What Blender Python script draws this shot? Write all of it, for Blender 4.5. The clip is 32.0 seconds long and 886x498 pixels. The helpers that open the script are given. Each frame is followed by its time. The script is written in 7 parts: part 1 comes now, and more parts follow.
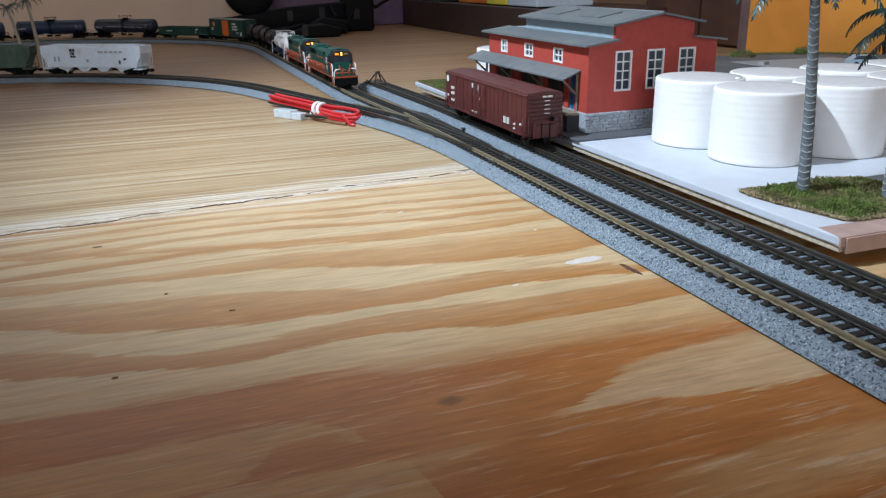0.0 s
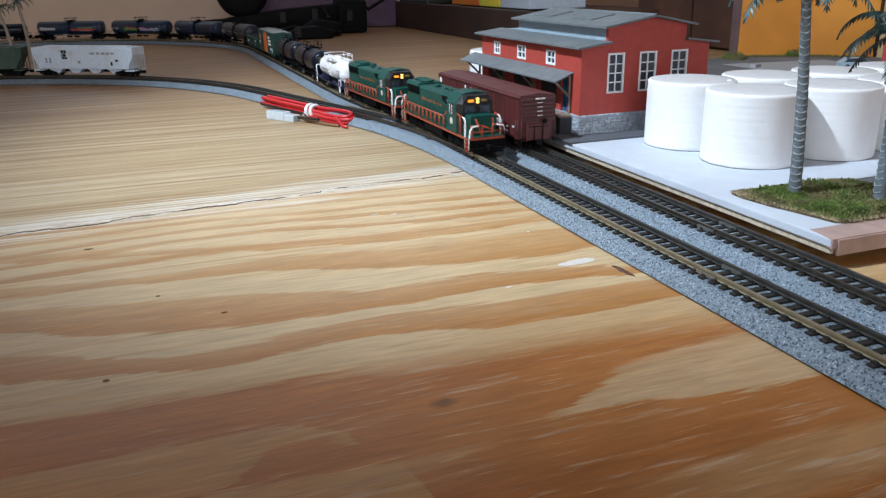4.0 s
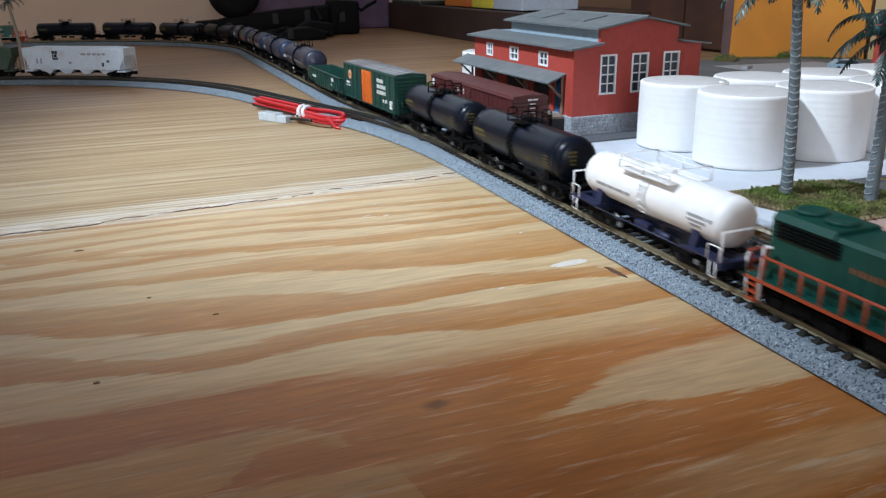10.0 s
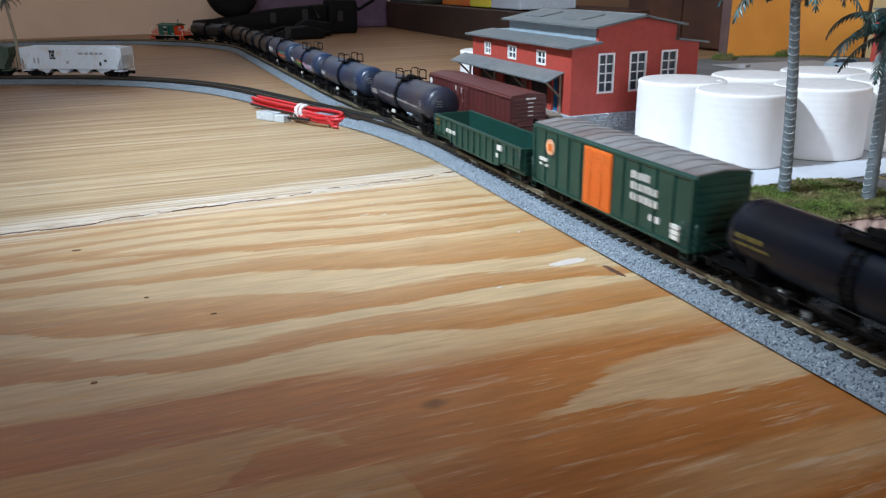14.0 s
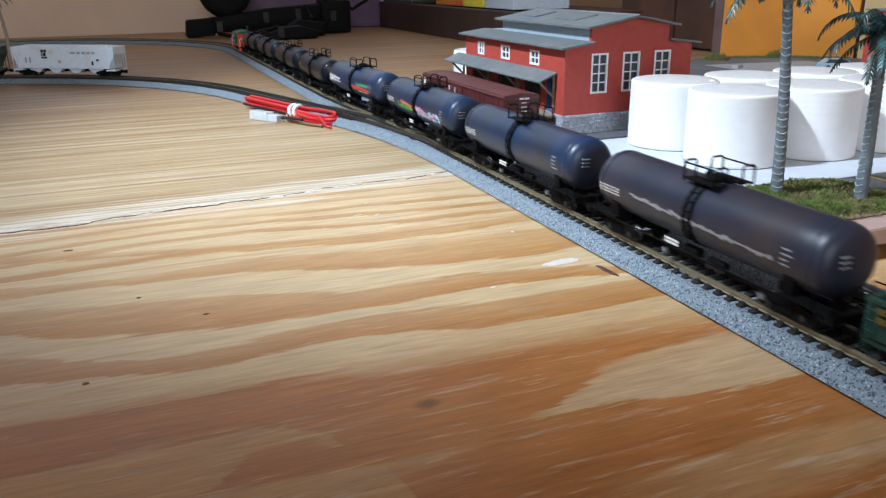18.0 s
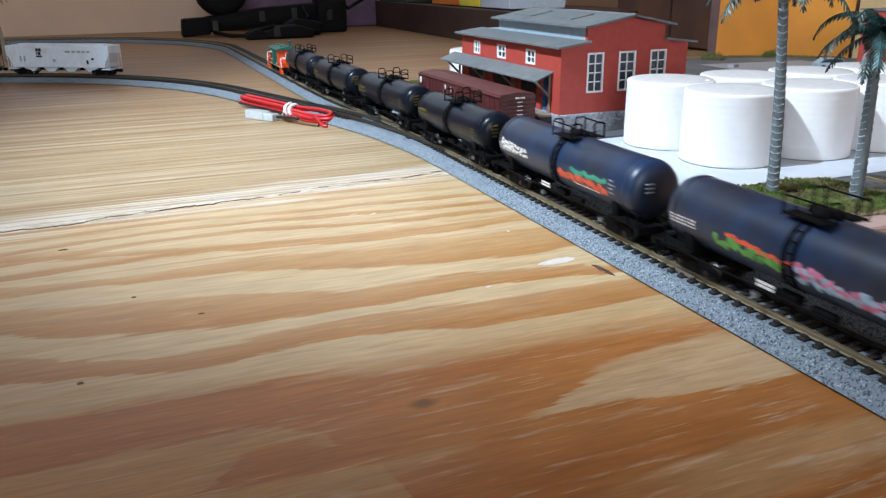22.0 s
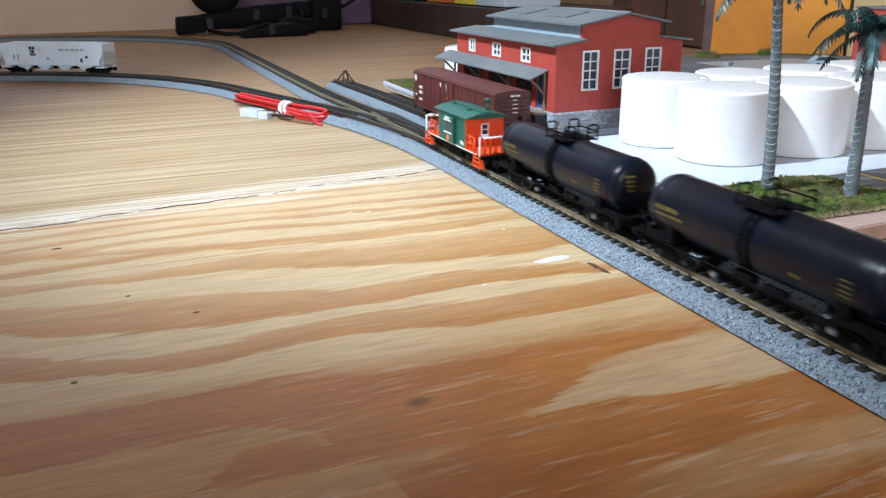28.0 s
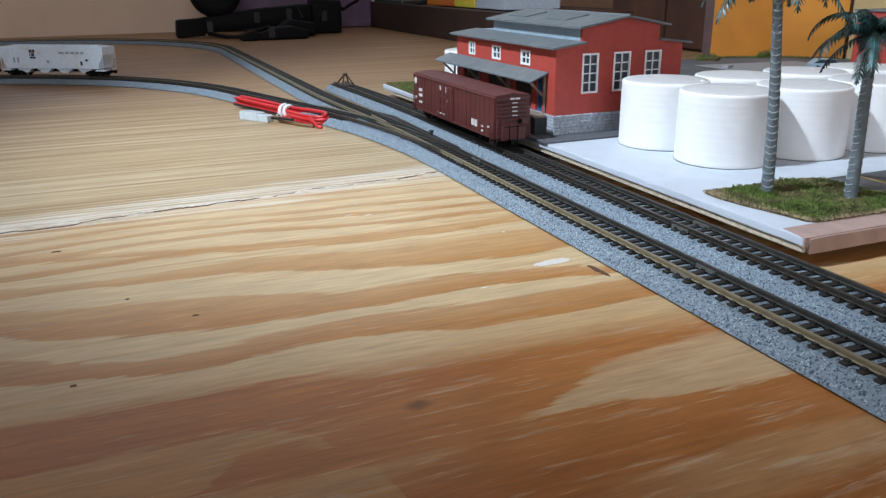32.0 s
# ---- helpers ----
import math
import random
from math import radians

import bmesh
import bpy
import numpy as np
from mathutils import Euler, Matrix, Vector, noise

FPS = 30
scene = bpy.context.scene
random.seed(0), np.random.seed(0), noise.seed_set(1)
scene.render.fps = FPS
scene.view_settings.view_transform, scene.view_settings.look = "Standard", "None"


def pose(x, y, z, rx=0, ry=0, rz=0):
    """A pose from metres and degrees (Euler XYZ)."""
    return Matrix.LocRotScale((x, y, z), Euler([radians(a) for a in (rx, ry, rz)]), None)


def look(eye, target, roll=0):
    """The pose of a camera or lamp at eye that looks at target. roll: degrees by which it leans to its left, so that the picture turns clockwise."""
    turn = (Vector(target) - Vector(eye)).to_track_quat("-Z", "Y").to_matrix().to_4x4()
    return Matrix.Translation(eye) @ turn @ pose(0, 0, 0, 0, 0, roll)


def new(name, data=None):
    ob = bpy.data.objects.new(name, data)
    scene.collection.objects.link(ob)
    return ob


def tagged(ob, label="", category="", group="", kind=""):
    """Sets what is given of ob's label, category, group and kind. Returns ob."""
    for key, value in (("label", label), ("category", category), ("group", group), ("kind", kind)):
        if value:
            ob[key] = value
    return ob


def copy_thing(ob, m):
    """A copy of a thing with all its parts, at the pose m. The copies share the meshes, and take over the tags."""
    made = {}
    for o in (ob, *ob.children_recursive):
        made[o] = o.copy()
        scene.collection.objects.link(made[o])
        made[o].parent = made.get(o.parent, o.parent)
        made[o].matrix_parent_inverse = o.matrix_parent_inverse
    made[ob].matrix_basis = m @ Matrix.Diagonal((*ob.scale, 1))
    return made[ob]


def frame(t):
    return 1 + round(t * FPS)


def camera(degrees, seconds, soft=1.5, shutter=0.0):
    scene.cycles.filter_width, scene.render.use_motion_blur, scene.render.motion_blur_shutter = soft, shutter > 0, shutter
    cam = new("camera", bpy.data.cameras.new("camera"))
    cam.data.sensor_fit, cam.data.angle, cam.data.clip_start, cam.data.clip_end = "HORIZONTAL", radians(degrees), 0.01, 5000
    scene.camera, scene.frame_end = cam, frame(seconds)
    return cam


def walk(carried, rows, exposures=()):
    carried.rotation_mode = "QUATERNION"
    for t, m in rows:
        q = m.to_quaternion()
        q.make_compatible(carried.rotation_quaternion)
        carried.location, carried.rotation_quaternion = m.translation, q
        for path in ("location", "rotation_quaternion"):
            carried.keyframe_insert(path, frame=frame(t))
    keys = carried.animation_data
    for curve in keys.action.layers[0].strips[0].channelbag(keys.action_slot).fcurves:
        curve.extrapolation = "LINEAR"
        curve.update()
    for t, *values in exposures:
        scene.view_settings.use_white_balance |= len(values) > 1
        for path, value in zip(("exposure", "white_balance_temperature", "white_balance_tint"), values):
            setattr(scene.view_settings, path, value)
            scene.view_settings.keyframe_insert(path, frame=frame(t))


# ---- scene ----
cam = camera(58.57, 32.0, soft=1.3, shutter=0.8)
PATH = [
    (0, pose(0.00141, -0.1494, 0.08795, 70.761, 1.07, 69.758)), (0.5, pose(0.00139, -0.14938, 0.08794, 70.809, 1.05, 69.701)),
    (1, pose(0.00137, -0.14936, 0.08792, 70.817, 0.998, 69.584)), (1.5, pose(0.00134, -0.14935, 0.08791, 70.863, 0.982, 69.52)),
    (2, pose(0.00132, -0.14933, 0.0879, 70.901, 1.023, 69.478)), (2.5, pose(0.0013, -0.14931, 0.08789, 70.833, 1.047, 69.537)),
    (3, pose(0.00128, -0.14929, 0.08788, 70.791, 1.031, 69.54)), (3.5, pose(0.00126, -0.14928, 0.08787, 70.862, 0.939, 69.324)),
    (5.5, pose(0.00117, -0.14921, 0.08782, 70.918, 0.932, 69.241)), (6, pose(0.00115, -0.14919, 0.08781, 70.856, 0.945, 69.227)),
    (6.5, pose(0.00112, -0.14917, 0.0878, 70.869, 0.878, 69.153)), (7, pose(0.0011, -0.14915, 0.08779, 70.924, 0.903, 69.146)),
    (7.5, pose(0.00108, -0.14914, 0.08778, 70.954, 0.908, 69.095)), (8, pose(0.00106, -0.14912, 0.08777, 70.909, 0.8, 68.906)),
    (8.5, pose(0.00104, -0.1491, 0.08776, 70.854, 0.835, 68.9)), (9, pose(0.00101, -0.14908, 0.08774, 70.849, 0.809, 68.913)),
    (9.5, pose(0.00099, -0.14907, 0.08773, 70.866, 0.858, 68.849)), (10, pose(0.00097, -0.14905, 0.08772, 70.982, 0.798, 68.778)),
    (10.5, pose(0.00095, -0.14903, 0.08771, 70.96, 0.802, 68.804)), (11, pose(0.00093, -0.14901, 0.0877, 70.916, 0.824, 68.829)),
    (11.5, pose(0.0009, -0.149, 0.08769, 70.873, 0.861, 68.794)), (12, pose(0.00088, -0.14898, 0.08768, 70.976, 0.791, 68.737)),
    (12.5, pose(0.00086, -0.14896, 0.08767, 70.996, 0.796, 68.664)), (13, pose(0.00084, -0.14894, 0.08765, 70.973, 0.78, 68.621)),
    (13.5, pose(0.00082, -0.14893, 0.08764, 70.923, 0.888, 68.627)), (14, pose(0.00079, -0.14891, 0.08763, 70.919, 0.84, 68.632)),
    (14.5, pose(0.00077, -0.14889, 0.08762, 70.983, 0.846, 68.538)), (16.5, pose(0.00068, -0.14882, 0.08758, 70.98, 0.789, 68.281)),
    (17, pose(0.00066, -0.1488, 0.08756, 70.983, 0.776, 68.334)), (17.5, pose(0.00064, -0.14879, 0.08755, 70.926, 0.787, 68.227)),
    (18, pose(0.00062, -0.14877, 0.08754, 70.914, 0.717, 68.186)), (18.5, pose(0.00059, -0.14875, 0.08753, 70.92, 0.717, 68.104)),
    (19, pose(0.00057, -0.14873, 0.08752, 70.949, 0.609, 68.062)), (19.5, pose(0.00055, -0.14872, 0.08751, 70.921, 0.715, 68.093)),
    (20, pose(0.00053, -0.1487, 0.0875, 70.872, 0.733, 68.046)), (20.5, pose(0.00051, -0.14868, 0.08749, 70.866, 0.697, 67.984)),
    (21, pose(0.00048, -0.14866, 0.08747, 70.853, 0.7, 67.974)), (21.5, pose(0.00046, -0.14865, 0.08746, 70.865, 0.666, 67.882)),
    (22, pose(0.00044, -0.14863, 0.08745, 70.863, 0.63, 67.918)), (22.5, pose(0.00042, -0.14861, 0.08744, 70.736, 0.706, 67.981)),
    (23, pose(0.0004, -0.14859, 0.08743, 70.675, 0.672, 67.893)), (23.5, pose(0.00037, -0.14858, 0.08742, 70.737, 0.692, 67.788)),
    (24, pose(0.00035, -0.14856, 0.08741, 70.818, 0.59, 67.68)), (24.5, pose(0.00033, -0.14854, 0.0874, 70.796, 0.606, 67.686)),
    (25, pose(0.00031, -0.14852, 0.08738, 70.738, 0.628, 67.795)), (25.5, pose(0.00029, -0.14851, 0.08737, 70.689, 0.666, 67.796)),
    (27.5, pose(0.0002, -0.14844, 0.08733, 70.742, 0.614, 67.572)), (28, pose(0.00018, -0.14842, 0.08732, 70.733, 0.614, 67.584)),
    (28.5, pose(0.00015, -0.1484, 0.08731, 70.684, 0.595, 67.572)), (29, pose(0.00013, -0.14838, 0.08729, 70.733, 0.625, 67.556)),
    (29.5, pose(0.00011, -0.14836, 0.08728, 70.81, 0.611, 67.512)), (30, pose(9e-05, -0.14835, 0.08727, 70.872, 0.602, 67.511)),
    (30.5, pose(7e-05, -0.14833, 0.08726, 70.807, 0.611, 67.635)), (31, pose(4e-05, -0.14831, 0.08725, 70.827, 0.593, 67.64)),
    (31.5, pose(2e-05, -0.14829, 0.08724, 71.052, 0.616, 67.524)), (32, pose(0, -0.14828, 0.08723, 70.935, 0.643, 67.577)),
]
EXPOSURES = [(0, -0.23), (3, -0.2), (6, -0.22), (7, -0.1), (8, -0.15), (9, -0.29), (10, -0.29), (11, 0.09), (12, 0.15), (13, 0.21), (14, -0.17), (17, -0.17), (18, 0.0), (22, 0.01), (24, 0.08), (28, 0.17), (29, -0.06), (30, -0.17), (31, -0.23), (32, -0.25)]
walk(cam, PATH, EXPOSURES)

# ---- light ----
world = bpy.data.worlds.new("room_air")
scene.world = world
world.use_nodes = True
bg = world.node_tree.nodes["Background"]
bg.inputs["Color"].default_value = (0.85, 0.88, 1.0, 1)
bg.inputs["Strength"].default_value = 0.26


def area_lamp(name, eye, target, sx, sy, watts, colour):
    data = bpy.data.lights.new(name, "AREA")
    data.shape, data.size, data.size_y, data.energy, data.color = "RECTANGLE", sx, sy, watts, colour
    ob = new(name, data)
    ob.matrix_world = look(eye, target)
    return ob



# daylight through an unseen window, fill from two added ones, and a desk lamp whose shade throws a round pool on the
# layout
area_lamp("unseen_window_light", (-1.52, -0.05, 0.62), (0.0, -0.10, 0.30), 1.05, 0.62, 1.7, (0.70, 0.85, 1.0))
area_lamp("unseen_window_light", (0.2, -2.55, 0.85), (-0.4, 0.0, 0.2), 1.1, 0.9, 4.0, (0.85, 0.92, 1.0))
area_lamp("unseen_window_light", (2.45, -0.65, 0.85), (-0.6, -0.1, 0.2), 1.0, 0.9, 25.0, (0.83, 0.90, 1.0))
desk_data = bpy.data.lights.new("desk_lamp", "SPOT")
desk_data.energy, desk_data.color, desk_data.shadow_soft_size = 40.5, (0.735, 0.86, 1.0), 0.02
desk_data.spot_size, desk_data.spot_blend = radians(71), 0.68
desk_lamp = new("desk_lamp", desk_data)
desk_lamp.matrix_world = look((-0.31, -0.41, 0.606), (-0.482, 0.25, 0.0))
# ---- materials ----
def material(name, base, rough=0.5, metal=0.0, spread=0.0, grain=300.0, bump=0.0, second=None, patch=60.0, patch_amount=0.35, spec=0.5, coat=0.0):
    """base: colour; spread: fine light and dark grain; second: a colour of larger worn patches; grain and patch: sizes as noise scale per metre."""
    m = bpy.data.materials.new(name)
    m.use_nodes = True
    nt = m.node_tree
    p = nt.nodes["Principled BSDF"]
    p.inputs["Base Color"].default_value = (*base, 1)
    p.inputs["Roughness"].default_value = rough
    p.inputs["Metallic"].default_value = metal
    p.inputs["Specular IOR Level"].default_value = spec
    p.inputs["Coat Weight"].default_value = coat
    co = nt.nodes.new("ShaderNodeTexCoord")
    last = None
    if second is not None:
        big = nt.nodes.new("ShaderNodeTexNoise")
        big.inputs["Scale"].default_value, big.inputs["Detail"].default_value = patch, 6
        nt.links.new(co.outputs["Object"], big.inputs["Vector"])
        ramp = nt.nodes.new("ShaderNodeValToRGB")
        ramp.color_ramp.elements[0].position, ramp.color_ramp.elements[1].position = 0.62 - patch_amount * 0.5, 0.78 - patch_amount * 0.3
        nt.links.new(big.outputs["Fac"], ramp.inputs["Fac"])
        mix = nt.nodes.new("ShaderNodeMix")
        mix.data_type = "RGBA"
        mix.inputs["A"].default_value, mix.inputs["B"].default_value = (*base, 1), (*second, 1)
        nt.links.new(ramp.outputs["Color"], mix.inputs["Factor"])
        last = mix.outputs["Result"]
    if spread > 0 or bump > 0:
        fine = nt.nodes.new("ShaderNodeTexNoise")
        fine.inputs["Scale"].default_value, fine.inputs["Detail"].default_value = grain, 5
        nt.links.new(co.outputs["Object"], fine.inputs["Vector"])
        if spread > 0:
            rng = nt.nodes.new("ShaderNodeMapRange")
            rng.inputs["From Min"].default_value, rng.inputs["From Max"].default_value = 0.3, 0.7
            rng.inputs["To Min"].default_value, rng.inputs["To Max"].default_value = 1 - spread, 1 + spread
            nt.links.new(fine.outputs["Fac"], rng.inputs["Value"])
            hsv = nt.nodes.new("ShaderNodeHueSaturation")
            hsv.inputs["Color"].default_value = (*base, 1)
            if last:
                nt.links.new(last, hsv.inputs["Color"])
            nt.links.new(rng.outputs["Result"], hsv.inputs["Value"])
            last = hsv.outputs["Color"]
        if bump > 0:
            b = nt.nodes.new("ShaderNodeBump")
            b.inputs["Strength"].default_value, b.inputs["Distance"].default_value = bump, 0.0006
            nt.links.new(fine.outputs["Fac"], b.inputs["Height"])
            nt.links.new(b.outputs["Normal"], p.inputs["Normal"])
    if last:
        nt.links.new(last, p.inputs["Base Color"])
    return m


def glowing(name, colour, strength):
    m = bpy.data.materials.new(name)
    m.use_nodes = True
    p = m.node_tree.nodes["Principled BSDF"]
    p.inputs["Base Color"].default_value = (*colour, 1)
    p.inputs["Emission Color"].default_value = (*colour, 1)
    p.inputs["Emission Strength"].default_value = strength
    return m


def plywood():
    m = bpy.data.materials.new("plywood")
    m.use_nodes = True
    nt = m.node_tree
    N, L = nt.nodes, nt.links
    p = N["Principled BSDF"]
    co = N.new("ShaderNodeTexCoord")
    sep = N.new("ShaderNodeSeparateXYZ")
    L.new(co.outputs["Object"], sep.inputs["Vector"])
    X, Y = sep.outputs["X"], sep.outputs["Y"]

    def put(socket, v):
        if isinstance(v, (int, float)):
            socket.default_value = v
        elif isinstance(v, tuple):
            socket.default_value = (*v, 1)
        else:
            L.new(v, socket)

    def grain(sx, sy, detail, rough=0.5, off=0.0):
        mp = N.new("ShaderNodeMapping")
        mp.inputs["Scale"].default_value = (sx, sy, 1)
        mp.inputs["Location"].default_value = (off, off * 0.7, off)
        L.new(co.outputs["Object"], mp.inputs["Vector"])
        n = N.new("ShaderNodeTexNoise")
        n.inputs["Scale"].default_value, n.inputs["Detail"].default_value, n.inputs["Roughness"].default_value = 1.0, detail, rough
        L.new(mp.outputs["Vector"], n.inputs["Vector"])
        return n.outputs["Fac"]

    def calc(op, a, b=0.0, c=0.0):
        n = N.new("ShaderNodeMath")
        n.operation = op
        for s, v in zip(n.inputs, (a, b, c)):
            put(s, v)
        return n.outputs[0]

    def remap(v, a, b, c, d, smooth=True):
        n = N.new("ShaderNodeMapRange")
        n.interpolation_type = "SMOOTHSTEP" if smooth else "LINEAR"
        put(n.inputs["Value"], v)
        for nm, k in zip(("From Min", "From Max", "To Min", "To Max"), (a, b, c, d)):
            n.inputs[nm].default_value = k
        return n.outputs["Result"]

    def blend(f, a, b, how="MIX"):
        n = N.new("ShaderNodeMix")
        n.data_type, n.blend_type = "RGBA", how
        put(n.inputs["Factor"], f)
        put(n.inputs["A"], a)
        put(n.inputs["B"], b)
        return n.outputs["Result"]

    def ramp(v, stops):
        n = N.new("ShaderNodeValToRGB")
        e = n.color_ramp.elements
        e[0].position, e[0].color = stops[0][0], (*stops[0][1], 1)
        e[1].position, e[1].color = stops[-1][0], (*stops[-1][1], 1)
        for pos, col in stops[1:-1]:
            e.new(pos).color = (*col, 1)
        put(n.inputs["Fac"], v)
        return n.outputs["Color"]

    # distance from the seam between the two sheets
    seam = calc("ADD", calc("MULTIPLY_ADD", Y, 0.09, X), 0.3345)
    far = remap(calc("MULTIPLY_ADD", grain(30, 4, 3), 0.04, seam), 0.005, 0.028, 1.0, 0.0)
    pale, warm, deep = (0.605, 0.455, 0.265), (0.475, 0.262, 0.098), (0.42, 0.182, 0.050)
    # thin growth bands next to the seam
    d = calc("SUBTRACT", 0.07, X)
    phase = calc("MULTIPLY", calc("POWER", calc("MAXIMUM", d, 0.0), 2.6), 150.0)
    phase = calc("MULTIPLY_ADD", grain(8, 3.6, 2, 0.45, 3.1), 5.0, phase)
    phase = calc("MULTIPLY_ADD", grain(40, 8, 6, 0.66), 1.2, phase)
    phase = calc("MULTIPLY_ADD", grain(330, 34, 4, 0.65), 0.30, phase)
    band = calc("FRACT", phase)
    thin = calc("MULTIPLY", remap(band, 0.0, 0.06, 0.0, 1.0), remap(band, 0.22, 0.55, 1.0, 0.0))
    thin = calc("MULTIPLY", thin, remap(grain(20, 4, 3, 0.5, 7.7), 0.30, 0.55, 0.35, 1.0))
    thin = calc("MULTIPLY", thin, remap(X, -0.262, -0.245, 1.0, 0.0))
    # broad growth bands nearer by; their edges wander and fray along the grain
    ragged = calc("MULTIPLY_ADD", grain(70, 9, 5, 0.68, 4.4), 0.016, calc("SUBTRACT", X, 0.008))
    ragged = calc("MULTIPLY_ADD", grain(420, 30, 4, 0.65, 8.8), 0.007, calc("SUBTRACT", ragged, 0.0035))
    along = remap(Y, -0.21, 0.0, 0.0, 1.0, False)

    def edge(points):
        """A line across the board: the x at which it runs, in millimetres, at places y."""
        n = N.new("ShaderNodeFloatCurve")
        c = n.mapping.curves[0]
        pts = [((y + 210) / 210, (x + 340) / 300) for y, x in points]
        c.points[0].location, c.points[-1].location = pts[0], pts[-1]
        for q in pts[1:-1]:
            c.points.new(*q)
        n.mapping.update()
        put(n.inputs["Value"], along)
        return calc("MULTIPLY_ADD", n.outputs[0], 0.30, -0.34)

    def growth(top, bottom, weak=0.72, rise=0.95):
        """Rises softly from the far edge, ends sharply at the near one."""
        t, e = edge(top), edge(bottom)
        k = calc("DIVIDE", calc("SUBTRACT", ragged, t), calc("SUBTRACT", e, t))
        return calc("MULTIPLY", calc("MULTIPLY_ADD", remap(k, min(0.2, rise * 0.2), rise, 0.0, 1.0), 1.0 - weak, calc("MULTIPLY", remap(k, -0.04, 0.10, 0.0, 1.0), weak)), remap(k, 0.98, 1.04, 1.0, 0.0))

    bands = growth([(-210, -292), (-160, -279), (-113, -266), (-74, -259), (0, -262)], [(-210, -282), (-160, -272), (-113, -258), (-74, -252), (0, -253)], 0.5)
    for top, bottom in (([(-210, -260), (-160, -249), (-116, -250), (-78, -244), (0, -243)], [(-210, -246), (-160, -242), (-118, -237), (-66, -223), (0, -219)]),
                        ([(-210, -241), (-168, -229), (-136, -224), (-105, -212), (-52, -208), (0, -193)], [(-210, -226), (-181, -213), (-153, -203), (-124, -198), (-57, -197), (0, -190)]),
                        ([(-210, -212), (-180, -199), (-154, -189), (-110, -191), (-60, -189), (0, -187)], [(-210, -196), (-179, -185), (-141, -178), (-98, -179), (-69, -173), (0, -171)])):
        bands = calc("MAXIMUM", bands, growth(top, bottom))
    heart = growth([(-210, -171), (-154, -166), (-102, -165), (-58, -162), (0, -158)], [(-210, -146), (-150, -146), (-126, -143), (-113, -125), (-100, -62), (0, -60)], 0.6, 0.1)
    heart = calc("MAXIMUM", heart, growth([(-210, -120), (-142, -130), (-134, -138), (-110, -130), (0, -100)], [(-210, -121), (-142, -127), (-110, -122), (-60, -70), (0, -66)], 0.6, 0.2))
    # pale tongue and pale streaks in the heartwood
    tongue = growth([(-210, -128), (-80, -128), (-66, -134), (-50, -141), (0, -143)], [(-210, -128.5), (-80, -127), (-62, -127), (-37, -122), (0, -121)], 0.7, 0.3)
    tongue = calc("MULTIPLY", tongue, remap(Y, -0.082, -0.070, 0.0, 0.9))
    streaks = calc("MULTIPLY", remap(calc("ABSOLUTE", calc("ADD", ragged, 0.122)), 0.001, 0.004, 0.55, 0.0), remap(calc("ABSOLUTE", calc("ADD", Y, 0.112)), 0.01, 0.022, 1.0, 0.0))
    streaks = calc("MAXIMUM", streaks, calc("MULTIPLY", remap(calc("ABSOLUTE", calc("ADD", ragged, 0.095)), 0.004, 0.010, 0.6, 0.0), remap(Y, -0.085, -0.055, 0.0, 1.0)))
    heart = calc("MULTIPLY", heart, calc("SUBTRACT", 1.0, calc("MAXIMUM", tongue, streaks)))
    near_colour = blend(calc("MULTIPLY", grain(90, 10, 4, 0.6, 2.2), 0.35), pale, (0.53, 0.36, 0.18))
    near_colour = blend(remap(ragged, -0.19, -0.135, 0.0, 1.0), near_colour, (0.455, 0.24, 0.085))
    # thin latewood lines and fibres along the grain
    fibre = calc("MULTIPLY", remap(grain(300, 9, 4, 0.6, 10.3), 0.50, 0.60, 0.0, 0.5), remap(grain(26, 5, 3, 0.5, 11.0), 0.40, 0.62, 0.15, 1.0))
    near_colour = blend(fibre, near_colour, warm)
    near_colour = blend(thin, near_colour, (0.43, 0.215, 0.070))
    near_colour = blend(bands, near_colour, blend(remap(ragged, -0.245, -0.185, 0.2, 0.85), warm, deep))
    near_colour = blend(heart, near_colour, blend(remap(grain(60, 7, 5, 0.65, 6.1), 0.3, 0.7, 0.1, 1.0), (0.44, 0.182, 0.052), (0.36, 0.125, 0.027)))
    near_colour = blend(calc("MAXIMUM", calc("MULTIPLY", tongue, 0.85), calc("MULTIPLY", streaks, 0.35)), near_colour, (0.545, 0.385, 0.225))
    # short pale and dark flecks along the grain
    near_colour = blend(remap(grain(760, 48, 3, 0.6, 13.0), 0.61, 0.69, 0.0, 0.40), near_colour, (0.66, 0.50, 0.32))
    near_colour = blend(remap(grain(820, 40, 3, 0.6, 17.0), 0.60, 0.68, 0.0, 0.30), near_colour, (0.36, 0.16, 0.05))
    # straight streaky grain beyond the seam
    streak = calc("MULTIPLY_ADD", grain(520, 5, 4, 0.6, 2.0), 0.45, calc("MULTIPLY", grain(120, 1.6, 5, 0.65), 0.75))
    far_colour = ramp(streak, [(0.45, (0.26, 0.150, 0.062)), (0.53, (0.35, 0.222, 0.098)), (0.585, (0.42, 0.295, 0.155)), (0.645, (0.48, 0.365, 0.215)), (0.74, (0.57, 0.475, 0.33))])
    colour = blend(far, near_colour, far_colour)
    # darker, browner wood towards the far end
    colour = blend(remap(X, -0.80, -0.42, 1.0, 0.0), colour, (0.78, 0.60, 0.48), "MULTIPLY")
    # small dark stain
    spot = calc("SQRT", calc("ADD", calc("POWER", calc("MULTIPLY", calc("ADD", X, 0.1408), 1.7), 2.0), calc("POWER", calc("ADD", Y, 0.0968), 2.0)))
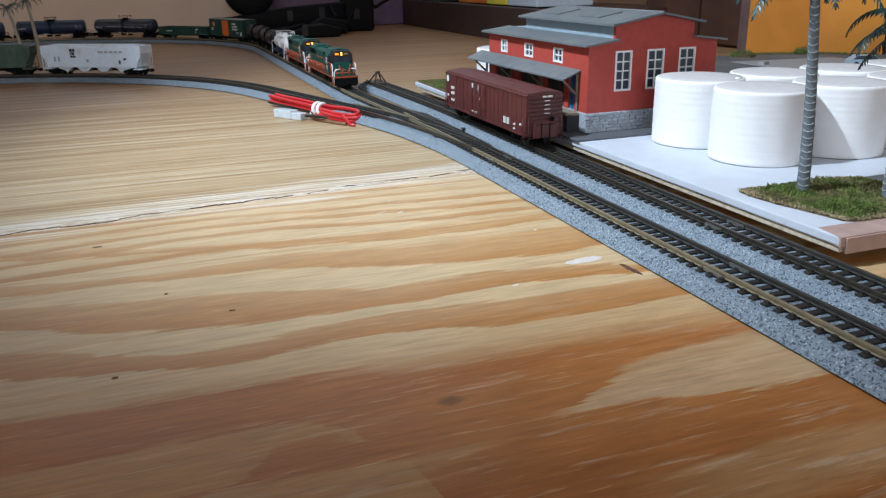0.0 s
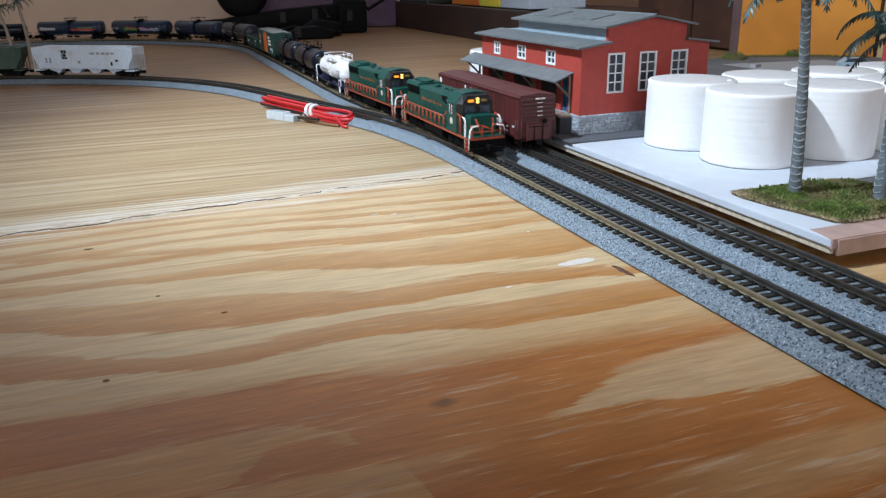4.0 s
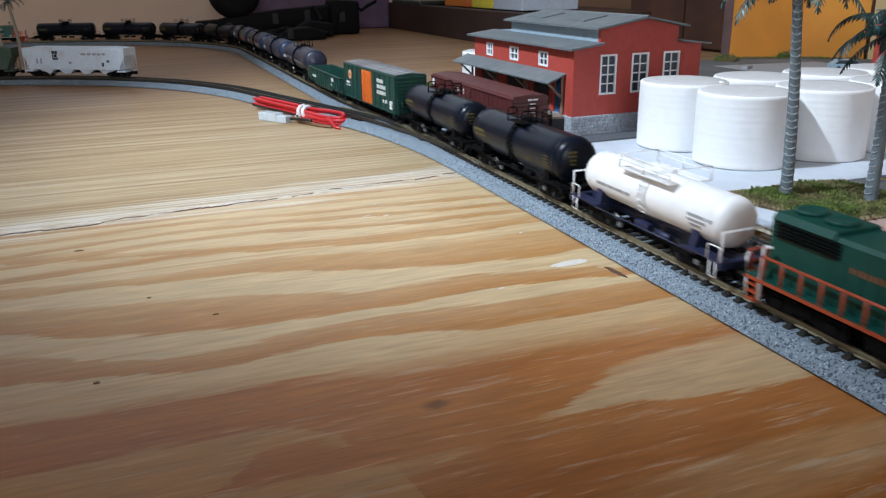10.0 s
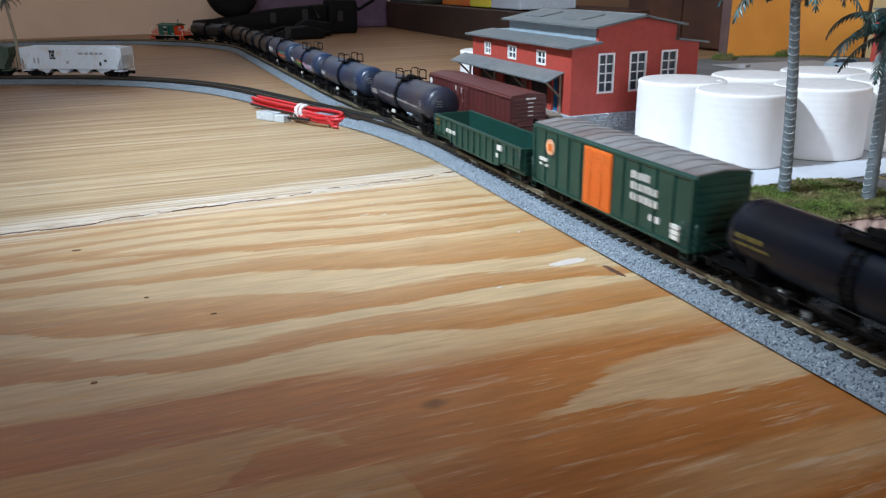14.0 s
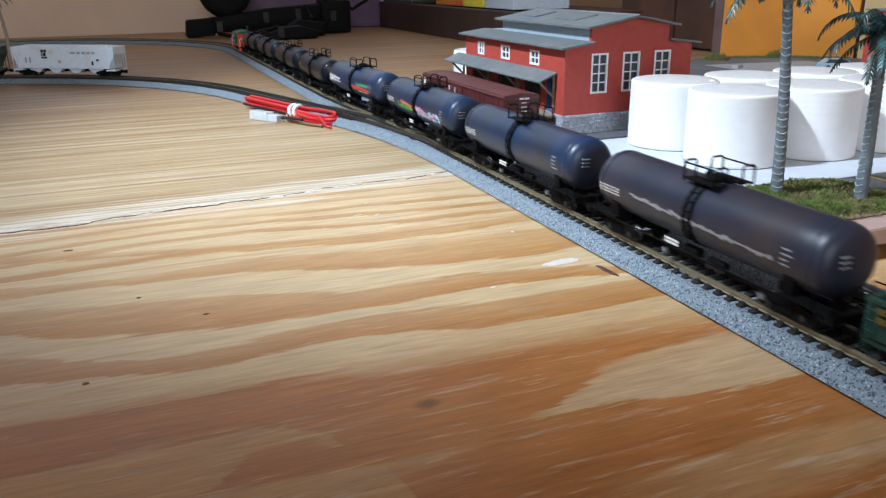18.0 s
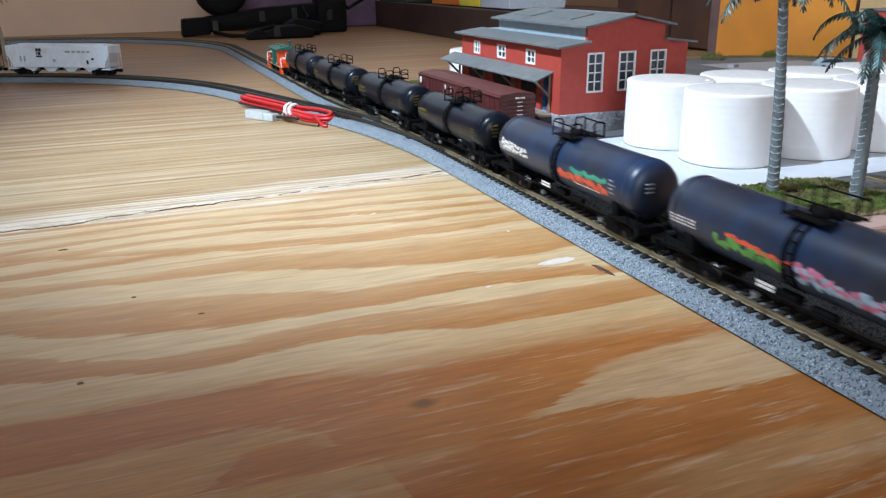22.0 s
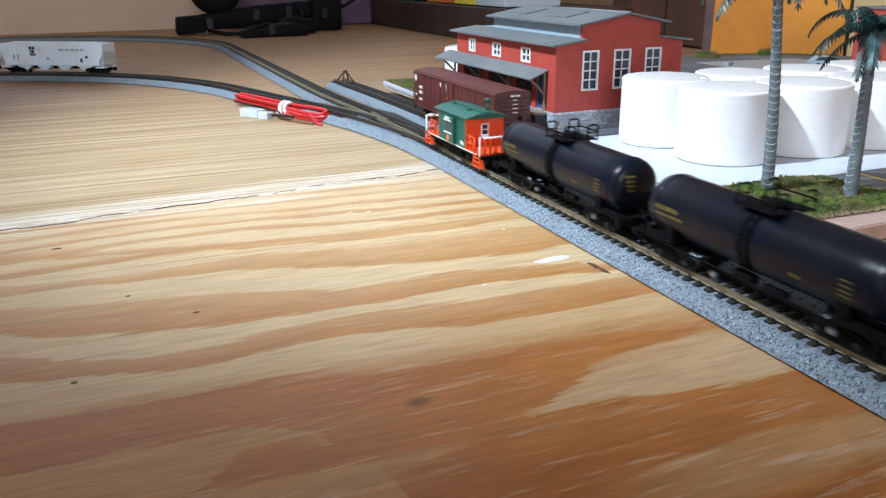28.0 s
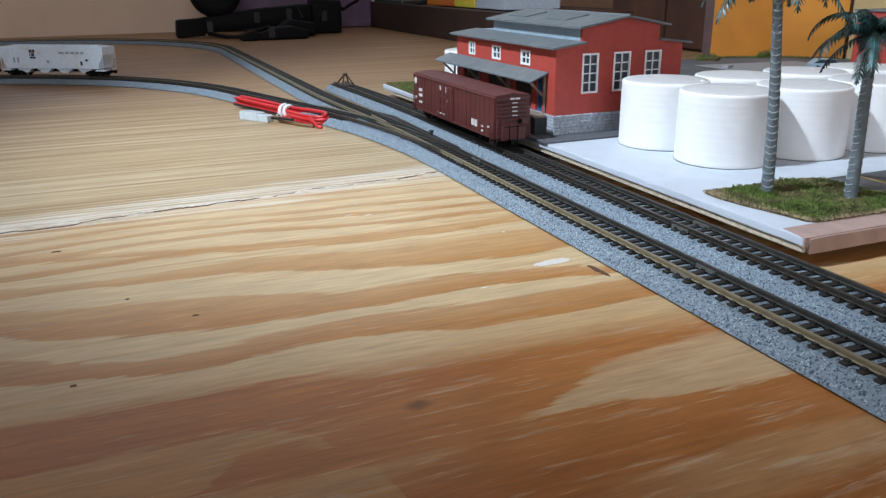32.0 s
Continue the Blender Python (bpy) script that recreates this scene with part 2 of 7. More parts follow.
    spot = calc("MULTIPLY_ADD", grain(300, 200, 4, 0.6, 3.3), 0.004, calc("SUBTRACT", spot, 0.002))
    colour = blend(remap(spot, 0.0012, 0.0046, 0.75, 0.0), colour, (0.12, 0.055, 0.02))
    # fine pores along the grain
    pore = grain(620, 55, 5, 0.6)
    hsv = N.new("ShaderNodeHueSaturation")
    L.new(colour, hsv.inputs["Color"])
    L.new(remap(pore, 0.3, 0.7, 0.80, 1.15, False), hsv.inputs["Value"])
    colour = hsv.outputs["Color"]
    colour = blend(remap(grain(150, 22, 5, 0.7, 15.0), 0.42, 0.72, 0.0, 0.32), colour, (0.70, 0.60, 0.50), "MULTIPLY")
    # thin scratches in the near right part
    where = calc("MULTIPLY", remap(X, -0.20, -0.12, 0.12, 1.0), remap(Y, -0.20, -0.08, 0.12, 1.0))
    scratch = remap(calc("MULTIPLY_ADD", grain(50, 12, 3, 0.5, 9.0), 0.5, grain(360, 34, 4, 0.62, 5.0)), 0.80, 0.98, 0.0, 0.6)
    colour = blend(calc("MULTIPLY", scratch, where), colour, (0.58, 0.44, 0.31))
    # splintered, chalky strip along the seam
    mag = calc("ABSOLUTE", calc("ADD", calc("MULTIPLY_ADD", grain(3, 5, 2, 0.5, 1.0), 0.02, seam), -0.005))
    chalk = calc("ADD", remap(mag, 0.003, 0.036, 0.40, 0.0), calc("MULTIPLY_ADD", grain(430, 6, 5, 0.7), 1.2, calc("MULTIPLY", grain(140, 14, 4, 0.6, 4.0), 0.42)))
    colour = blend(remap(chalk, 1.11, 1.26, 0.0, 0.85, False), colour, (0.70, 0.65, 0.57))
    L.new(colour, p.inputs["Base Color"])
    L.new(remap(pore, 0.0, 1.0, 0.30, 0.54, False), p.inputs["Roughness"])
    b = N.new("ShaderNodeBump")
    b.inputs["Strength"].default_value, b.inputs["Distance"].default_value = 0.3, 0.0004
    L.new(calc("ADD", pore, calc("MULTIPLY", remap(chalk, 1.11, 1.26, 0.0, 1.0, False), 0.8)), b.inputs["Height"])
    L.new(b.outputs["Normal"], p.inputs["Normal"])
    return m


def speckled(name, base, dark, light, scale, rough=0.9):
    """Fine ballast: grey-blue with dark and pale grains."""
    m = bpy.data.materials.new(name)
    m.use_nodes = True
    nt = m.node_tree
    N, L = nt.nodes, nt.links
    p = N["Principled BSDF"]
    p.inputs["Roughness"].default_value = rough
    co = N.new("ShaderNodeTexCoord")
    v = N.new("ShaderNodeTexVoronoi")
    v.inputs["Scale"].default_value = scale
    L.new(co.outputs["Object"], v.inputs["Vector"])
    sep = N.new("ShaderNodeSeparateColor")
    L.new(v.outputs["Color"], sep.inputs["Color"])
    ramp = N.new("ShaderNodeValToRGB")
    e = ramp.color_ramp.elements
    e[0].position, e[0].color = 0.0, (*dark, 1)
    e[1].position, e[1].color = 1.0, (*light, 1)
    a = e.new(0.13)
    a.color = (*dark, 1)
    b = e.new(0.28)
    b.color = (*base, 1)
    c = e.new(0.86)
    c.color = (*base, 1)
    L.new(sep.outputs["Red"], ramp.inputs["Fac"])
    L.new(ramp.outputs["Color"], p.inputs["Base Color"])
    bp = N.new("ShaderNodeBump")
    bp.inputs["Strength"].default_value, bp.inputs["Distance"].default_value = 0.6, 0.0004
    L.new(v.outputs["Distance"], bp.inputs["Height"])
    L.new(bp.outputs["Normal"], p.inputs["Normal"])
    return m


WOOD = plywood()
BALLAST = speckled("grey_ballast", (0.195, 0.245, 0.292), (0.060, 0.082, 0.108), (0.385, 0.455, 0.52), 2400)
TIE = material("dark_tie_plastic", (0.022, 0.020, 0.018), 0.6, spread=0.2)
RAIL = material("brown_rail_metal", (0.26, 0.222, 0.142), 0.5, 0.35, spread=0.15, grain=200)
RAIL_DARK = material("siding_rail_metal", (0.12, 0.108, 0.09), 0.4, 0.8, spread=0.15, grain=200)
# shade on the rail's lower side, put into the colour
RAIL_SIDE = material("shaded_rail_foot", (0.018, 0.017, 0.015), 0.6, 0.2, spread=0.2, grain=300)
# darker copy of the rail metal: the far rails' dim reflection put into the colour
RAIL_FAR = material("far_rail_dim_reflection", (0.075, 0.073, 0.066), 0.5, 0.5, spread=0.2, grain=200)
WHITE = material("white_plaster", (0.82, 0.82, 0.82), 0.75, spread=0.02, grain=250, bump=0.05)
LID = material("grey_white_lid", (0.56, 0.55, 0.55), 0.85, spread=0.06, grain=300, bump=0.2)
BOARD_WHITE = material("white_painted_board", (0.54, 0.59, 0.66), 0.6, spread=0.05, grain=120, bump=0.1, second=(0.47, 0.50, 0.56), patch=30, patch_amount=0.2)
BOARD_EDGE = material("tan_board_edge", (0.50, 0.44, 0.34), 0.85, spread=0.25, grain=400, bump=0.4)
FASCIA = material("brown_fascia_paint", (0.40, 0.28, 0.245), 0.6, spread=0.12, grain=150, bump=0.1)
RED = material("red_building_plastic", (0.42, 0.058, 0.042), 0.6, spread=0.10, grain=250, bump=0.15)
ROOF = material("grey_roof_plastic", (0.125, 0.145, 0.155), 0.6, spread=0.12, grain=200, bump=0.15, second=(0.16, 0.175, 0.18), patch=40)
CLERESTORY = material("blue_grey_plastic", (0.29, 0.385, 0.46), 0.6, spread=0.08)
STONE = material("grey_stone_plastic", (0.36, 0.395, 0.44), 0.8, spread=0.2, grain=500, bump=0.4)
MORTAR = material("dark_stone_joint", (0.30, 0.325, 0.355), 0.9, spread=0.1)
FRAME_W = material("white_window_plastic", (0.84, 0.85, 0.86), 0.5, spread=0.04)
PANE = material("dark_window_glass", (0.03, 0.04, 0.055), 0.12)
JOINER = material("bright_joiner", (0.45, 0.45, 0.42), 0.35, 0.9, spread=0.1)
ASPHALT = material("grey_asphalt", (0.10, 0.105, 0.11), 0.85, spread=0.15, grain=900, bump=0.3, second=(0.15, 0.155, 0.16), patch=25)
CONCRETE = material("grey_concrete", (0.30, 0.31, 0.32), 0.85, spread=0.12, grain=500, bump=0.2)
YELLOW = material("yellow_paint", (0.62, 0.42, 0.03), 0.6, spread=0.1)
ORANGE_WALL = material("orange_wall_paint", (0.62, 0.25, 0.025), 0.7, spread=0.08, grain=40, second=(0.52, 0.19, 0.02), patch=14, patch_amount=0.5)
DARK_BROWN = material("dark_brown_cabinet", (0.050, 0.018, 0.009), 0.7, spread=0.25, grain=30, second=(0.085, 0.030, 0.014), patch=9)
BLACK_FABRIC = material("black_fabric", (0.006, 0.006, 0.0075), 0.75, spread=0.3, grain=300, bump=0.3, spec=0.2)
BLACK_PLASTIC = material("black_plastic", (0.012, 0.012, 0.013), 0.4, spread=0.2)
PURPLE = material("purple_cloth", (0.13, 0.085, 0.15), 0.8, spread=0.15, grain=60, second=(0.17, 0.115, 0.18), patch=12)
WALL = material("beige_wall_paint", (0.74, 0.57, 0.44), 0.8, spread=0.04, grain=20, bump=0.05)
SOIL = material("brown_soil", (0.13, 0.095, 0.055), 0.95, spread=0.3, grain=700, bump=0.5)
GRASS = material("green_grass_foam", (0.10, 0.155, 0.028), 0.9, spread=0.45, grain=300, second=(0.15, 0.125, 0.055), patch=70, patch_amount=0.5)
GRASS_DRY = material("dry_grass_foam", (0.32, 0.25, 0.15), 0.95, spread=0.45, grain=600)
PALM_TRUNK = material("grey_palm_trunk", (0.125, 0.155, 0.172), 0.6, spread=0.2, grain=400, bump=0.3)
PALM_SCAR = material("pale_trunk_ring", (0.30, 0.335, 0.35), 0.7, spread=0.15)
PALM_LEAF = material("dark_green_palm_leaf", (0.013, 0.030, 0.024), 0.38, spread=0.5, grain=250, second=(0.035, 0.115, 0.125), patch=260, patch_amount=0.34)
PALE_TRUNK = material("pale_palm_trunk", (0.34, 0.31, 0.25), 0.8, spread=0.15)
WIRE_RED = material("red_wire_insulation", (0.52, 0.02, 0.025), 0.35, spread=0.08, grain=100)
WIRE_BLACK = material("black_wire_insulation", (0.015, 0.012, 0.012), 0.4)
WIRE_BROWN = material("brown_wire_insulation", (0.20, 0.10, 0.05), 0.45, spread=0.1)
CLEAR_PLASTIC = material("milky_connector_plastic", (0.52, 0.58, 0.62), 0.25, spread=0.08)
TIE_WHITE = material("white_twist_tie", (0.78, 0.78, 0.80), 0.5, spread=0.05)
# rolling stock
LOCO_GREEN = material("dark_green_loco_paint", (0.003, 0.055, 0.043), 0.48, spread=0.10, grain=150, second=(0.005, 0.065, 0.050), patch=50, spec=0.3)
LOCO_ORANGE = material("orange_red_loco_paint", (0.36, 0.058, 0.020), 0.45, spread=0.08)
CAR_GREEN = material("green_boxcar_paint", (0.006, 0.048, 0.037), 0.45, spread=0.10, grain=200, second=(0.010, 0.060, 0.046), patch=60)
CAR_ORANGE = material("orange_door_paint", (0.74, 0.17, 0.025), 0.5, spread=0.06)
OXIDE = material("brown_red_boxcar_paint", (0.098, 0.022, 0.021), 0.5, spread=0.12, grain=200, second=(0.078, 0.019, 0.018), patch=60)
TANK_BLACK = material("black_tank_paint", (0.003, 0.006, 0.013), 0.30, spread=0.2, grain=120, second=(0.008, 0.009, 0.014), patch=40, spec=0.22)
TANK_GREY = material("weathered_blue_grey_tank_paint", (0.008, 0.027, 0.074), 0.36, spread=0.25, grain=160, second=(0.020, 0.026, 0.040), patch=35, patch_amount=0.45)
TANK_RUST = material("rust_washed_tank_paint", (0.016, 0.021, 0.040), 0.4, spread=0.2, grain=120, second=(0.045, 0.032, 0.034), patch=30, patch_amount=0.28)
TANK_WHITE = material("white_tank_paint", (0.84, 0.85, 0.86), 0.4, spread=0.03, second=(0.74, 0.73, 0.72), patch=60, patch_amount=0.12)
FRAME_BLUE = material("dark_blue_frame_paint", (0.012, 0.018, 0.055), 0.5, spread=0.1)
UNDER = material("black_underframe", (0.0035, 0.0035, 0.004), 0.75, spread=0.25, grain=300, spec=0.1)
WHEEL = material("dark_wheel_metal", (0.05, 0.048, 0.045), 0.4, 0.7, spread=0.15)
BEARING = material("worn_metal_bearing", (0.014, 0.014, 0.015), 0.5, 0.3)
ROOF_METAL = material("galvanised_car_roof", (0.30, 0.31, 0.32), 0.45, 0.3, spread=0.15, grain=150, second=(0.24, 0.19, 0.185), patch=45, patch_amount=0.4)
HOPPER_WHITE = material("white_hopper_paint", (0.72, 0.85, 0.98), 0.5, spread=0.05, second=(0.66, 0.68, 0.7), patch=70, patch_amount=0.2)
HOPPER_GREEN = material("faded_green_hopper_paint", (0.045, 0.085, 0.06), 0.6, spread=0.15, second=(0.08, 0.12, 0.10), patch=50)
CABOOSE_ORANGE = material("bright_orange_caboose_paint", (0.72, 0.075, 0.012), 0.45, spread=0.06)
CABOOSE_GREEN = material("caboose_green_paint", (0.010, 0.095, 0.072), 0.45, spread=0.08)
LETTER_W = material("white_lettering", (0.72, 0.72, 0.70), 0.6)
LETTER_Y = material("yellow_lettering", (0.10, 0.08, 0.014), 0.6)
LETTER_G = material("dull_grey_lettering", (0.26, 0.27, 0.29), 0.6)
VALVE = material("dull_valve_metal", (0.16, 0.17, 0.18), 0.5, 0.3)
LETTER_O = material("orange_lettering", (0.30, 0.085, 0.03), 0.6)
LETTER_K = material("black_lettering", (0.02, 0.02, 0.025), 0.6)
GRAF_GREEN = material("green_spray_paint", (0.11, 0.36, 0.08), 0.5, spread=0.3, grain=500)
GRAF_PINK = material("pink_spray_paint", (0.62, 0.20, 0.34), 0.5, spread=0.3, grain=500)
GRAF_BLUE = material("pale_blue_spray_paint", (0.34, 0.52, 0.70), 0.5, spread=0.3, grain=500)
GRAF_RED = material("orange_red_spray_paint", (0.66, 0.10, 0.05), 0.5, spread=0.2, grain=500)
GRAF_TEAL = material("teal_spray_paint", (0.04, 0.26, 0.17), 0.5, spread=0.2, grain=500)
LAMP_YELLOW = glowing("lit_number_board", (1.0, 0.34, 0.02), 0.9)
LAMP_WARM = glowing("lit_headlight", (1.0, 0.58, 0.16), 1.9)
CEILING = material("white_ceiling_paint", (0.7, 0.7, 0.7), 0.9, spread=0.03, grain=10)


# ---- building helpers; sizes in millimetres ----
MM = 0.001


def V(x, y, z):
    return Vector((x * MM, y * MM, z * MM))


def box(bm, x0, x1, y0, y1, z0, z1, bevel=0.0):
    tmp = bm if bevel == 0 else bmesh.new()
    vs = [tmp.verts.new(V(x, y, z)) for x in (x0, x1) for y in (y0, y1) for z in (z0, z1)]
    for f in ((0, 1, 3, 2), (4, 6, 7, 5), (0, 4, 5, 1), (2, 3, 7, 6), (0, 2, 6, 4), (1, 5, 7, 3)):
        tmp.faces.new([vs[i] for i in f])
    if bevel:
        bmesh.ops.bevel(tmp, geom=list(tmp.edges), offset=bevel * MM, segments=2, profile=0.6, affect="EDGES")
        merge(bm, tmp)


def merge(bm, tmp):
    tmp.verts.ensure_lookup_table()
    old = {v: bm.verts.new(v.co) for v in tmp.verts}
    for f in tmp.faces:
        try:
            g = bm.faces.new([old[v] for v in f.verts])
            g.smooth = f.smooth
        except ValueError:
            pass
    tmp.free()


def prism(bm, outline, a0, a1, axis="x"):
    """An outline in the plane across the axis, (y, z) for x, (x, z) for y and (x, y) for z, drawn out from a0 to a1."""
    def at(p, a):
        return V(a, p[0], p[1]) if axis == "x" else V(p[0], a, p[1]) if axis == "y" else V(p[0], p[1], a)
    lo, hi = [bm.verts.new(at(p, a0)) for p in outline], [bm.verts.new(at(p, a1)) for p in outline]
    n = len(outline)
    for i in range(n):
        bm.faces.new((lo[i], lo[(i + 1) % n], hi[(i + 1) % n], hi[i]))
    bm.faces.new(lo)
    bm.faces.new(hi)


def holed(bm, us, vs, holes, a0, a1, axis="x"):
    """A wall of one piece on the grid of us and vs, drawn out from a0 to a1, with rectangular holes (u0, u1, v0, v1)."""
    made = {}

    def at(i, k, a):
        if (i, k, a) not in made:
            made[i, k, a] = bm.verts.new(V(a, us[i], vs[k]) if axis == "x" else V(us[i], a, vs[k]))
        return made[i, k, a]

    def full(i, k):
        if not (0 <= i < len(us) - 1 and 0 <= k < len(vs) - 1):
            return False
        u, v = (us[i] + us[i + 1]) / 2, (vs[k] + vs[k + 1]) / 2
        return not any(h[0] < u < h[1] and h[2] < v < h[3] for h in holes)

    for i in range(len(us) - 1):
        for k in range(len(vs) - 1):
            if not full(i, k):
                continue
            for a in (a0, a1):
                bm.faces.new((at(i, k, a), at(i + 1, k, a), at(i + 1, k + 1, a), at(i, k + 1, a)))
            for di, dk, p, q in ((-1, 0, (i, k), (i, k + 1)), (1, 0, (i + 1, k), (i + 1, k + 1)), (0, -1, (i, k), (i + 1, k)), (0, 1, (i, k + 1), (i + 1, k + 1))):
                if not full(i + di, k + dk):
                    bm.faces.new((at(*p, a0), at(*q, a0), at(*q, a1), at(*p, a1)))


def rod(bm, p, q, r, seg=8, r2=None, smooth=True):
    p, q = V(*p), V(*q)
    d = q - p
    turn = d.to_track_quat("Z", "Y").to_matrix()
    r2 = r if r2 is None else r2
    rings = []
    for c, rad in ((p, r), (q, r2)):
        rings.append([bm.verts.new(c + turn @ Vector((math.cos(2 * math.pi * i / seg) * rad * MM, math.sin(2 * math.pi * i / seg) * rad * MM, 0))) for i in range(seg)])
    for i in range(seg):
        f = bm.faces.new((rings[0][i], rings[0][(i + 1) % seg], rings[1][(i + 1) % seg], rings[1][i]))
        f.smooth = smooth
    bm.faces.new(rings[0][::-1])
    bm.faces.new(rings[1])


def lathe(bm, profile, centre=(0, 0, 0), axis="z", seg=48, smooth=True):
    """profile: (radius, height) pairs from one end to the other, turned about the axis through centre."""
    rings = []
    for r, h in profile:
        ring = []
        for i in range(seg):
            a = 2 * math.pi * i / seg
            c, s = math.cos(a) * r, math.sin(a) * r
            o = (c, s, h) if axis == "z" else (h, c, s)
            ring.append(bm.verts.new(V(centre[0] + o[0], centre[1] + o[1], centre[2] + o[2])))
        rings.append(ring)
    for a, b in zip(rings, rings[1:]):
        for i in range(seg):
            f = bm.faces.new((a[i], a[(i + 1) % seg], b[(i + 1) % seg], b[i]))
            f.smooth = smooth
    bm.faces.new(rings[0][::-1])
    bm.faces.new(rings[-1])


def sweep(bm, pts, r, seg=6):
    """A round wire along points."""
    pts = [V(*p) for p in pts]
    rings = []
    for i, p in enumerate(pts):
        d = pts[min(i + 1, len(pts) - 1)] - pts[max(i - 1, 0)]
        turn = d.to_track_quat("Z", "Y").to_matrix()
        rings.append([bm.verts.new(p + turn @ Vector((math.cos(2 * math.pi * k / seg) * r * MM, math.sin(2 * math.pi * k / seg) * r * MM, 0))) for k in range(seg)])
    for a, b in zip(rings, rings[1:]):
        # the ring that follows may be turned: join at the smallest twist
        k0 = min(range(seg), key=lambda k: (a[0].co - b[k].co).length)
        for k in range(seg):
            f = bm.faces.new((a[k], a[(k + 1) % seg], b[(k + 1 + k0) % seg], b[(k + k0) % seg]))
            f.smooth = True
    bm.faces.new(rings[0][::-1])
    bm.faces.new(rings[-1])


def mesh_of(name, bm, mat):
    bmesh.ops.recalc_face_normals(bm, faces=list(bm.faces))
    me = bpy.data.meshes.new(name)
    bm.to_mesh(me)
    bm.free()
    me.materials.append(mat)
    return me


def part(name, bm, mat, parent=None, label=""):
    ob = new(name, mesh_of(name, bm, mat))
    ob.parent = parent
    return tagged(ob, label, kind="stuff" if "lettering" in name or name == "graffiti" else "")


def thing(name, label, category, group="", kind="", at=(0, 0, 0), rz=0):
    ob = new(name)
    ob.empty_display_size = 0.005
    ob.matrix_basis = pose(at[0] * MM, at[1] * MM, at[2] * MM, 0, 0, rz)
    return tagged(ob, label, category, group, kind)


def solid(name, bm, mat, label, category, group="", kind="", at=(0, 0, 0), rz=0):
    ob = part(name, bm, mat)
    ob.matrix_basis = pose(at[0] * MM, at[1] * MM, at[2] * MM, 0, 0, rz)
    return tagged(ob, label, category, group, kind)


def piece(name, me, parent, m):
    """One of many alike pieces on one mesh."""
    ob = new(name, me)
    ob.parent = parent
    ob.matrix_basis = m
    return ob


# ---- the lines of the track: points in millimetres, x towards the near end, y away from the viewer ----
def route_points():
    pts = []
    x = 1900.0
    while x > -1020:
        if x > -380:
            y = 0.0
        elif x > -600:
            y = -8.5 * (1 - math.cos(math.pi * (x + 380) / -220)) / 2
        else:
            y = -8.5 - 2.0 * (x + 600) / -420
        pts.append((x, y))
        x -= 5
    for i in range(0, 180):
        a = math.radians(i)
        pts.append((-1020 - 315 * math.sin(a), -10.5 - 315 * (1 - math.cos(a))))
    end = pts[-1]
    for i in range(1, 160):
        pts.append((end[0] + 5 * i, end[1]))
    return pts


def branch_points():
    pts, x, y, a = [(-345.0, 0.0)], -345.0, 0.0, 0.0
    # turnout curve, straight, then the sharper loop curve
    for length, radius in ((142.7 + 10, 481 * 1.07), (140, 0), (780, 315)):
        for i in range(int(length / 4)):
            a += 4 / radius if radius else 0
            x, y = x - 4 * math.cos(a), y - 4 * math.sin(a)
            pts.append((x, y))
    return pts


class Line:
    def __init__(self, pts):
        self.p = [Vector(q) for q in pts]
        self.s = [0.0]
        for a, b in zip(self.p, self.p[1:]):
            self.s.append(self.s[-1] + (b - a).length)
        self.total = self.s[-1]

    def at(self, d):
        d = min(max(d, 0.0), self.total - 0.01)
        lo = int(np.searchsorted(self.s, d, side="right")) - 1
        k = (d - self.s[lo]) / (self.s[lo + 1] - self.s[lo])
        return self.p[lo].lerp(self.p[lo + 1], k)

    def heading(self, d):
        v = self.at(d + 1) - self.at(d - 1)
        return v.normalized()

    def across(self, d):
        """Point, way along, and the side way (to the far side)."""
        t = self.heading(d)
        return self.at(d), t, Vector((t.y, -t.x))


ROUTE = Line(route_points())
BRANCH = Line(branch_points())
SIDING = Line([(700 - 5 * i, 27.2 + max(0, i - 170) * 0.018 - 6.5 * min(1.0, max(0, i - 232) / 32) ** 1.5) for i in range(int((700 + 640) / 5) + 1)])


# ---- table and room ----
bm = bmesh.new()
box(bm, -1497, 1950, -1500, 897, -19, 0, 1.0)
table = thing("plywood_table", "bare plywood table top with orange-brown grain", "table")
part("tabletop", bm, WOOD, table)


# ---- track ----
def roadbed(name, line, a, b, parent, step=10.0, drop=0.0):
    """Moulded ballast bed with sloping shoulders."""
    outline = ((-11.2, 0.0), (-11.2, 0.6), (-12.5, 0.7), (-9.2, 4.3), (-8.4, 4.6), (8.4, 4.6), (9.2, 4.3), (12.5, 0.7), (11.2, 0.6), (11.2, 0.0))
    bm = bmesh.new()
    rings, d = [], a
    n = max(1, int((b - a) / step))
    for i in range(n + 1):
        p, t, s = line.across(a + (b - a) * i / n)
        rings.append([bm.verts.new(V(p.x + s.x * o, p.y + s.y * o, max(0.05, z - drop))) for o, z in outline])
    for r0, r1 in zip(rings, rings[1:]):
        for i in range(len(outline)):
            j = (i + 1) % len(outline)
            bm.faces.new((r0[i], r0[j], r1[j], r1[i]))
    bm.faces.new(rings[0])
    bm.faces.new(rings[-1])
    return part(name, bm, BALLAST, parent)


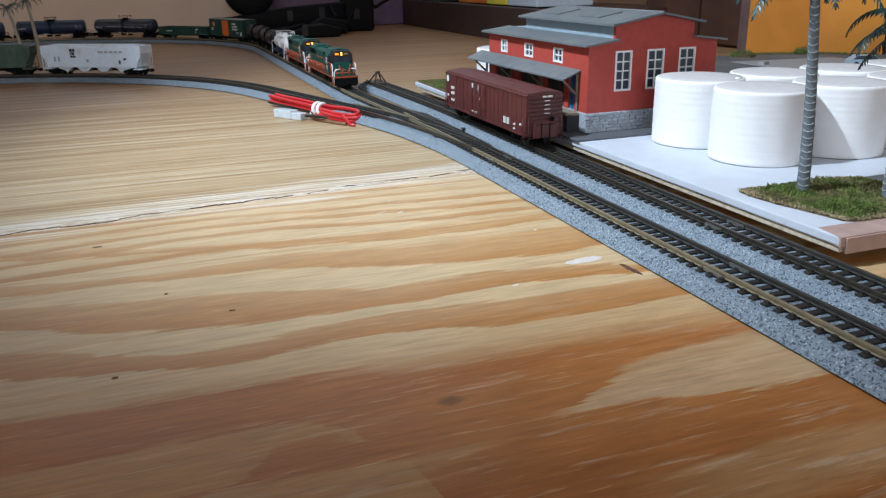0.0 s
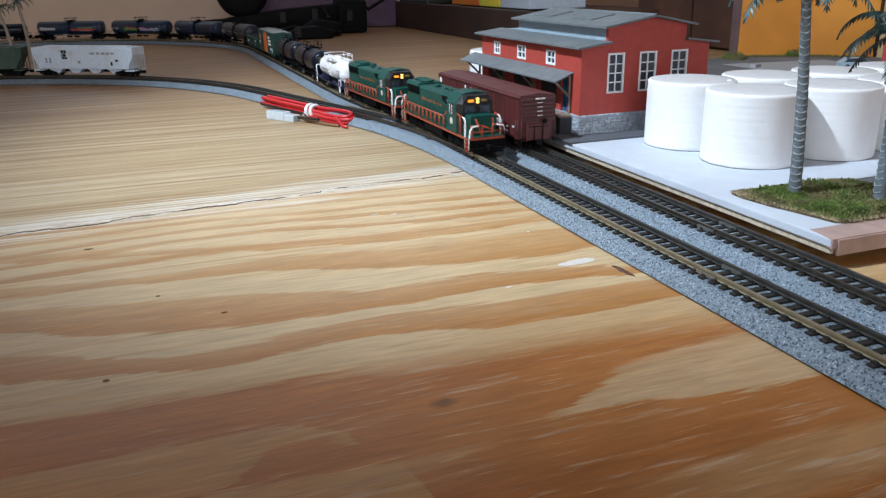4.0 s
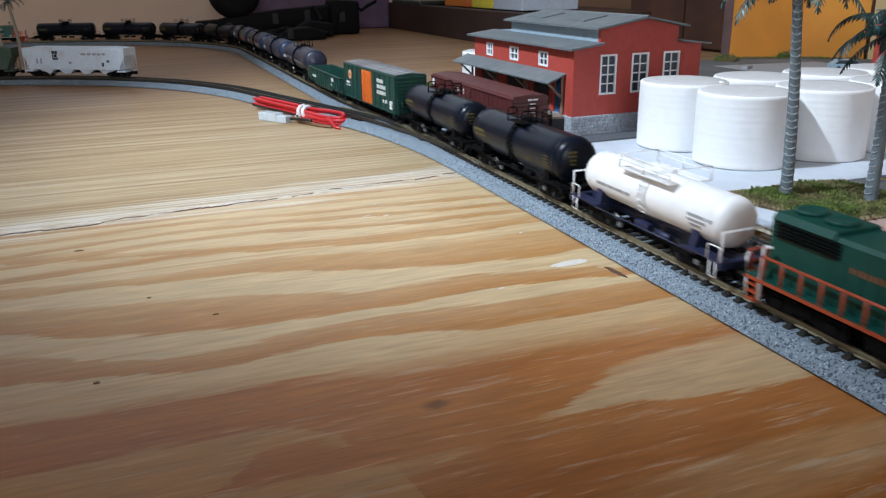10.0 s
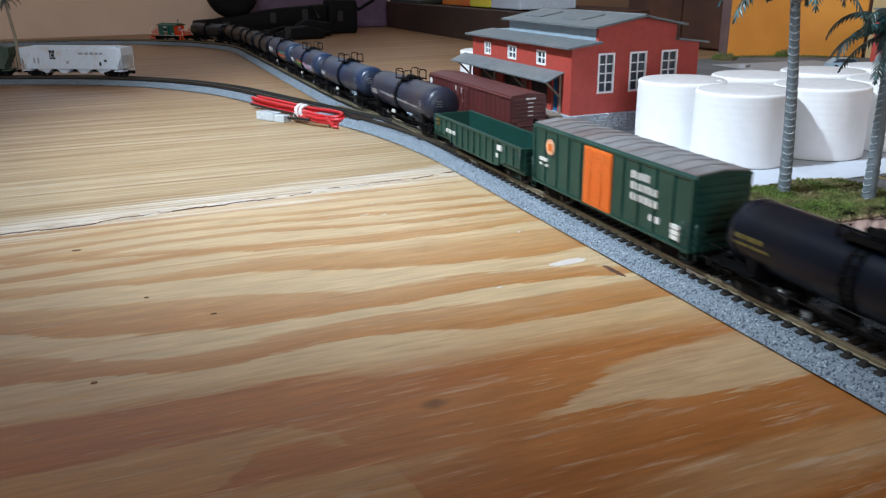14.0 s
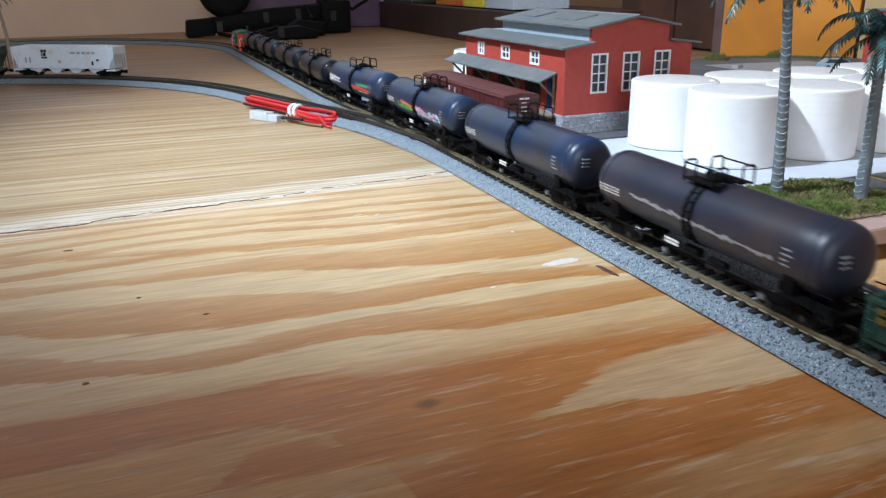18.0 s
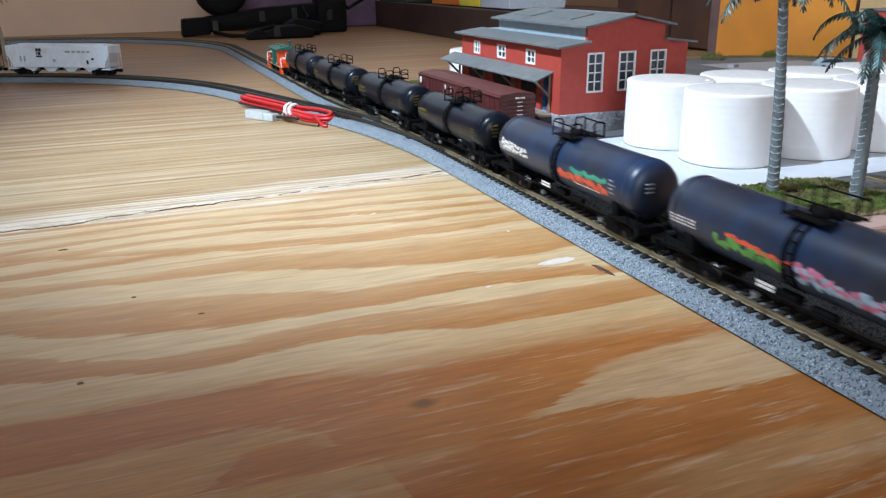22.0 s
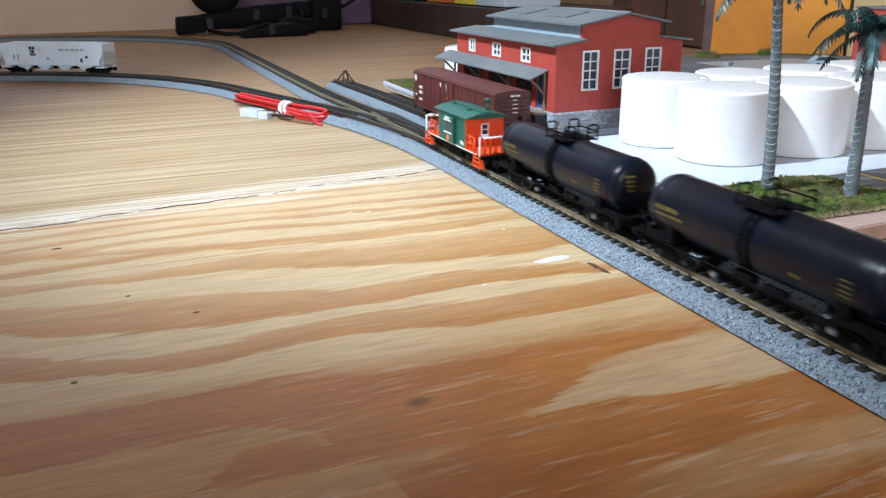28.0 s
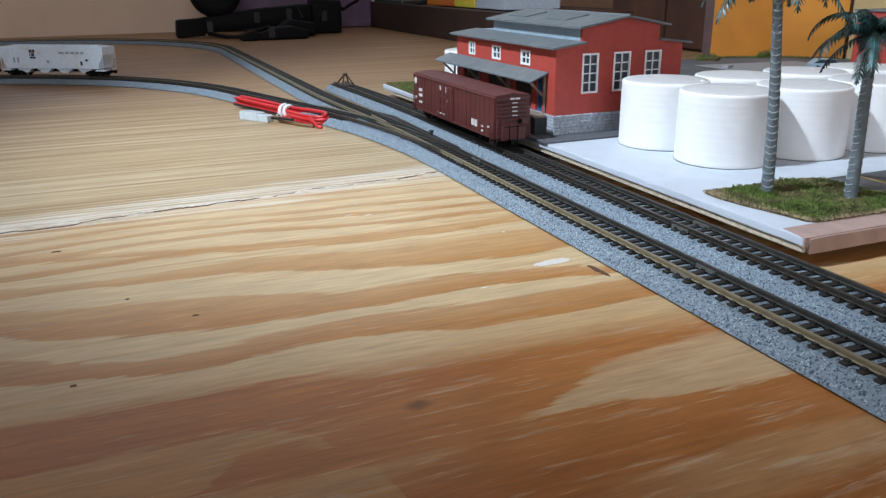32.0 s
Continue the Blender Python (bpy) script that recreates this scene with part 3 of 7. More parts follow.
def rail(line, a, b, off, parent, mat, step=10.0):
    """A rail with a foot coloured dark for shade and a bare web and head."""
    outline = ((-0.7, 5.2), (-0.7, 5.45), (-0.25, 5.65), (-0.25, 6.2), (-0.5, 6.35), (-0.5, 6.95), (0.5, 6.95), (0.5, 6.35), (0.25, 6.2), (0.25, 5.65), (0.7, 5.45), (0.7, 5.2))
    bm = bmesh.new()
    n = max(1, int((b - a) / step))
    rings = []
    for i in range(n + 1):
        p, t, s = line.across(a + (b - a) * i / n)
        rings.append([bm.verts.new(V(p.x + s.x * (o + off), p.y + s.y * (o + off), z)) for o, z in outline])
    for r0, r1 in zip(rings, rings[1:]):
        for i in range(len(outline)):
            j = (i + 1) % len(outline)
            f = bm.faces.new((r0[i], r0[j], r1[j], r1[i]))
            f.material_index = 1 if i in (0, 10, 11) else 0
    bm.faces.new(rings[0])
    bm.faces.new(rings[-1])
    ob = part("rail", bm, mat, parent)
    ob.data.materials.append(RAIL_SIDE)
    return ob


def tie_shape():
    bm = bmesh.new()
    box(bm, -1.0, 1.0, -7.2, 7.2, 4.4, 5.25, 0.12)
    for y in (-4.5, 4.5):
        for q in (-1.35, 1.35):
            box(bm, -0.7, 0.7, y + q - 0.45, y + q + 0.45, 5.2, 5.85)
    return mesh_of("tie", bm, TIE)


TIE_MESH = tie_shape()
PITCH = 4.5


def ties_apart(line, a, b, parent):
    d = a
    while d < b:
        p, t, s = line.across(d)
        piece("tie", TIE_MESH, parent, pose(p.x * MM, p.y * MM, 0, 0, 0, math.degrees(math.atan2(t.y, t.x))))
        d += PITCH


def ties_joined(line, a, b, parent):
    bm = bmesh.new()
    d = a
    while d < b:
        p, t, s = line.across(d)
        ends = []
        for z in (4.5, 5.25):
            for u, v in ((-1, -7.2), (1, -7.2), (1, 7.2), (-1, 7.2)):
                q = p + t * u + s * v
                ends.append(bm.verts.new(V(q.x, q.y, z)))
        for f in ((0, 1, 2, 3), (4, 5, 6, 7), (0, 1, 5, 4), (1, 2, 6, 5), (2, 3, 7, 6), (3, 0, 4, 7)):
            bm.faces.new([ends[i] for i in f])
        d += PITCH
    ob = part("tie_run", bm, TIE, parent)
    return tagged(ob, kind="stuff")


def track(name, label, line, a, b, near, mat, bed=None, drop=0.0):
    """near: the stretch whose ties are pieces of their own; bed: where the ballast begins, if later."""
    th = tagged(new(name), label, "railway track")
    roadbed("roadbed", line, a if bed is None else bed, b, th, 10.0, drop)
    # near and far rail differ only by the reflection put into their colours
    for off, metal in ((-4.5, mat), (4.5, RAIL_FAR)):
        rail(line, a, b, off, th, metal)
    if near[0] > a and bed is None:
        ties_joined(line, a, near[0] - 0.1, th)
    ties_apart(line, near[0], near[1], th)
    if near[1] < b:
        ties_joined(line, near[1] + PITCH * 0.5, b, th)
    return th


main_track = track("main_track", "model railway main track on grey moulded ballast", ROUTE, 20, ROUTE.total - 20, (1760, 2450), RAIL)
siding_track = track("siding_track", "model railway siding track ending at a bumper", SIDING, 250, SIDING.total - 2, (560, 1160), RAIL_DARK)
branch_track = track("branch_track", "curved model railway branch track with grey ballast", BRANCH, 8, BRANCH.total - 10, (128, 420), RAIL_DARK, 4, 0.06)

# parts of the turnout where the branch leaves the main: throw bar, strip for the dark ballast gap, frog and check rails
bm = bmesh.new()
box(bm, -399, -394, -9.5, 9.0, 5.0, 5.5, 0.1)
part("throw_bar", bm, TIE, main_track, "black plastic throw bar of the turnout")
bm = bmesh.new()
rod(bm, (-396, 7.4, 4.5), (-396, 7.4, 7.6), 0.7, 8)
box(bm, -397.4, -394.6, 6.6, 8.2, 7.0, 8.6, 0.3)
part("switch_lever", bm, TIE, main_track, "small black switch lever")
bm = bmesh.new()
for x0, y0, x1, y1 in ((-470, -3.0, -440, -3.2), (-500, 1.3, -462, 2.2), (-470, -9.0, -520, -22)):
    d = Vector((x1 - x0, y1 - y0)).normalized()
    s = Vector((-d.y, d.x)) * 0.45
    prism(bm, [(x0 + s.x, y0 + s.y), (x0 - s.x, y0 - s.y), (x1 - s.x, y1 - s.y), (x1 + s.x, y1 + s.y)], 5.3, 6.8, "z")
part("check_rail", bm, RAIL, main_track)


def joiner(line, d, off, parent):
    p, t, s = line.across(d)
    bm = bmesh.new()
    for k in (-1.1, 1.1):
        c = p + s * (off + k)
        q = [(c.x + t.x * u + s.x * v, c.y + t.y * u + s.y * v) for u, v in ((-4, -0.3), (4, -0.3), (4, 0.3), (-4, 0.3))]
        prism(bm, q, 5.3, 6.4, "z")
    part("rail_joiner", bm, JOINER, parent, "bright metal rail joiner")


for d in (2070, 2230):
    for off in (-4.5, 4.5):
        joiner(ROUTE, d, off, main_track)
for off in (-4.5, 4.5):
    joiner(SIDING, 905, off, siding_track)

# black strip stands in for the shadowed gap where ballast is missing
bm = bmesh.new()
prism(bm, [(-505, 1), (-478, 8.2), (-466, 11.0), (-362, 9.2), (-362, 8.6), (-440, 8.4)], 0.06, 5.35, "z")
part("dark_gap_strip", bm, TIE, main_track, "flat black strip for the shadowed ballast gap beside the turnout")

# bumper at the end of the siding
stop = thing("bumper_stop", "small dark brown track bumper at the siding end", "bumper", at=(-620, 22.6, 0))
BROWN_METAL = material("dark_brown_bumper", (0.045, 0.028, 0.020), 0.6, spread=0.2)
for y in (-4.5, 4.5):
    for x in (7, -8):
        bm = bmesh.new()
        rod(bm, (x, y, 6.9), (0, y * 0.2, 14.2), 0.6, 6)
        part("strut", bm, BROWN_METAL, stop)
bm = bmesh.new()
box(bm, -1.2, 1.2, -1.6, 1.6, 13.0, 15.2, 0.4)
part("buffer_beam", bm, BROWN_METAL, stop)
bm = bmesh.new()
box(bm, -10, 9, -5.6, 5.6, 5.25, 6.9, 0.3)
part("base", bm, BROWN_METAL, stop)


# ---- room ----
bm = bmesh.new()
box(bm, -1640, 2600, -2700, 1000, -790, -760)
tagged(part("floor", bm, DARK_BROWN), "plain dark floor under the table", "floor", kind="structure")
bm = bmesh.new()
box(bm, -1640, -1500, -2600, -600, -760, 1700)
box(bm, -1640, -1500, 500, 900, -760, 1700)
box(bm, -1640, -1500, -600, 500, -760, 290)
box(bm, -1640, -1500, -600, 500, 950, 1700)
tagged(part("wall_west", bm, WALL), "plain beige painted wall behind the table", "wall", kind="structure")
sash = thing("window_1", "out-of-view white framed window in the beige wall", "window", kind="structure")
for y0, y1, z0, z1 in ((-600, -560, 290, 950), (460, 500, 290, 950), (-560, 460, 290, 330), (-560, 460, 910, 950), (-65, -35, 330, 910)):
    bm = bmesh.new()
    box(bm, -1600, -1570, y0, y1, z0, z1, 3)
    part("window_frame", bm, FRAME_W, sash)
# out-of-view window, added so that its lamp fills the back wall and train sides
sash = thing("fill_window_south", "out-of-view white framed window in the beige wall", "window", kind="structure")
for x0, x1, z0, z1 in ((-380, -340, 370, 1330), (740, 780, 370, 1330), (-340, 740, 370, 410), (-340, 740, 1290, 1330), (185, 215, 410, 1290)):
    bm = bmesh.new()
    box(bm, x0, x1, -2680, -2650, z0, z1, 3)
    part("window_frame", bm, FRAME_W, sash)
# out-of-view window, added so that its lamp fills the far wall and near table
sash = thing("fill_window_east", "out-of-view white framed window in the beige wall", "window", kind="structure")
for y0, y1, z0, z1 in ((-1200, -1160, 370, 1330), (-140, -100, 370, 1330), (-1160, -140, 370, 410), (-1160, -140, 1290, 1330), (-665, -635, 410, 1290)):
    bm = bmesh.new()
    box(bm, 2550, 2580, y0, y1, z0, z1, 3)
    part("window_frame", bm, FRAME_W, sash)
bm = bmesh.new()
box(bm, -1640, 2600, 900, 1000, -760, 1700)
tagged(part("wall_north", bm, WALL), "plain beige painted wall", "wall", kind="structure")
bm = bmesh.new()
holed(bm, [-2600, -1200, -100, 900], [-760, 370, 1330, 1700], [(-1200, -100, 370, 1330)], 2500, 2600, "x")
tagged(part("wall_east", bm, WALL), "plain beige painted wall", "wall", kind="structure")
bm = bmesh.new()
holed(bm, [-1640, -380, 780, 2600], [-760, 370, 1330, 1700], [(-380, 780, 370, 1330)], -2700, -2600, "y")
tagged(part("wall_south", bm, WALL), "plain beige painted wall", "wall", kind="structure")
bm = bmesh.new()
box(bm, -1640, 2600, -2700, 1000, 1700, 1800)
tagged(part("ceiling", bm, CEILING), "plain pale ceiling", "ceiling", kind="structure")
for x, y in ((-1400, -1300), (-1400, 800), (1850, -1300), (1850, 800)):
    bm = bmesh.new()
    box(bm, x - 35, x + 35, y - 35, y + 35, -760, -19, 3)
    part("leg", bm, DARK_BROWN, table)


# ---- marks on the table ----
def flat_blob(name, outline, z, mat, label, category, seed=0, ragged=0.12):
    rnd = random.Random(seed)
    cx, cy, rx, ry, turn = outline
    bm = bmesh.new()
    ring, low = [], []
    n = 26
    for i in range(n):
        a = 2 * math.pi * i / n
        k = 1 + rnd.uniform(-ragged, ragged)
        x, y = rx * k * math.cos(a), ry * k * math.sin(a)
        c, s = math.cos(turn), math.sin(turn)
        ring.append(bm.verts.new(V(cx + x * 0.8 * c - y * 0.8 * s, cy + x * 0.8 * s + y * 0.8 * c, z)))
        low.append(bm.verts.new(V(cx + x * c - y * s, cy + x * s + y * c, 0.02)))
    bm.faces.new(ring)
    for i in range(n):
        bm.faces.new((low[i], low[(i + 1) % n], ring[(i + 1) % n], ring[i]))
    return solid(name, bm, mat, label, category)


PUTTY = material("white_filler", (0.66, 0.60, 0.52), 0.6, spread=0.2, grain=300, second=(0.5, 0.4, 0.28), patch=90)
SMEAR = material("white_paint_smear", (0.66, 0.62, 0.57), 0.5, spread=0.06, grain=200)
CRUMB = material("brown_crumb", (0.16, 0.085, 0.04), 0.7, spread=0.2)
GLUE = material("dried_brown_glue", (0.10, 0.045, 0.028), 0.4, spread=0.25)
flat_blob("white_paint_spot", (-207.4, -25.6, 2.2, 7.0, 0.08), 0.12, SMEAR, "thin smear of white paint on the plywood", "paint spot", 3)
flat_blob("brown_glue_blob", (-194.8, -16.8, 5.6, 0.95, 0.08), 0.3, GLUE, "dried brown glue blob on the plywood", "glue", 5, 0.22)
for x, y, rx, ry in ((-242, -26, 0.6, 0.7), (-196.5, -55, 0.5, 1.3), (-285.5, -71, 0.5, 2.2), (-283, -64, 0.5, 1.6), (-276, -58, 0.4, 1.4), (-300, -63, 0.5, 1.5)):
    flat_blob("white_crumb", (x, y, rx, ry, 0.3), 0.15, PUTTY, "tiny white crumb on the plywood", "crumb", int(-x))
for x, y, rx, ry in ((-180, -166, 0.5, 0.8), (-210, -136, 0.3, 0.9), (-230, -153, 0.35, 0.6), (-285, -174, 0.4, 1.6)):
    flat_blob("dark_crumb", (x, y, rx, ry, 0), 0.25, CRUMB, "tiny dark crumb on the plywood", "crumb", int(-x))
# splintered seam between the two plywood sheets, filled with pale putty
rnd = random.Random(21)
bm = bmesh.new()
y = -330.0
while y < -13:
    w = rnd.uniform(9, 24)
    x = -336 - 0.09 * y + rnd.uniform(-2.2, 2.2)
    h = rnd.uniform(0.5, 1.7)
    prism(bm, [(x - h, y - w * 0.2), (x - h * 0.2, y + w), (x + h * rnd.uniform(0.3, 1.0), y + w * 0.8), (x + h, y)], 0.02, rnd.uniform(0.08, 0.3), "z")
    if rnd.random() < 0.6:
        q = x + rnd.choice((-1, 1)) * rnd.uniform(3, 7)
        prism(bm, [(q - h * 0.5, y), (q, y + w), (q + h * 0.5, y + w * 0.4)], 0.02, 0.12, "z")
    y += w * rnd.uniform(0.5, 0.9)
solid("seam_filler", bm, PUTTY, "pale splintered filler along the plywood seam", "filler")
bm = bmesh.new()
y, off, w = -330.0, 0.0, 0.2
while y < -16:
    y2 = y + rnd.uniform(2, 7)
    off2 = off * 0.8 + rnd.uniform(-1.2, 1.2)
    w2 = max(0.03, min(0.32 if -200 < y < -110 else 0.09, w + rnd.uniform(-0.2, 0.2)))
    x, x2 = -334.5 - 0.09 * y + off, -334.5 - 0.09 * y2 + off2
    if rnd.random() < (1.0 if y < -100 else 0.7):
        prism(bm, [(x - w, y), (x2 - w2, y2), (x2 + w2, y2), (x + w, y)], 0.02, 0.32, "z")
    if rnd.random() < 0.25:
        off2 += rnd.choice((-1.2, 1.2))
    y, off, w = y2, off2, w2
solid("seam_crack", bm, GLUE, "thin dark crack along the plywood seam", "crack")


# ---- wire bundle ----
def wire_bundle():
    th = thing("wire_bundle", "folded red wires held by a white twist tie on plywood", "wire bundle", at=(-531, -48, 0))
    # along the bundle the local x runs to the loop at the near end
    way = math.radians(21)
    c, s = math.cos(way), math.sin(way)

    def turn(pts):
        return [(x * c - y * s, x * s + y * c, z) for x, y, z in pts]

    def smooth(pts):
        fine = []
        for i in range(len(pts) - 1):
            p0, p1, p2, p3 = (Vector(pts[max(0, min(len(pts) - 1, i + q))]) for q in (-1, 0, 1, 2))
            for t in (0, 0.2, 0.4, 0.6, 0.8):
                fine.append(tuple(0.5 * ((2 * p1) + (p2 - p0) * t + (2 * p0 - 5 * p1 + 4 * p2 - p3) * t * t + (3 * p1 - p0 - 3 * p2 + p3) * t ** 3)))
        return fine + [pts[-1]]

    # strands: side at the far end, height, half width of the loop
    for side, z, w, tip in ((-2.4, 1.3, 6.6, 52), (-0.4, 3.2, 7.0, 53), (1.4, 1.3, 5.2, 50), (-1.6, 4.9, 5.6, 51)):
        pts = [(-55, side, z + 2.0), (-40, side, z + 1.4), (-20, side * 0.8, z + 0.8), (0, side * 0.7, z + 0.4), (10, side * 0.7 - 1.4, z), (22, -w * 0.72, z), (36, -w, z), (47, -w * 0.7, z), (tip, 0, z + 0.6), (46, w * 0.75, z + 1.4), (34, w * 0.8, z + 1.6), (18, w * 0.5, z + 1.4), (4, 1.8, z + 1.8), (-16, 2.4, z + 2.0), (-38, 2.6, z + 2.2), (-54, 2.4, z + 2.4)]
        bm = bmesh.new()
        sweep(bm, turn(smooth(pts)), 1.22, 8)
        part("wire", bm, WIRE_RED, th)
    bm = bmesh.new()
    sweep(bm, turn(smooth([(46, -7.5, 4.8), (53, -9.5, 3.2), (58, -10.5, 1.4), (61, -9, 1.0)])), 0.98, 8)
    part("wire", bm, WIRE_RED, th)
    for y, z in ((-3.6, 1.2),):
        bm = bmesh.new()
        sweep(bm, turn(smooth([(-54, y, z + 1.5), (-30, y * 0.9, z + 1), (-6, y * 0.6, z + 0.6), (6, y, z)])), 0.9, 8)
        part("black_wire", bm, WIRE_BLACK, th, "black wire among the red")
    bm = bmesh.new()
    sweep(bm, turn([(4 + 0.35 * q, 4.3 * math.cos(math.radians(q * 24)), 4.0 + 3.7 * math.sin(math.radians(q * 24))) for q in range(-6, 26)]), 1.3, 8)
    part("twist_tie", bm, TIE_WHITE, th, "white twist tie")
    bm = bmesh.new()
    sweep(bm, turn(smooth([(8, -9, 1.0), (24, -13.5, 1.0), (42, -13, 1.0), (54, -10.5, 1.0)])), 1.0, 8)
    part("brown_wire", bm, WIRE_BROWN, th, "brown wire end")
    bm = bmesh.new()
    sweep(bm, smooth([(20, -12, 2.6), (26, -7, 2.8), (33, -4, 3.4), (40, 0, 3.4)]), 0.9, 8)
    part("black_wire", bm, WIRE_BLACK, th, "black wire end")
    for q in range(2):
        bm = bmesh.new()
        box(bm, -13 + q * 16, 4 + q * 9, -3.6 + q * 0.7, 3.6 - q * 0.7, 0.1, 5.6 - q * 1.0, 0.6)
        bmesh.ops.rotate(bm, verts=list(bm.verts), cent=(0, 0, 0), matrix=Matrix.Rotation(math.radians(31), 3, "Z"))
        bmesh.ops.translate(bm, verts=list(bm.verts), vec=V(12, -17.5, 0))
        part("connector", bm, CLEAR_PLASTIC, th, "milky plastic plug connector")
    return th


wire_bundle()


# ---- town module: board, roads, grass ----
Z0 = 9.5
board = thing("module_board", "white-topped scenery board with a brown front edge", "scenery board")
bm = bmesh.new()
box(bm, -585, -171.5, 42.3, 560, 6.6, Z0, 0.5)
part("top_sheet", bm, BOARD_WHITE, board, "white painted foam sheet")
bm = bmesh.new()
box(bm, -584, -172.5, 43.2, 559, 4.3, 6.6, 0.2)
part("base_sheet", bm, BOARD_EDGE, board, "tan fibreboard edge")
bm = bmesh.new()
prism(bm, [(-182, 43.6), (-182, 560), (-171.3, 560), (-171.3, 42.2)], 6.4, Z0 + 0.12, "z")
part("front_strip", bm, FASCIA, board, "brown painted front strip")
bm = bmesh.new()
box(bm, -171.6, -170.6, 44, 560, 4.2, Z0 - 0.2, 0.2)
part("fascia", bm, FASCIA, board, "brown painted fascia")
for x in (-560, -380, -215):
    for y in (110, 420):
        bm = bmesh.new()
        box(bm, x - 15, x + 15, y - 15, y + 15, 0, 4.3, 0.4)
        part("foot", bm, BOARD_EDGE, board)
bm = bmesh.new()
prism(bm, [(-224, 100), (-224, 560), (-181.5, 560), (-181.5, 100)], Z0 + 0.02, Z0 + 0.45, "z")
tagged(part("parking_lot", bm, ASPHALT), "dark grey asphalt parking lot on the board", "parking lot", kind="structure")
for y in (121, 149, 177):
    bm = bmesh.new()
    prism(bm, [(-222, y), (-222, y + 0.9), (-192, y + 0.9), (-192, y)], Z0 + 0.46, Z0 + 0.56, "z")
    solid("parking_line", bm, YELLOW, "thin yellow painted parking line", "road marking", "parking lines")
bm = bmesh.new()
prism(bm, [(-620, 300), (-620, 520), (-430, 520), (-430, 235), (-545, 235)], Z0 + 0.02, Z0 + 0.4, "z")
tagged(part("road", bm, ASPHALT), "grey asphalt road behind the tanks", "road", kind="structure")
bm = bmesh.new()
prism(bm, [(-575, 330), (-560, 430), (-440, 430), (-440, 330)], Z0 + 0.41, Z0 + 0.8, "z")
tagged(part("pavement", bm, CONCRETE), "pale concrete apron beside the road", "pavement", kind="structure")
bm = bmesh.new()
box(bm, -482, -331, 41.0, 136, Z0, Z0 + 1.0, 0.3)
solid("loading_pad", bm, material("dark_grey_pad", (0.085, 0.092, 0.105), 0.8, spread=0.15, bump=0.2), "dark grey slab under the freight house", "slab")


def inside(poly, x, y):
    hit = False
    for (x0, y0), (x1, y1) in zip(poly, poly[1:] + poly[:1]):
        if (y0 > y) != (y1 > y) and x < x0 + (y - y0) / (y1 - y0) * (x1 - x0):
            hit = not hit
    return hit


def grass_patch(name, poly, count, height, seed, label, dry_edge=True):
    """A soil mound with clumps of foam."""
    rnd = random.Random(seed)
    th = thing(name, label, "grass", kind="stuff")
    xs, ys = [p[0] for p in poly], [p[1] for p in poly]
    cx, cy = sum(xs) / len(xs), sum(ys) / len(ys)
    bm = bmesh.new()
    n = len(poly)
    lo = [bm.verts.new(V(x, y, Z0)) for x, y in poly]
    hi = [bm.verts.new(V(cx + (x - cx) * 0.96, cy + (y - cy) * 0.96, Z0 + 0.9)) for x, y in poly]
    for i in range(n):
        bm.faces.new((lo[i], lo[(i + 1) % n], hi[(i + 1) % n], hi[i]))
    bm.faces.new(hi)
    part("soil", bm, SOIL, th)
    verts, faces = {0: [], 1: []}, {0: [], 1: []}
    made = 0
    while made < count:
        x, y = rnd.uniform(min(xs), max(xs)), rnd.uniform(min(ys), max(ys))
        if not inside(poly, x, y):
            continue
        made += 1
        e = 1.0
        for q in (1.03, 1.09, 1.18):
            if not inside(poly, cx + (x - cx) * q, cy + (y - cy) * q):
                e -= 0.3
        k = 1 if dry_edge and rnd.random() > e + 0.1 - 0.5 * (x < -217) else 0
        hump = 0.6 + 0.8 * noise.noise(Vector((x * 0.08, y * 0.08, seed)))
        h = height * max(0.25, hump) * (0.4 + 0.6 * e) * rnd.uniform(0.6, 1.2)
        if k:
            h *= 0.45
        v, f = verts[k], faces[k]
        z = Z0 + 0.7
        for _ in range(4):
            px, py, pz = x + rnd.gauss(0, 0.5), y + rnd.gauss(0, 0.5), z + h * rnd.uniform(0.2, 1.0)
            r = rnd.uniform(0.22, 0.5)
            b = len(v)
            for a in range(3):
                t = rnd.uniform(0, 6.28)
                v.append((px * MM + math.cos(t) * r * MM, py * MM + math.sin(t) * r * MM, (pz + rnd.uniform(-0.4, 0.4)) * MM))
            v.append((px * MM, py * MM, (pz + r * 1.6) * MM))
            f.extend(((b, b + 1, b + 3), (b + 1, b + 2, b + 3), (b + 2, b, b + 3), (b, b + 1, b + 2)))
    for k, mat, nm in ((0, GRASS, "turf"), (1, GRASS_DRY, "dry_turf")):
        if verts[k]:
            me = bpy.data.meshes.new(nm)
            me.from_pydata(verts[k], [], faces[k])
            me.materials.append(mat)
            ob = new(nm, me)
            ob.parent = th
            tagged(ob, kind="stuff")
    return th


grass_patch("lawn_strip", [(-227, 50), (-220, 49), (-208, 50.5), (-198, 53), (-184, 56), (-181.4, 60), (-181, 84), (-180.6, 190), (-190, 190), (-196, 110), (-202, 101.5), (-209, 102), (-222, 104), (-226, 96), (-226.5, 76), (-225.5, 63)], 11000, 2.7, 3, "green foam grass strip with a dry sandy edge")
grass_patch("lawn_strip", [(-583, 44), (-520, 43), (-500, 50), (-503, 72), (-583, 78)], 1800, 1.6, 5, "flat green foam grass beside the freight house", False)
grass_patch("grass_verge", [(-622, 386), (-617, 382), (-592, 440), (-556, 478), (-560, 484), (-598, 445)], 900, 1.6, 7, "thin olive grass verge along the orange wall", False)
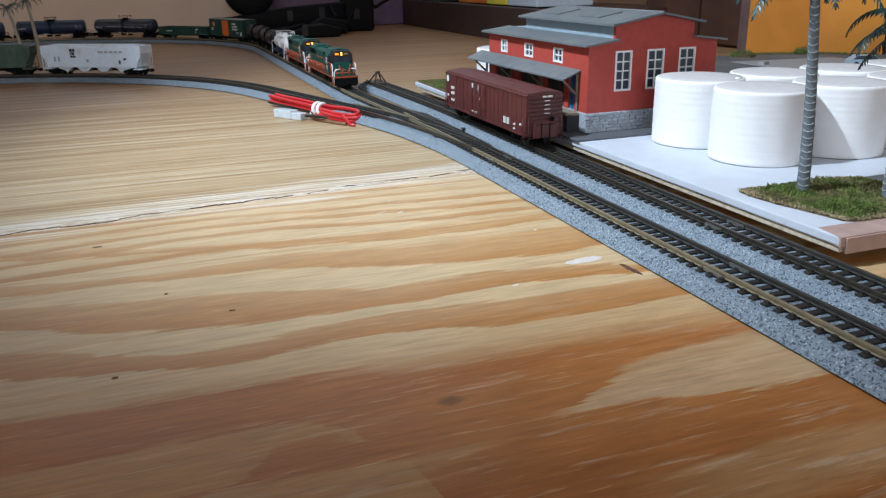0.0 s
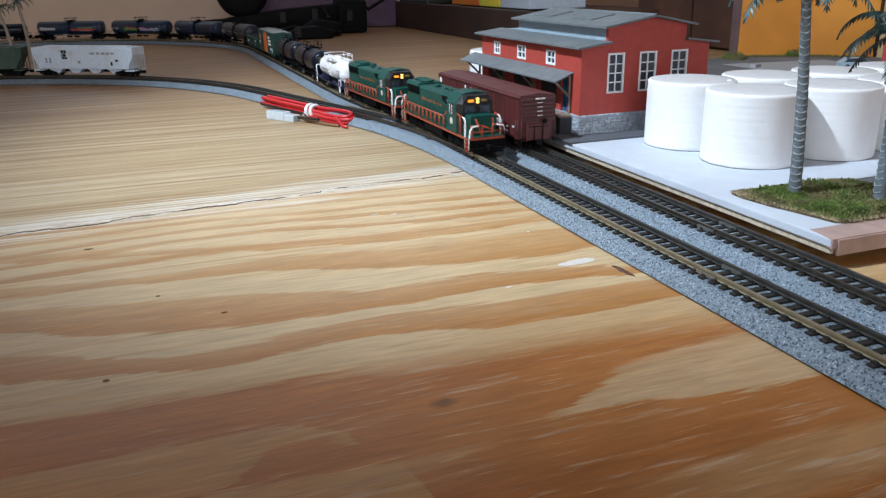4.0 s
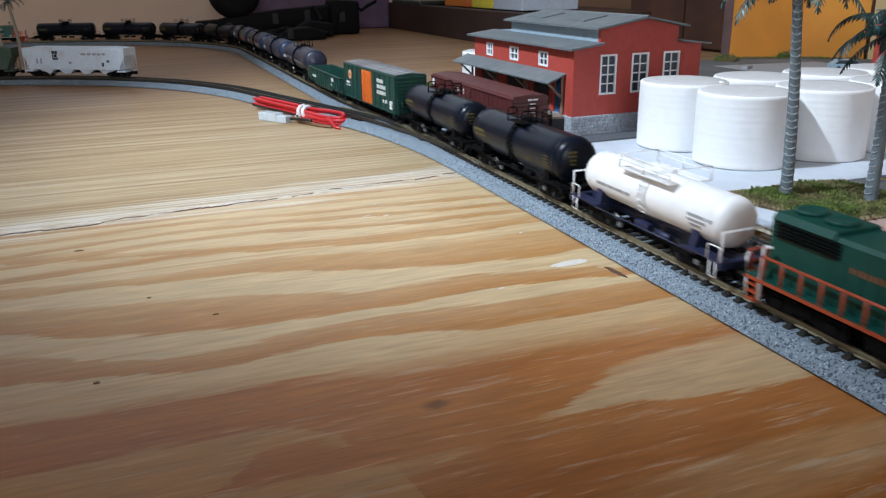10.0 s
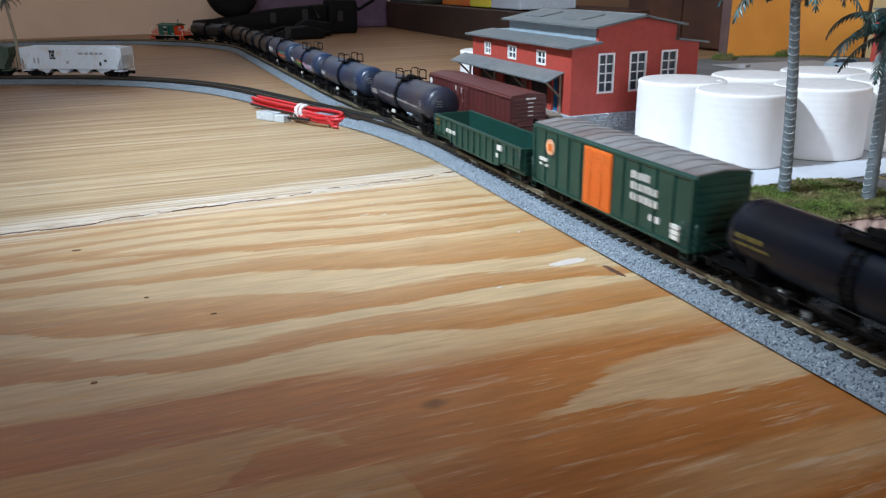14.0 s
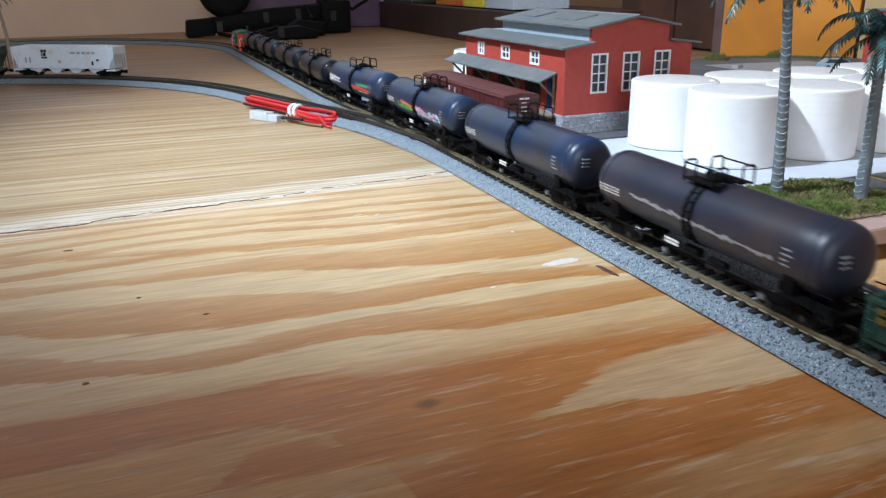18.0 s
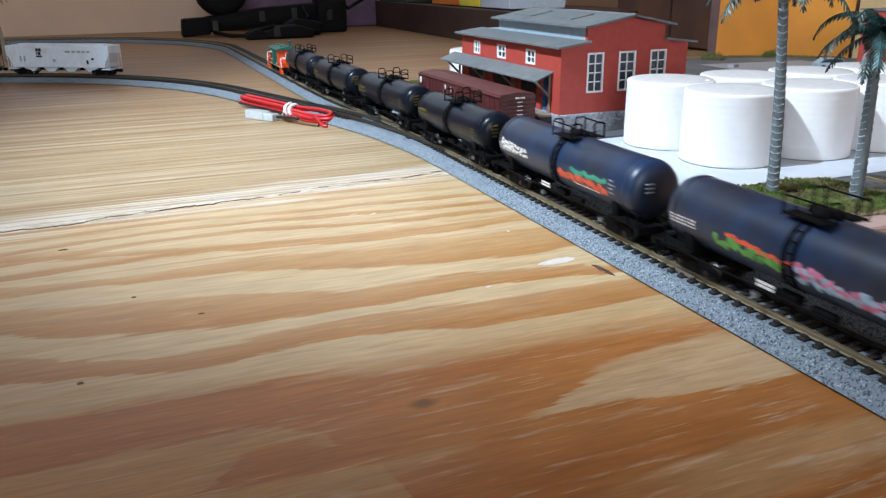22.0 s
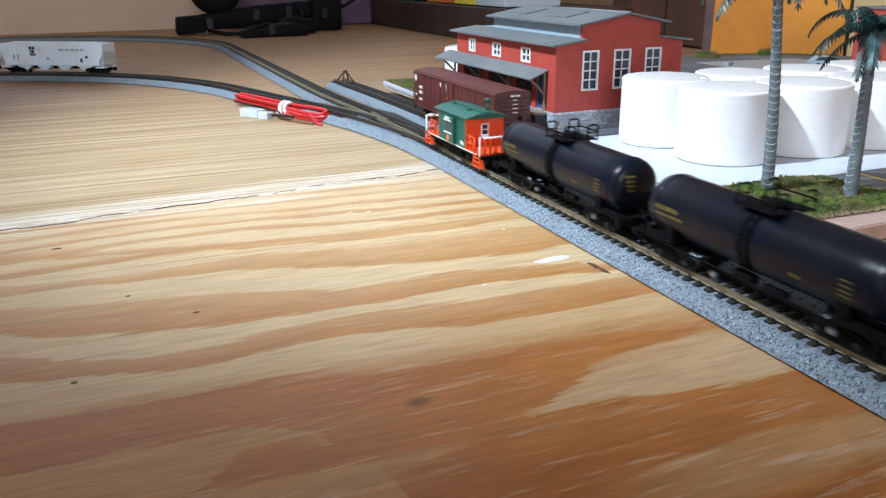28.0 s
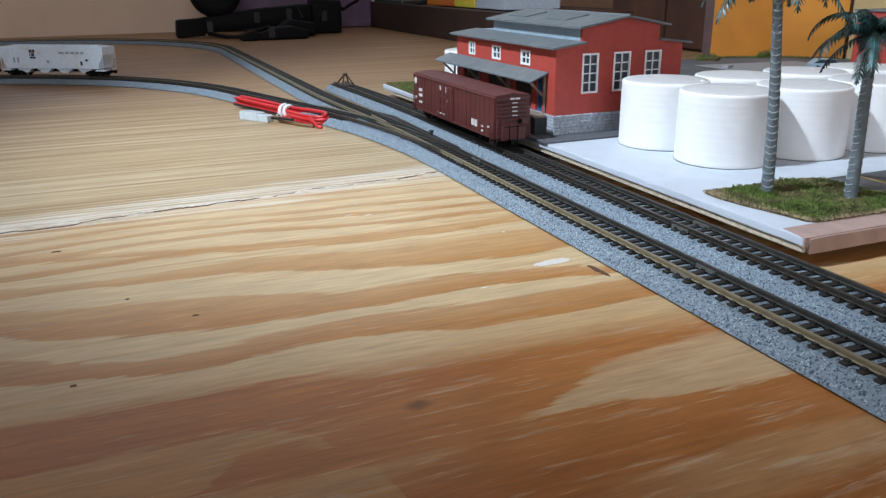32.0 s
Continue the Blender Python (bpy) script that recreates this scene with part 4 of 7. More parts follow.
grass_patch("grass_tuft", [(-618, 366), (-606, 354), (-592, 366), (-604, 382)], 500, 6.5, 9, "olive grass tuft by the corner pier", False)
grass_patch("grass_tuft", [(-606, 428), (-598, 422), (-588, 436), (-596, 442)], 420, 9.5, 11, "dark olive grass tuft at the corner of the orange wall", False)


# ---- storage tanks ----
def storage_tank():
    th = thing("storage_tank", "plain white cylindrical storage tank with ridged sides", "storage tank", "storage tanks")
    rnd = random.Random(8)
    prof = [(20.2, 0.25), (20.2, 1)]
    z = 1.0
    while z < 29:
        z += rnd.uniform(0.5, 0.9)
        prof.append((20.2 + rnd.uniform(-0.05, 0.05), z))
    prof += [(20.15, 29.6), (19.9, 30.2), (19.4, 30.5)]
    bm = bmesh.new()
    lathe(bm, prof, seg=80)
    part("shell", bm, WHITE, th)
    bm = bmesh.new()
    lathe(bm, [(19.2, 30.45), (19.0, 30.62), (12, 30.9), (0.5, 31.0)], seg=64)
    part("lid", bm, LID, th, "dull grey-white lid")
    bm = bmesh.new()
    lathe(bm, [(20.0, 0.0), (20.0, 0.3)], seg=64)
    part("base_ring", bm, material("dark_tank_base", (0.03, 0.03, 0.03), 0.8), th, "dark line at the foot")
    return th


tank = storage_tank()
TANKS = ((-269.8, 94.6, 20), (-310.4, 93.2, 75), (-267.9, 135.6, 140), (-308.6, 134.6, 200), (-266.0, 177.0, 260), (-306.6, 176.0, 310), (-306.0, 217.5, 30), (-264.5, 218.5, 100), (-499.0, 80.0, 15))
tank.matrix_basis = pose(TANKS[0][0] * MM, TANKS[0][1] * MM, Z0 * MM, 0, 0, TANKS[0][2])
for i, (x, y, a) in enumerate(TANKS[1:]):
    other = copy_thing(tank, pose(x * MM, y * MM, Z0 * MM, 0, 0, a))
    if i == 0:
        bm = bmesh.new()
        lathe(bm, [(1.3, 30.4), (1.3, 30.9), (1.0, 31.2), (0.4, 31.3)], (12.6, -12.4, 0), seg=16)
        part("vent_cap", bm, WHITE, other)


# ---- freight house ----
def freight_house():
    th = thing("freight_house", "red brick freight house with grey stepped roof and white windows", "building", at=(-345, 53.5, Z0 + 1.0))
    W, L = 75.5, 122.0
    # gable wall towards the tanks, with three tall openings
    openings = ((15.0, 24.6), (33.4, 43.6), (52.4, 62.4))
    zb, zt = 19.8, 39.6
    bm = bmesh.new()
    holed(bm, [0.0] + [q for o in openings for q in o] + [W], [9.8, zb, zt, 42.7], [(a, b, zb, zt) for a, b in openings], -2.2, 0, "x")
    part("gable_wall", bm, RED, th)
    bm = bmesh.new()
    prism(bm, [(0, 42.7), (W, 42.7), (60.6, 44.4), (60.6, 52.3), (39.3, 56.4), (14.6, 52.3), (14.6, 44.4)], -2.2, 0, "x")
    part("gable_top", bm, RED, th)
    bm = bmesh.new()
    prism(bm, [(0, 9.8), (W, 9.8), (W, 42.7), (60.6, 44.4), (14.6, 44.4), (0, 42.7)], -L, -L + 2.2, "x")
    part("far_gable_wall", bm, RED, th)
    # long wall over the canopy, with three small openings
    small = ((-103.6, -94.8), (-71.5, -60.7), (-36.5, -26.2))
    doors = ((-112, -88), (-78, -54), (-44, -24), (-19.5, -13.0))
    bm = bmesh.new()
    holed(bm, sorted([-L + 2.2, -2.2] + [q for o in small + doors for q in o]), [9.8, 28.5, 32.0, 39.6, 42.4], [(a, b, 32.0, 39.6) for a, b in small] + [(a, b, 9.8, 28.5) for a, b in doors], 0, 2.2, "y")
    part("long_wall", bm, RED, th)
    bm = bmesh.new()
    box(bm, -L + 2.2, -2.2, W - 2.2, W, 9.8, 42.4)
    part("rear_wall", bm, RED, th)
    door_mat = material("dark_wood_door", (0.03, 0.022, 0.018), 0.7, spread=0.2)
    blue_mat = material("blue_door_paint", (0.02, 0.17, 0.38), 0.5)
    for i, (a, b) in enumerate(doors):
        bm = bmesh.new()
        box(bm, a + 0.1, b - 0.1, 1.2, 1.9, 9.9, 28.4, 0.1)
        for k in range(1, 4):
            box(bm, a + (b - a) * k / 4 - 0.25, a + (b - a) * k / 4 + 0.25, 0.9, 1.2, 10.2, 28.0)
        part("door", bm, blue_mat if i == 3 else door_mat, th, "bright blue door" if i == 3 else "dark sliding freight door")

    def window(y0, z0, w, h, cols, rows, place):
        """A framed window with glazing bars, built upright in its own plane, w wide and h high."""
        fr = 0.95 if h > 12 else 1.0
        bm = bmesh.new()
        def bar(a0, a1, b0, b1, d0=-0.9, d1=0.35):
            if place == "gable":
                box(bm, d0, d1, y0 + a0, y0 + a1, z0 + b0, z0 + b1, 0.06)
            else:
                box(bm, y0 + a0, y0 + a1, -d1, -d0, z0 + b0, z0 + b1, 0.08)
        bar(0, w, 0, fr), bar(0, w, h - fr, h), bar(0, fr, fr, h - fr), bar(w - fr, w, fr, h - fr)
        win = part("window", bm, FRAME_W, th, "white framed window")
        cw, ch = (w - 2 * fr) / cols, (h - 2 * fr) / rows
        for i in range(1, cols):
            bm = bmesh.new()
            bar(fr + cw * i - 0.28, fr + cw * i + 0.28, fr, h - fr, -0.8, 0.1)
            part("glazing_bar", bm, FRAME_W, win)
        for k in range(1, rows):
            bm = bmesh.new()
            bar(fr, w - fr, fr + ch * k - 0.28, fr + ch * k + 0.28, -0.8, 0.08)
            part("glazing_bar", bm, FRAME_W, win)
        for i in range(cols):
            for k in range(rows):
                bm = bmesh.new()
                bar(fr + cw * i, fr + cw * (i + 1), fr + ch * k, fr + ch * (k + 1), -0.75, -0.55)
                part("pane", bm, PANE, win)

    for a, b in openings:
        window(a, zb, b - a, zt - zb, 2, 4, "gable")
        bm = bmesh.new()
        box(bm, -0.5, 0.9, a - 0.9, b + 0.9, zb - 1.1, zb, 0.15)
        part("window_sill", bm, RED, th)
        bm = bmesh.new()
        box(bm, -0.3, 0.3, a - 0.7, b + 0.7, zt, zt + 1.0, 0.1)
        part("lintel", bm, RED, th)
    for a, b in small:
        window(a, 32.0, b - a, 7.6, 2, 2, "side")
    # roofs
    def slab(name, y0, z0, y1, z1, thick, x0, x1, label="grey roof sheet"):
        bm = bmesh.new()
        prism(bm, [(y0, z0), (y1, z1), (y1, z1 + thick), (y0, z0 + thick)], x0, x1, "x")
        return part(name, bm, ROOF, th, label)
    slab("low_roof", -3.6, 42.3, 15.2, 44.6, 1.0, -L - 4, 3.4)
    slab("low_roof", W + 3.6, 42.3, 60.0, 44.6, 1.0, -L - 4, 3.4)
    up = slab("high_roof", 10.6, 51.6, 39.3, 56.5, 1.0, -L + 19, 4.0)
    slab("high_roof", 64.6, 51.6, 39.3, 56.5, 1.0, -L + 19, 4.0)
    bm = bmesh.new()
    rod(bm, (-L + 19, 39.3, 57.4), (4, 39.3, 57.4), 0.6, 6)
    part("ridge_cap", bm, ROOF, th)
    for x0 in (-88, -44):
        bm = bmesh.new()
        s = (56.5 - 51.6) / (39.3 - 10.6)
        prism(bm, [(19, 51.6 + 8.4 * s + 1.0), (33, 51.6 + 22.4 * s + 1.0), (33, 51.6 + 22.4 * s + 1.7), (19, 51.6 + 8.4 * s + 1.7)], x0, x0 + 20, "x")
        part("roof_hatch", bm, ROOF, th, "flat grey roof hatch")
    for y0, y1 in ((14.6, 16.0), (59.2, 60.6)):
        bm = bmesh.new()
        box(bm, -L + 23.5, -2.2, y0, y1, 44.2, 52.4)
        part("clerestory_wall", bm, CLERESTORY, th, "blue-grey clerestory wall")
    bm = bmesh.new()
    prism(bm, [(14.6, 44.2), (60.6, 44.2), (60.6, 52.3), (39.3, 56.4), (14.6, 52.3)], -L + 22, -L + 23.5, "x")
    prism(bm, [(15.2, 43.9), (60.0, 43.9), (60.0, 45.0), (15.2, 45.0)], -L - 4, -L + 22, "x")
    part("clerestory_end", bm, CLERESTORY, th)
    # canopy on wooden brackets
    slab("canopy", -10.2, 25.7, 0, 29.8, 0.8, -L - 12, -7.0, "grey sloping canopy")
    timber = material("weathered_timber", (0.22, 0.18, 0.14), 0.8, spread=0.25, grain=300)
    for x in (-L - 2, -L + 34, -L + 74, -9.0):
        bm = bmesh.new()
        rod(bm, (x, -0.8, 9.6), (x, -0.8, 28.6), 0.7, 4, smooth=False)
        part("post", bm, timber, th)
        bm = bmesh.new()
        rod(bm, (x, -0.9, 18), (x, -9.2, 26.0), 0.6, 4, smooth=False)
        part("brace", bm, timber, th)
    bm = bmesh.new()
    n = 26
    for k in range(n):
        x0 = -L - 4 + (L - 2) * k / n
        box(bm, x0, x0 + (L - 2) / n - 0.25, -8.5, -0.2, 8.4, 9.4)
    part("loading_dock", bm, timber, th, "planked wooden loading dock")
    # near-black block fills in the shade below the planks
    bm = bmesh.new()
    box(bm, -L - 3, -5.5, -7.8, -1, 0, 8.4)
    part("dock_shade", bm, material("dock_shade_black", (0.03, 0.03, 0.035), 0.9), th, "dark block for the shade under the dock")
    # stone plinth: a core with single stones on it
    bm = bmesh.new()
    box(bm, -L - 0.2, 0.2, -0.2, W + 0.2, 0, 9.8)
    core = part("plinth", bm, MORTAR, th, "rough grey stone plinth")
    rnd = random.Random(6)
    for row in range(6):
        z = 0.1 + row * 1.61
        y = -0.9 - (row % 2) * 1.6
        while y < W + 0.9:
            w = rnd.uniform(2.3, 4.0)
            a, b = max(y, -0.9), min(y + w, W + 0.9)
            if b - a > 0.8:
                bm = bmesh.new()
                box(bm, -0.2, 0.85 + rnd.uniform(-0.25, 0.3), a + 0.12, b - 0.12, z + 0.08, z + 1.54, 0.3)
                part("stone", bm, STONE, core)
            y += w
    for row in range(6):
        z = 0.1 + row * 1.61
        x = -8.0 - (row % 2) * 1.5
        while x < 0.6:
            w = rnd.uniform(2.3, 4)
            a, b = x, min(x + w, 0.75)
            if b - a > 0.8:
                bm = bmesh.new()
                box(bm, a + 0.12, b - 0.12, -0.85, 0.2, z + 0.08, z + 1.54, 0.25)
                part("stone", bm, STONE, core)
            x += w
    return th


freight_house()


# ---- palms ----
def palm(name, label, height, lean, trunk_r, frond_len, fronds, trunk_mat, seed, group, detail=True, face=-0.75, rises=(0.1, 0.45, 0.8, 1.1), droop=1.05):
    """lean: how far the head stands off the foot, in x and y; rises: how steeply fronds leave the head; droop: how far they bend over."""
    rnd = random.Random(seed)
    th = thing(name, label, "palm tree", group)

    def centre(k):
        return Vector((lean[0] * k ** 1.6, lean[1] * k ** 1.6, height * k))

    bm = bmesh.new()
    rings, n, seg = [], 40 if detail else 14, 14 if detail else 8
    for i in range(n + 1):
        k = i / n
        c = centre(k)
        r = trunk_r * (1.12 - 0.34 * k) * (1 + (0.05 if i % 2 else -0.03))
        if i == 0:
            r *= 1.1
        rings.append([bm.verts.new(V(c.x + math.cos(6.2832 * q / seg) * r, c.y + math.sin(6.2832 * q / seg) * r, c.z)) for q in range(seg)])
    for a, b in zip(rings, rings[1:]):
        for q in range(seg):
            f = bm.faces.new((a[q], a[(q + 1) % seg], b[(q + 1) % seg], b[q]))
            f.smooth = True
    bm.faces.new(rings[0][::-1])
    bm.faces.new(rings[-1])
    part("trunk", bm, trunk_mat, th)
    if detail:
        # leaf scars, a raised crescent on alternating sides
        bm = bmesh.new()
        k, j = 0.02, 0
        while k < 0.97:
            c = centre(k)
            r = trunk_r * (1.12 - 0.34 * k) + 0.02
            a0 = face + rnd.uniform(-0.12, 0.12)
            for side in (0, math.pi):
                prev = None
                for q in range(9):
                    a = a0 + side + (q - 4) * 0.24
                    dz = -0.75 * math.cos((q - 4) * 0.38)
                    p = (c.x + math.cos(a) * r, c.y + math.sin(a) * r, c.z + dz)
                    if prev:
                        rod(bm, prev, p, 0.24, 4)
                    prev = p
            k += 2.45 / height
            j += 1
        part("leaf_scar", bm, PALM_SCAR, th, "pale crescent leaf scars")
    head = centre(1.0)
    for i in range(fronds):
        yaw = 6.2832 * i / fronds + rnd.uniform(-0.2, 0.2)
        rise = rises[i % len(rises)] + rnd.uniform(-0.1, 0.1)
        ln = frond_len * rnd.uniform(0.85, 1.1)
        d = Vector((math.cos(yaw), math.sin(yaw), 0))
        side = Vector((-d.y, d.x, 0))
        bm = bmesh.new()
        pts, p, el = [], head.copy(), rise
        steps = 17 if detail else 8
        for q in range(steps + 1):
            pts.append(p.copy())
            p = p + (d * math.cos(el) + Vector((0, 0, 1)) * math.sin(el)) * (ln / steps)
            el -= (rise + droop) / steps * 1.25
        sweep(bm, [tuple(q) for q in pts], 0.28 if detail else 0.35, 4)
        leaflets = 1
        for q in range(1, len(pts)):
            k = q / (len(pts) - 1)
            ll = ln * 0.215 * (1 - 0.75 * abs(k - 0.35) ** 1.2) * (0.55 if k > 0.9 else 1)
            for u in range(leaflets):
                base = pts[q - 1].lerp(pts[q], u / leaflets)
                fwd = (pts[q] - pts[q - 1]).normalized()
                for sgn in (-1, 1):
                    out = (side * sgn * 0.75 + fwd * 0.55 + Vector((0, 0, -0.45 - rnd.uniform(0, 0.2)))).normalized()
                    tip = base + out * ll * rnd.uniform(0.85, 1.05)
                    w = fwd * (0.62 if detail else 0.5)
                    mid = base.lerp(tip, 0.5) + Vector((0, 0, 0.25))
                    vs = [bm.verts.new(V(*(base - w * 0.7))), bm.verts.new(V(*(base + w * 0.7))), bm.verts.new(V(*(mid + w))), bm.verts.new(V(*tip)), bm.verts.new(V(*(mid - w)))]
                    lift = [bm.verts.new(v.co + Vector((0, 0, 0.00012))) for v in vs]
                    bm.faces.new(vs)
                    bm.faces.new(lift[::-1])
                    for e in range(5):
                        bm.faces.new((vs[e], vs[(e + 1) % 5], lift[(e + 1) % 5], lift[e]))
        part("frond", bm, PALM_LEAF, th)
    bm = bmesh.new()
    lathe(bm, [(0.3, -2.2), (1.6, -1.2), (1.9, 0.4), (1.0, 1.6), (0.2, 2.0)], (head.x, head.y, head.z), seg=10)
    part("crown_shaft", bm, PALM_LEAF, th)
    return th


p = palm("palm_tree", "tall model palm with a ringed grey trunk on grass", 77, (-2.0, -5.0), 1.95, 30, 13, PALM_TRUNK, 2, "module palms", rises=(0.45, 0.1, 0.7), droop=1.0)
p.matrix_basis = pose(-0.2139, 0.0671, 0.0102)
p = palm("palm_tree", "shorter model palm with drooping dark fronds on grass", 58, (-1.2, 0.0), 2.05, 25, 17, PALM_TRUNK, 5, "module palms", True, -1.9, (0.15, 0.95, 0.45, 1.3, -0.2), 1.0)
p.matrix_basis = pose(-0.1968, 0.0893, 0.0102)
for i, (x, y, h, lean) in enumerate(((-1062, -306, 60, (-10, -9)), (-1040, -281, 60, (-14, -10)), (-1026, -262, 68, (-8, -6)))):
    p = palm("palm_tree", "small model palm with a pale bent trunk on plywood", h, lean, 1.9, 21, 9, PALE_TRUNK, 30 + i, "palms behind the hoppers", False)
    p.matrix_basis = pose(x * MM, y * MM, 0)


# ---- buildings at the back of the board ----
def slab_house(name, label, corners, z0, z1, mat, thick):
    """Walls along a line of corners."""
    th = thing(name, label, "building")
    for (x0, y0), (x1, y1) in zip(corners, corners[1:]):
        d = Vector((x1 - x0, y1 - y0)).normalized()
        s = Vector((-d.y, d.x)) * thick
        bm = bmesh.new()
        prism(bm, [(x0, y0), (x1, y1), (x1 + s.x, y1 + s.y), (x0 + s.x, y0 + s.y)], z0, z1, "z")
        part("wall", bm, mat, th)
    return th


house = slab_house("orange_building", "bright orange painted building with two plain walls", [(-623, 386), (-598, 447), (-560, 488)], Z0, 150, ORANGE_WALL, 6)
bm = bmesh.new()
prism(bm, [(-633, 384), (-623, 385.8), (-629, 391), (-638, 389)], Z0, 150, "z")
part("corner_pier", bm, material("mauve_pier", (0.085, 0.048, 0.045), 0.7, spread=0.2, grain=60), house, "dull mauve corner pier")
bm = bmesh.new()
rod(bm, (-558.5, 487.5, Z0), (-558.5, 487.5, 150), 1.0, 6)
part("drain_pipe", bm, DARK_BROWN, house, "dark drain pipe")
bm = bmesh.new()
prism(bm, [(-557, 489), (-470, 520), (-472, 526), (-559, 495)], Z0, 150, "z")
part("side_wall", bm, material("pale_ochre_wall", (0.46, 0.33, 0.15), 0.6, spread=0.08, grain=60), house, "pale ochre side wall")
th = thing("red_shed", "red plastic shed with panelled walls beside the lot", "building", at=(-457, 426, Z0 + 0.8))
bm = bmesh.new()
box(bm, -40, 0, 0, 75, 0, 46, 0.6)
part("wall", bm, RED, th)
for y in (1, 18, 36, 54):
    bm = bmesh.new()
    box(bm, 0, 1.0, y, y + 15, 2, 14, 0.2)
    part("panel", bm, RED, th)
    bm = bmesh.new()
    box(bm, 0, 1.0, y, y + 15, 15.5, 43, 0.2)
    part("panel", bm, RED, th)
bm = bmesh.new()
box(bm, -42, 2, -2, 77, 46, 47.4, 0.4)
part("roof", bm, ROOF, th, "flat grey roof")


def small_car():
    th = thing("parked_car", "pale blue-grey model car parked by the shed", "car", at=(-497, 399, Z0 + 0.8), rz=65)
    paint = material("pale_blue_car_paint", (0.30, 0.42, 0.50), 0.3, spread=0.05)
    bm = bmesh.new()
    prism(bm, [(-14, 1.5), (14, 1.5), (14, 4.6), (9.5, 5.4), (5, 8.8), (-8, 8.9), (-12.5, 5.6), (-14, 5.0)], -5.2, 5.2, "y")
    part("body", bm, paint, th)
    bm = bmesh.new()
    prism(bm, [(8.8, 5.6), (5, 8.5), (-7.6, 8.6), (-11.6, 5.8)], -5.3, 5.3, "y")
    part("window_band", bm, PANE, th, "dark car windows")
    for x in (-8.5, 8.5):
        for y in (-4.6, 4.6):
            bm = bmesh.new()
            rod(bm, (x, y - 0.9, 2.0), (x, y + 0.9, 2.0), 2.0, 12)
            part("wheel", bm, BLACK_PLASTIC, th)
    return th


small_car()
bm = bmesh.new()
box(bm, -3, 3, -5, 5, 0, 2.8, 0.5)
solid("utility_box", bm, material("pale_grey_box", (0.30, 0.31, 0.33), 0.6), "small pale grey utility box beside the road", "utility box", at=(-545, 339, Z0 + 0.4), rz=25)

# ---- things at the back of the table ----
low = thing("wooden_tray", "low dark reddish-brown wooden drawer front", "drawer", at=(-1020, 306, 0))
bm = bmesh.new()
box(bm, -475, 130, 0, 14, 0, 44, 1.0)
part("front", bm, material("reddish_brown_wood", (0.034, 0.017, 0.013), 0.6, spread=0.25, grain=25, second=(0.055, 0.026, 0.018), patch=7), low)
bm = bmesh.new()
box(bm, -475, 130, 14, 200, 0, 42, 1.0)
part("body", bm, DARK_BROWN, low)
for name, x0, x1, mat, label, category in (("paper_carton", -1243, -1134, material("orange_carton", (0.72, 0.22, 0.03), 0.6, spread=0.1, second=(0.6, 0.12, 0.03), patch=14, patch_amount=0.4), "orange printed carton on the wooden drawer", "carton"), ("paper_carton", -1131, -1059, material("yellow_carton", (0.78, 0.58, 0.05), 0.6, spread=0.1, second=(0.5, 0.55, 0.06), patch=14, patch_amount=0.4), "yellow printed carton on the wooden drawer", "carton"), ("notepad", -1055, -965, material("pale_grey_paper", (0.42, 0.46, 0.52), 0.7, spread=0.1), "thick pale notepad on the wooden drawer", "notepad")):
    bm = bmesh.new()
    box(bm, x0, x1, 336, 420, 44, 70, 1.5)
    solid(name, bm, mat, label, category)
bm = bmesh.new()
box(bm, -1440, -1290, 310, 400, 44, 50, 1.5)
solid("dark_folder", bm, material("dark_green_plastic", (0.035, 0.05, 0.045), 0.3), "dark glossy folder on the wooden drawer", "folder")
tall = thing("brown_cabinet", "tall dark brown wooden cabinet behind the layout", "cabinet", at=(-880, 430, 0))
bm = bmesh.new()
box(bm, -60, 172, 60, 380, 0, 420, 2)
part("body", bm, DARK_BROWN, tall)
for x in (-58, 58):
    bm = bmesh.new()
    box(bm, x, x + 112, 54, 60, 3, 415, 1.5)
    part("door", bm, DARK_BROWN, tall)
bm = bmesh.new()
box(bm, 0, 40, 0, 270, 0, 150, 8)
solid("purple_cushion", bm, PURPLE, "dull purple cloth cushion against the wall", "cushion", at=(-1490, 40, 0))


def padded(outline, a0, a1, round_by):
    """A soft block: an outline in x and z drawn out along y, with rounded edges."""
    bm, tmp = bmesh.new(), bmesh.new()
    prism(tmp, outline, a0, a1, "y")
    bmesh.ops.bevel(tmp, geom=list(tmp.edges), offset=round_by * MM, segments=3, profile=0.5, affect="EDGES")
    for f in tmp.faces:
        f.smooth = True
    merge(bm, tmp)
    return bm


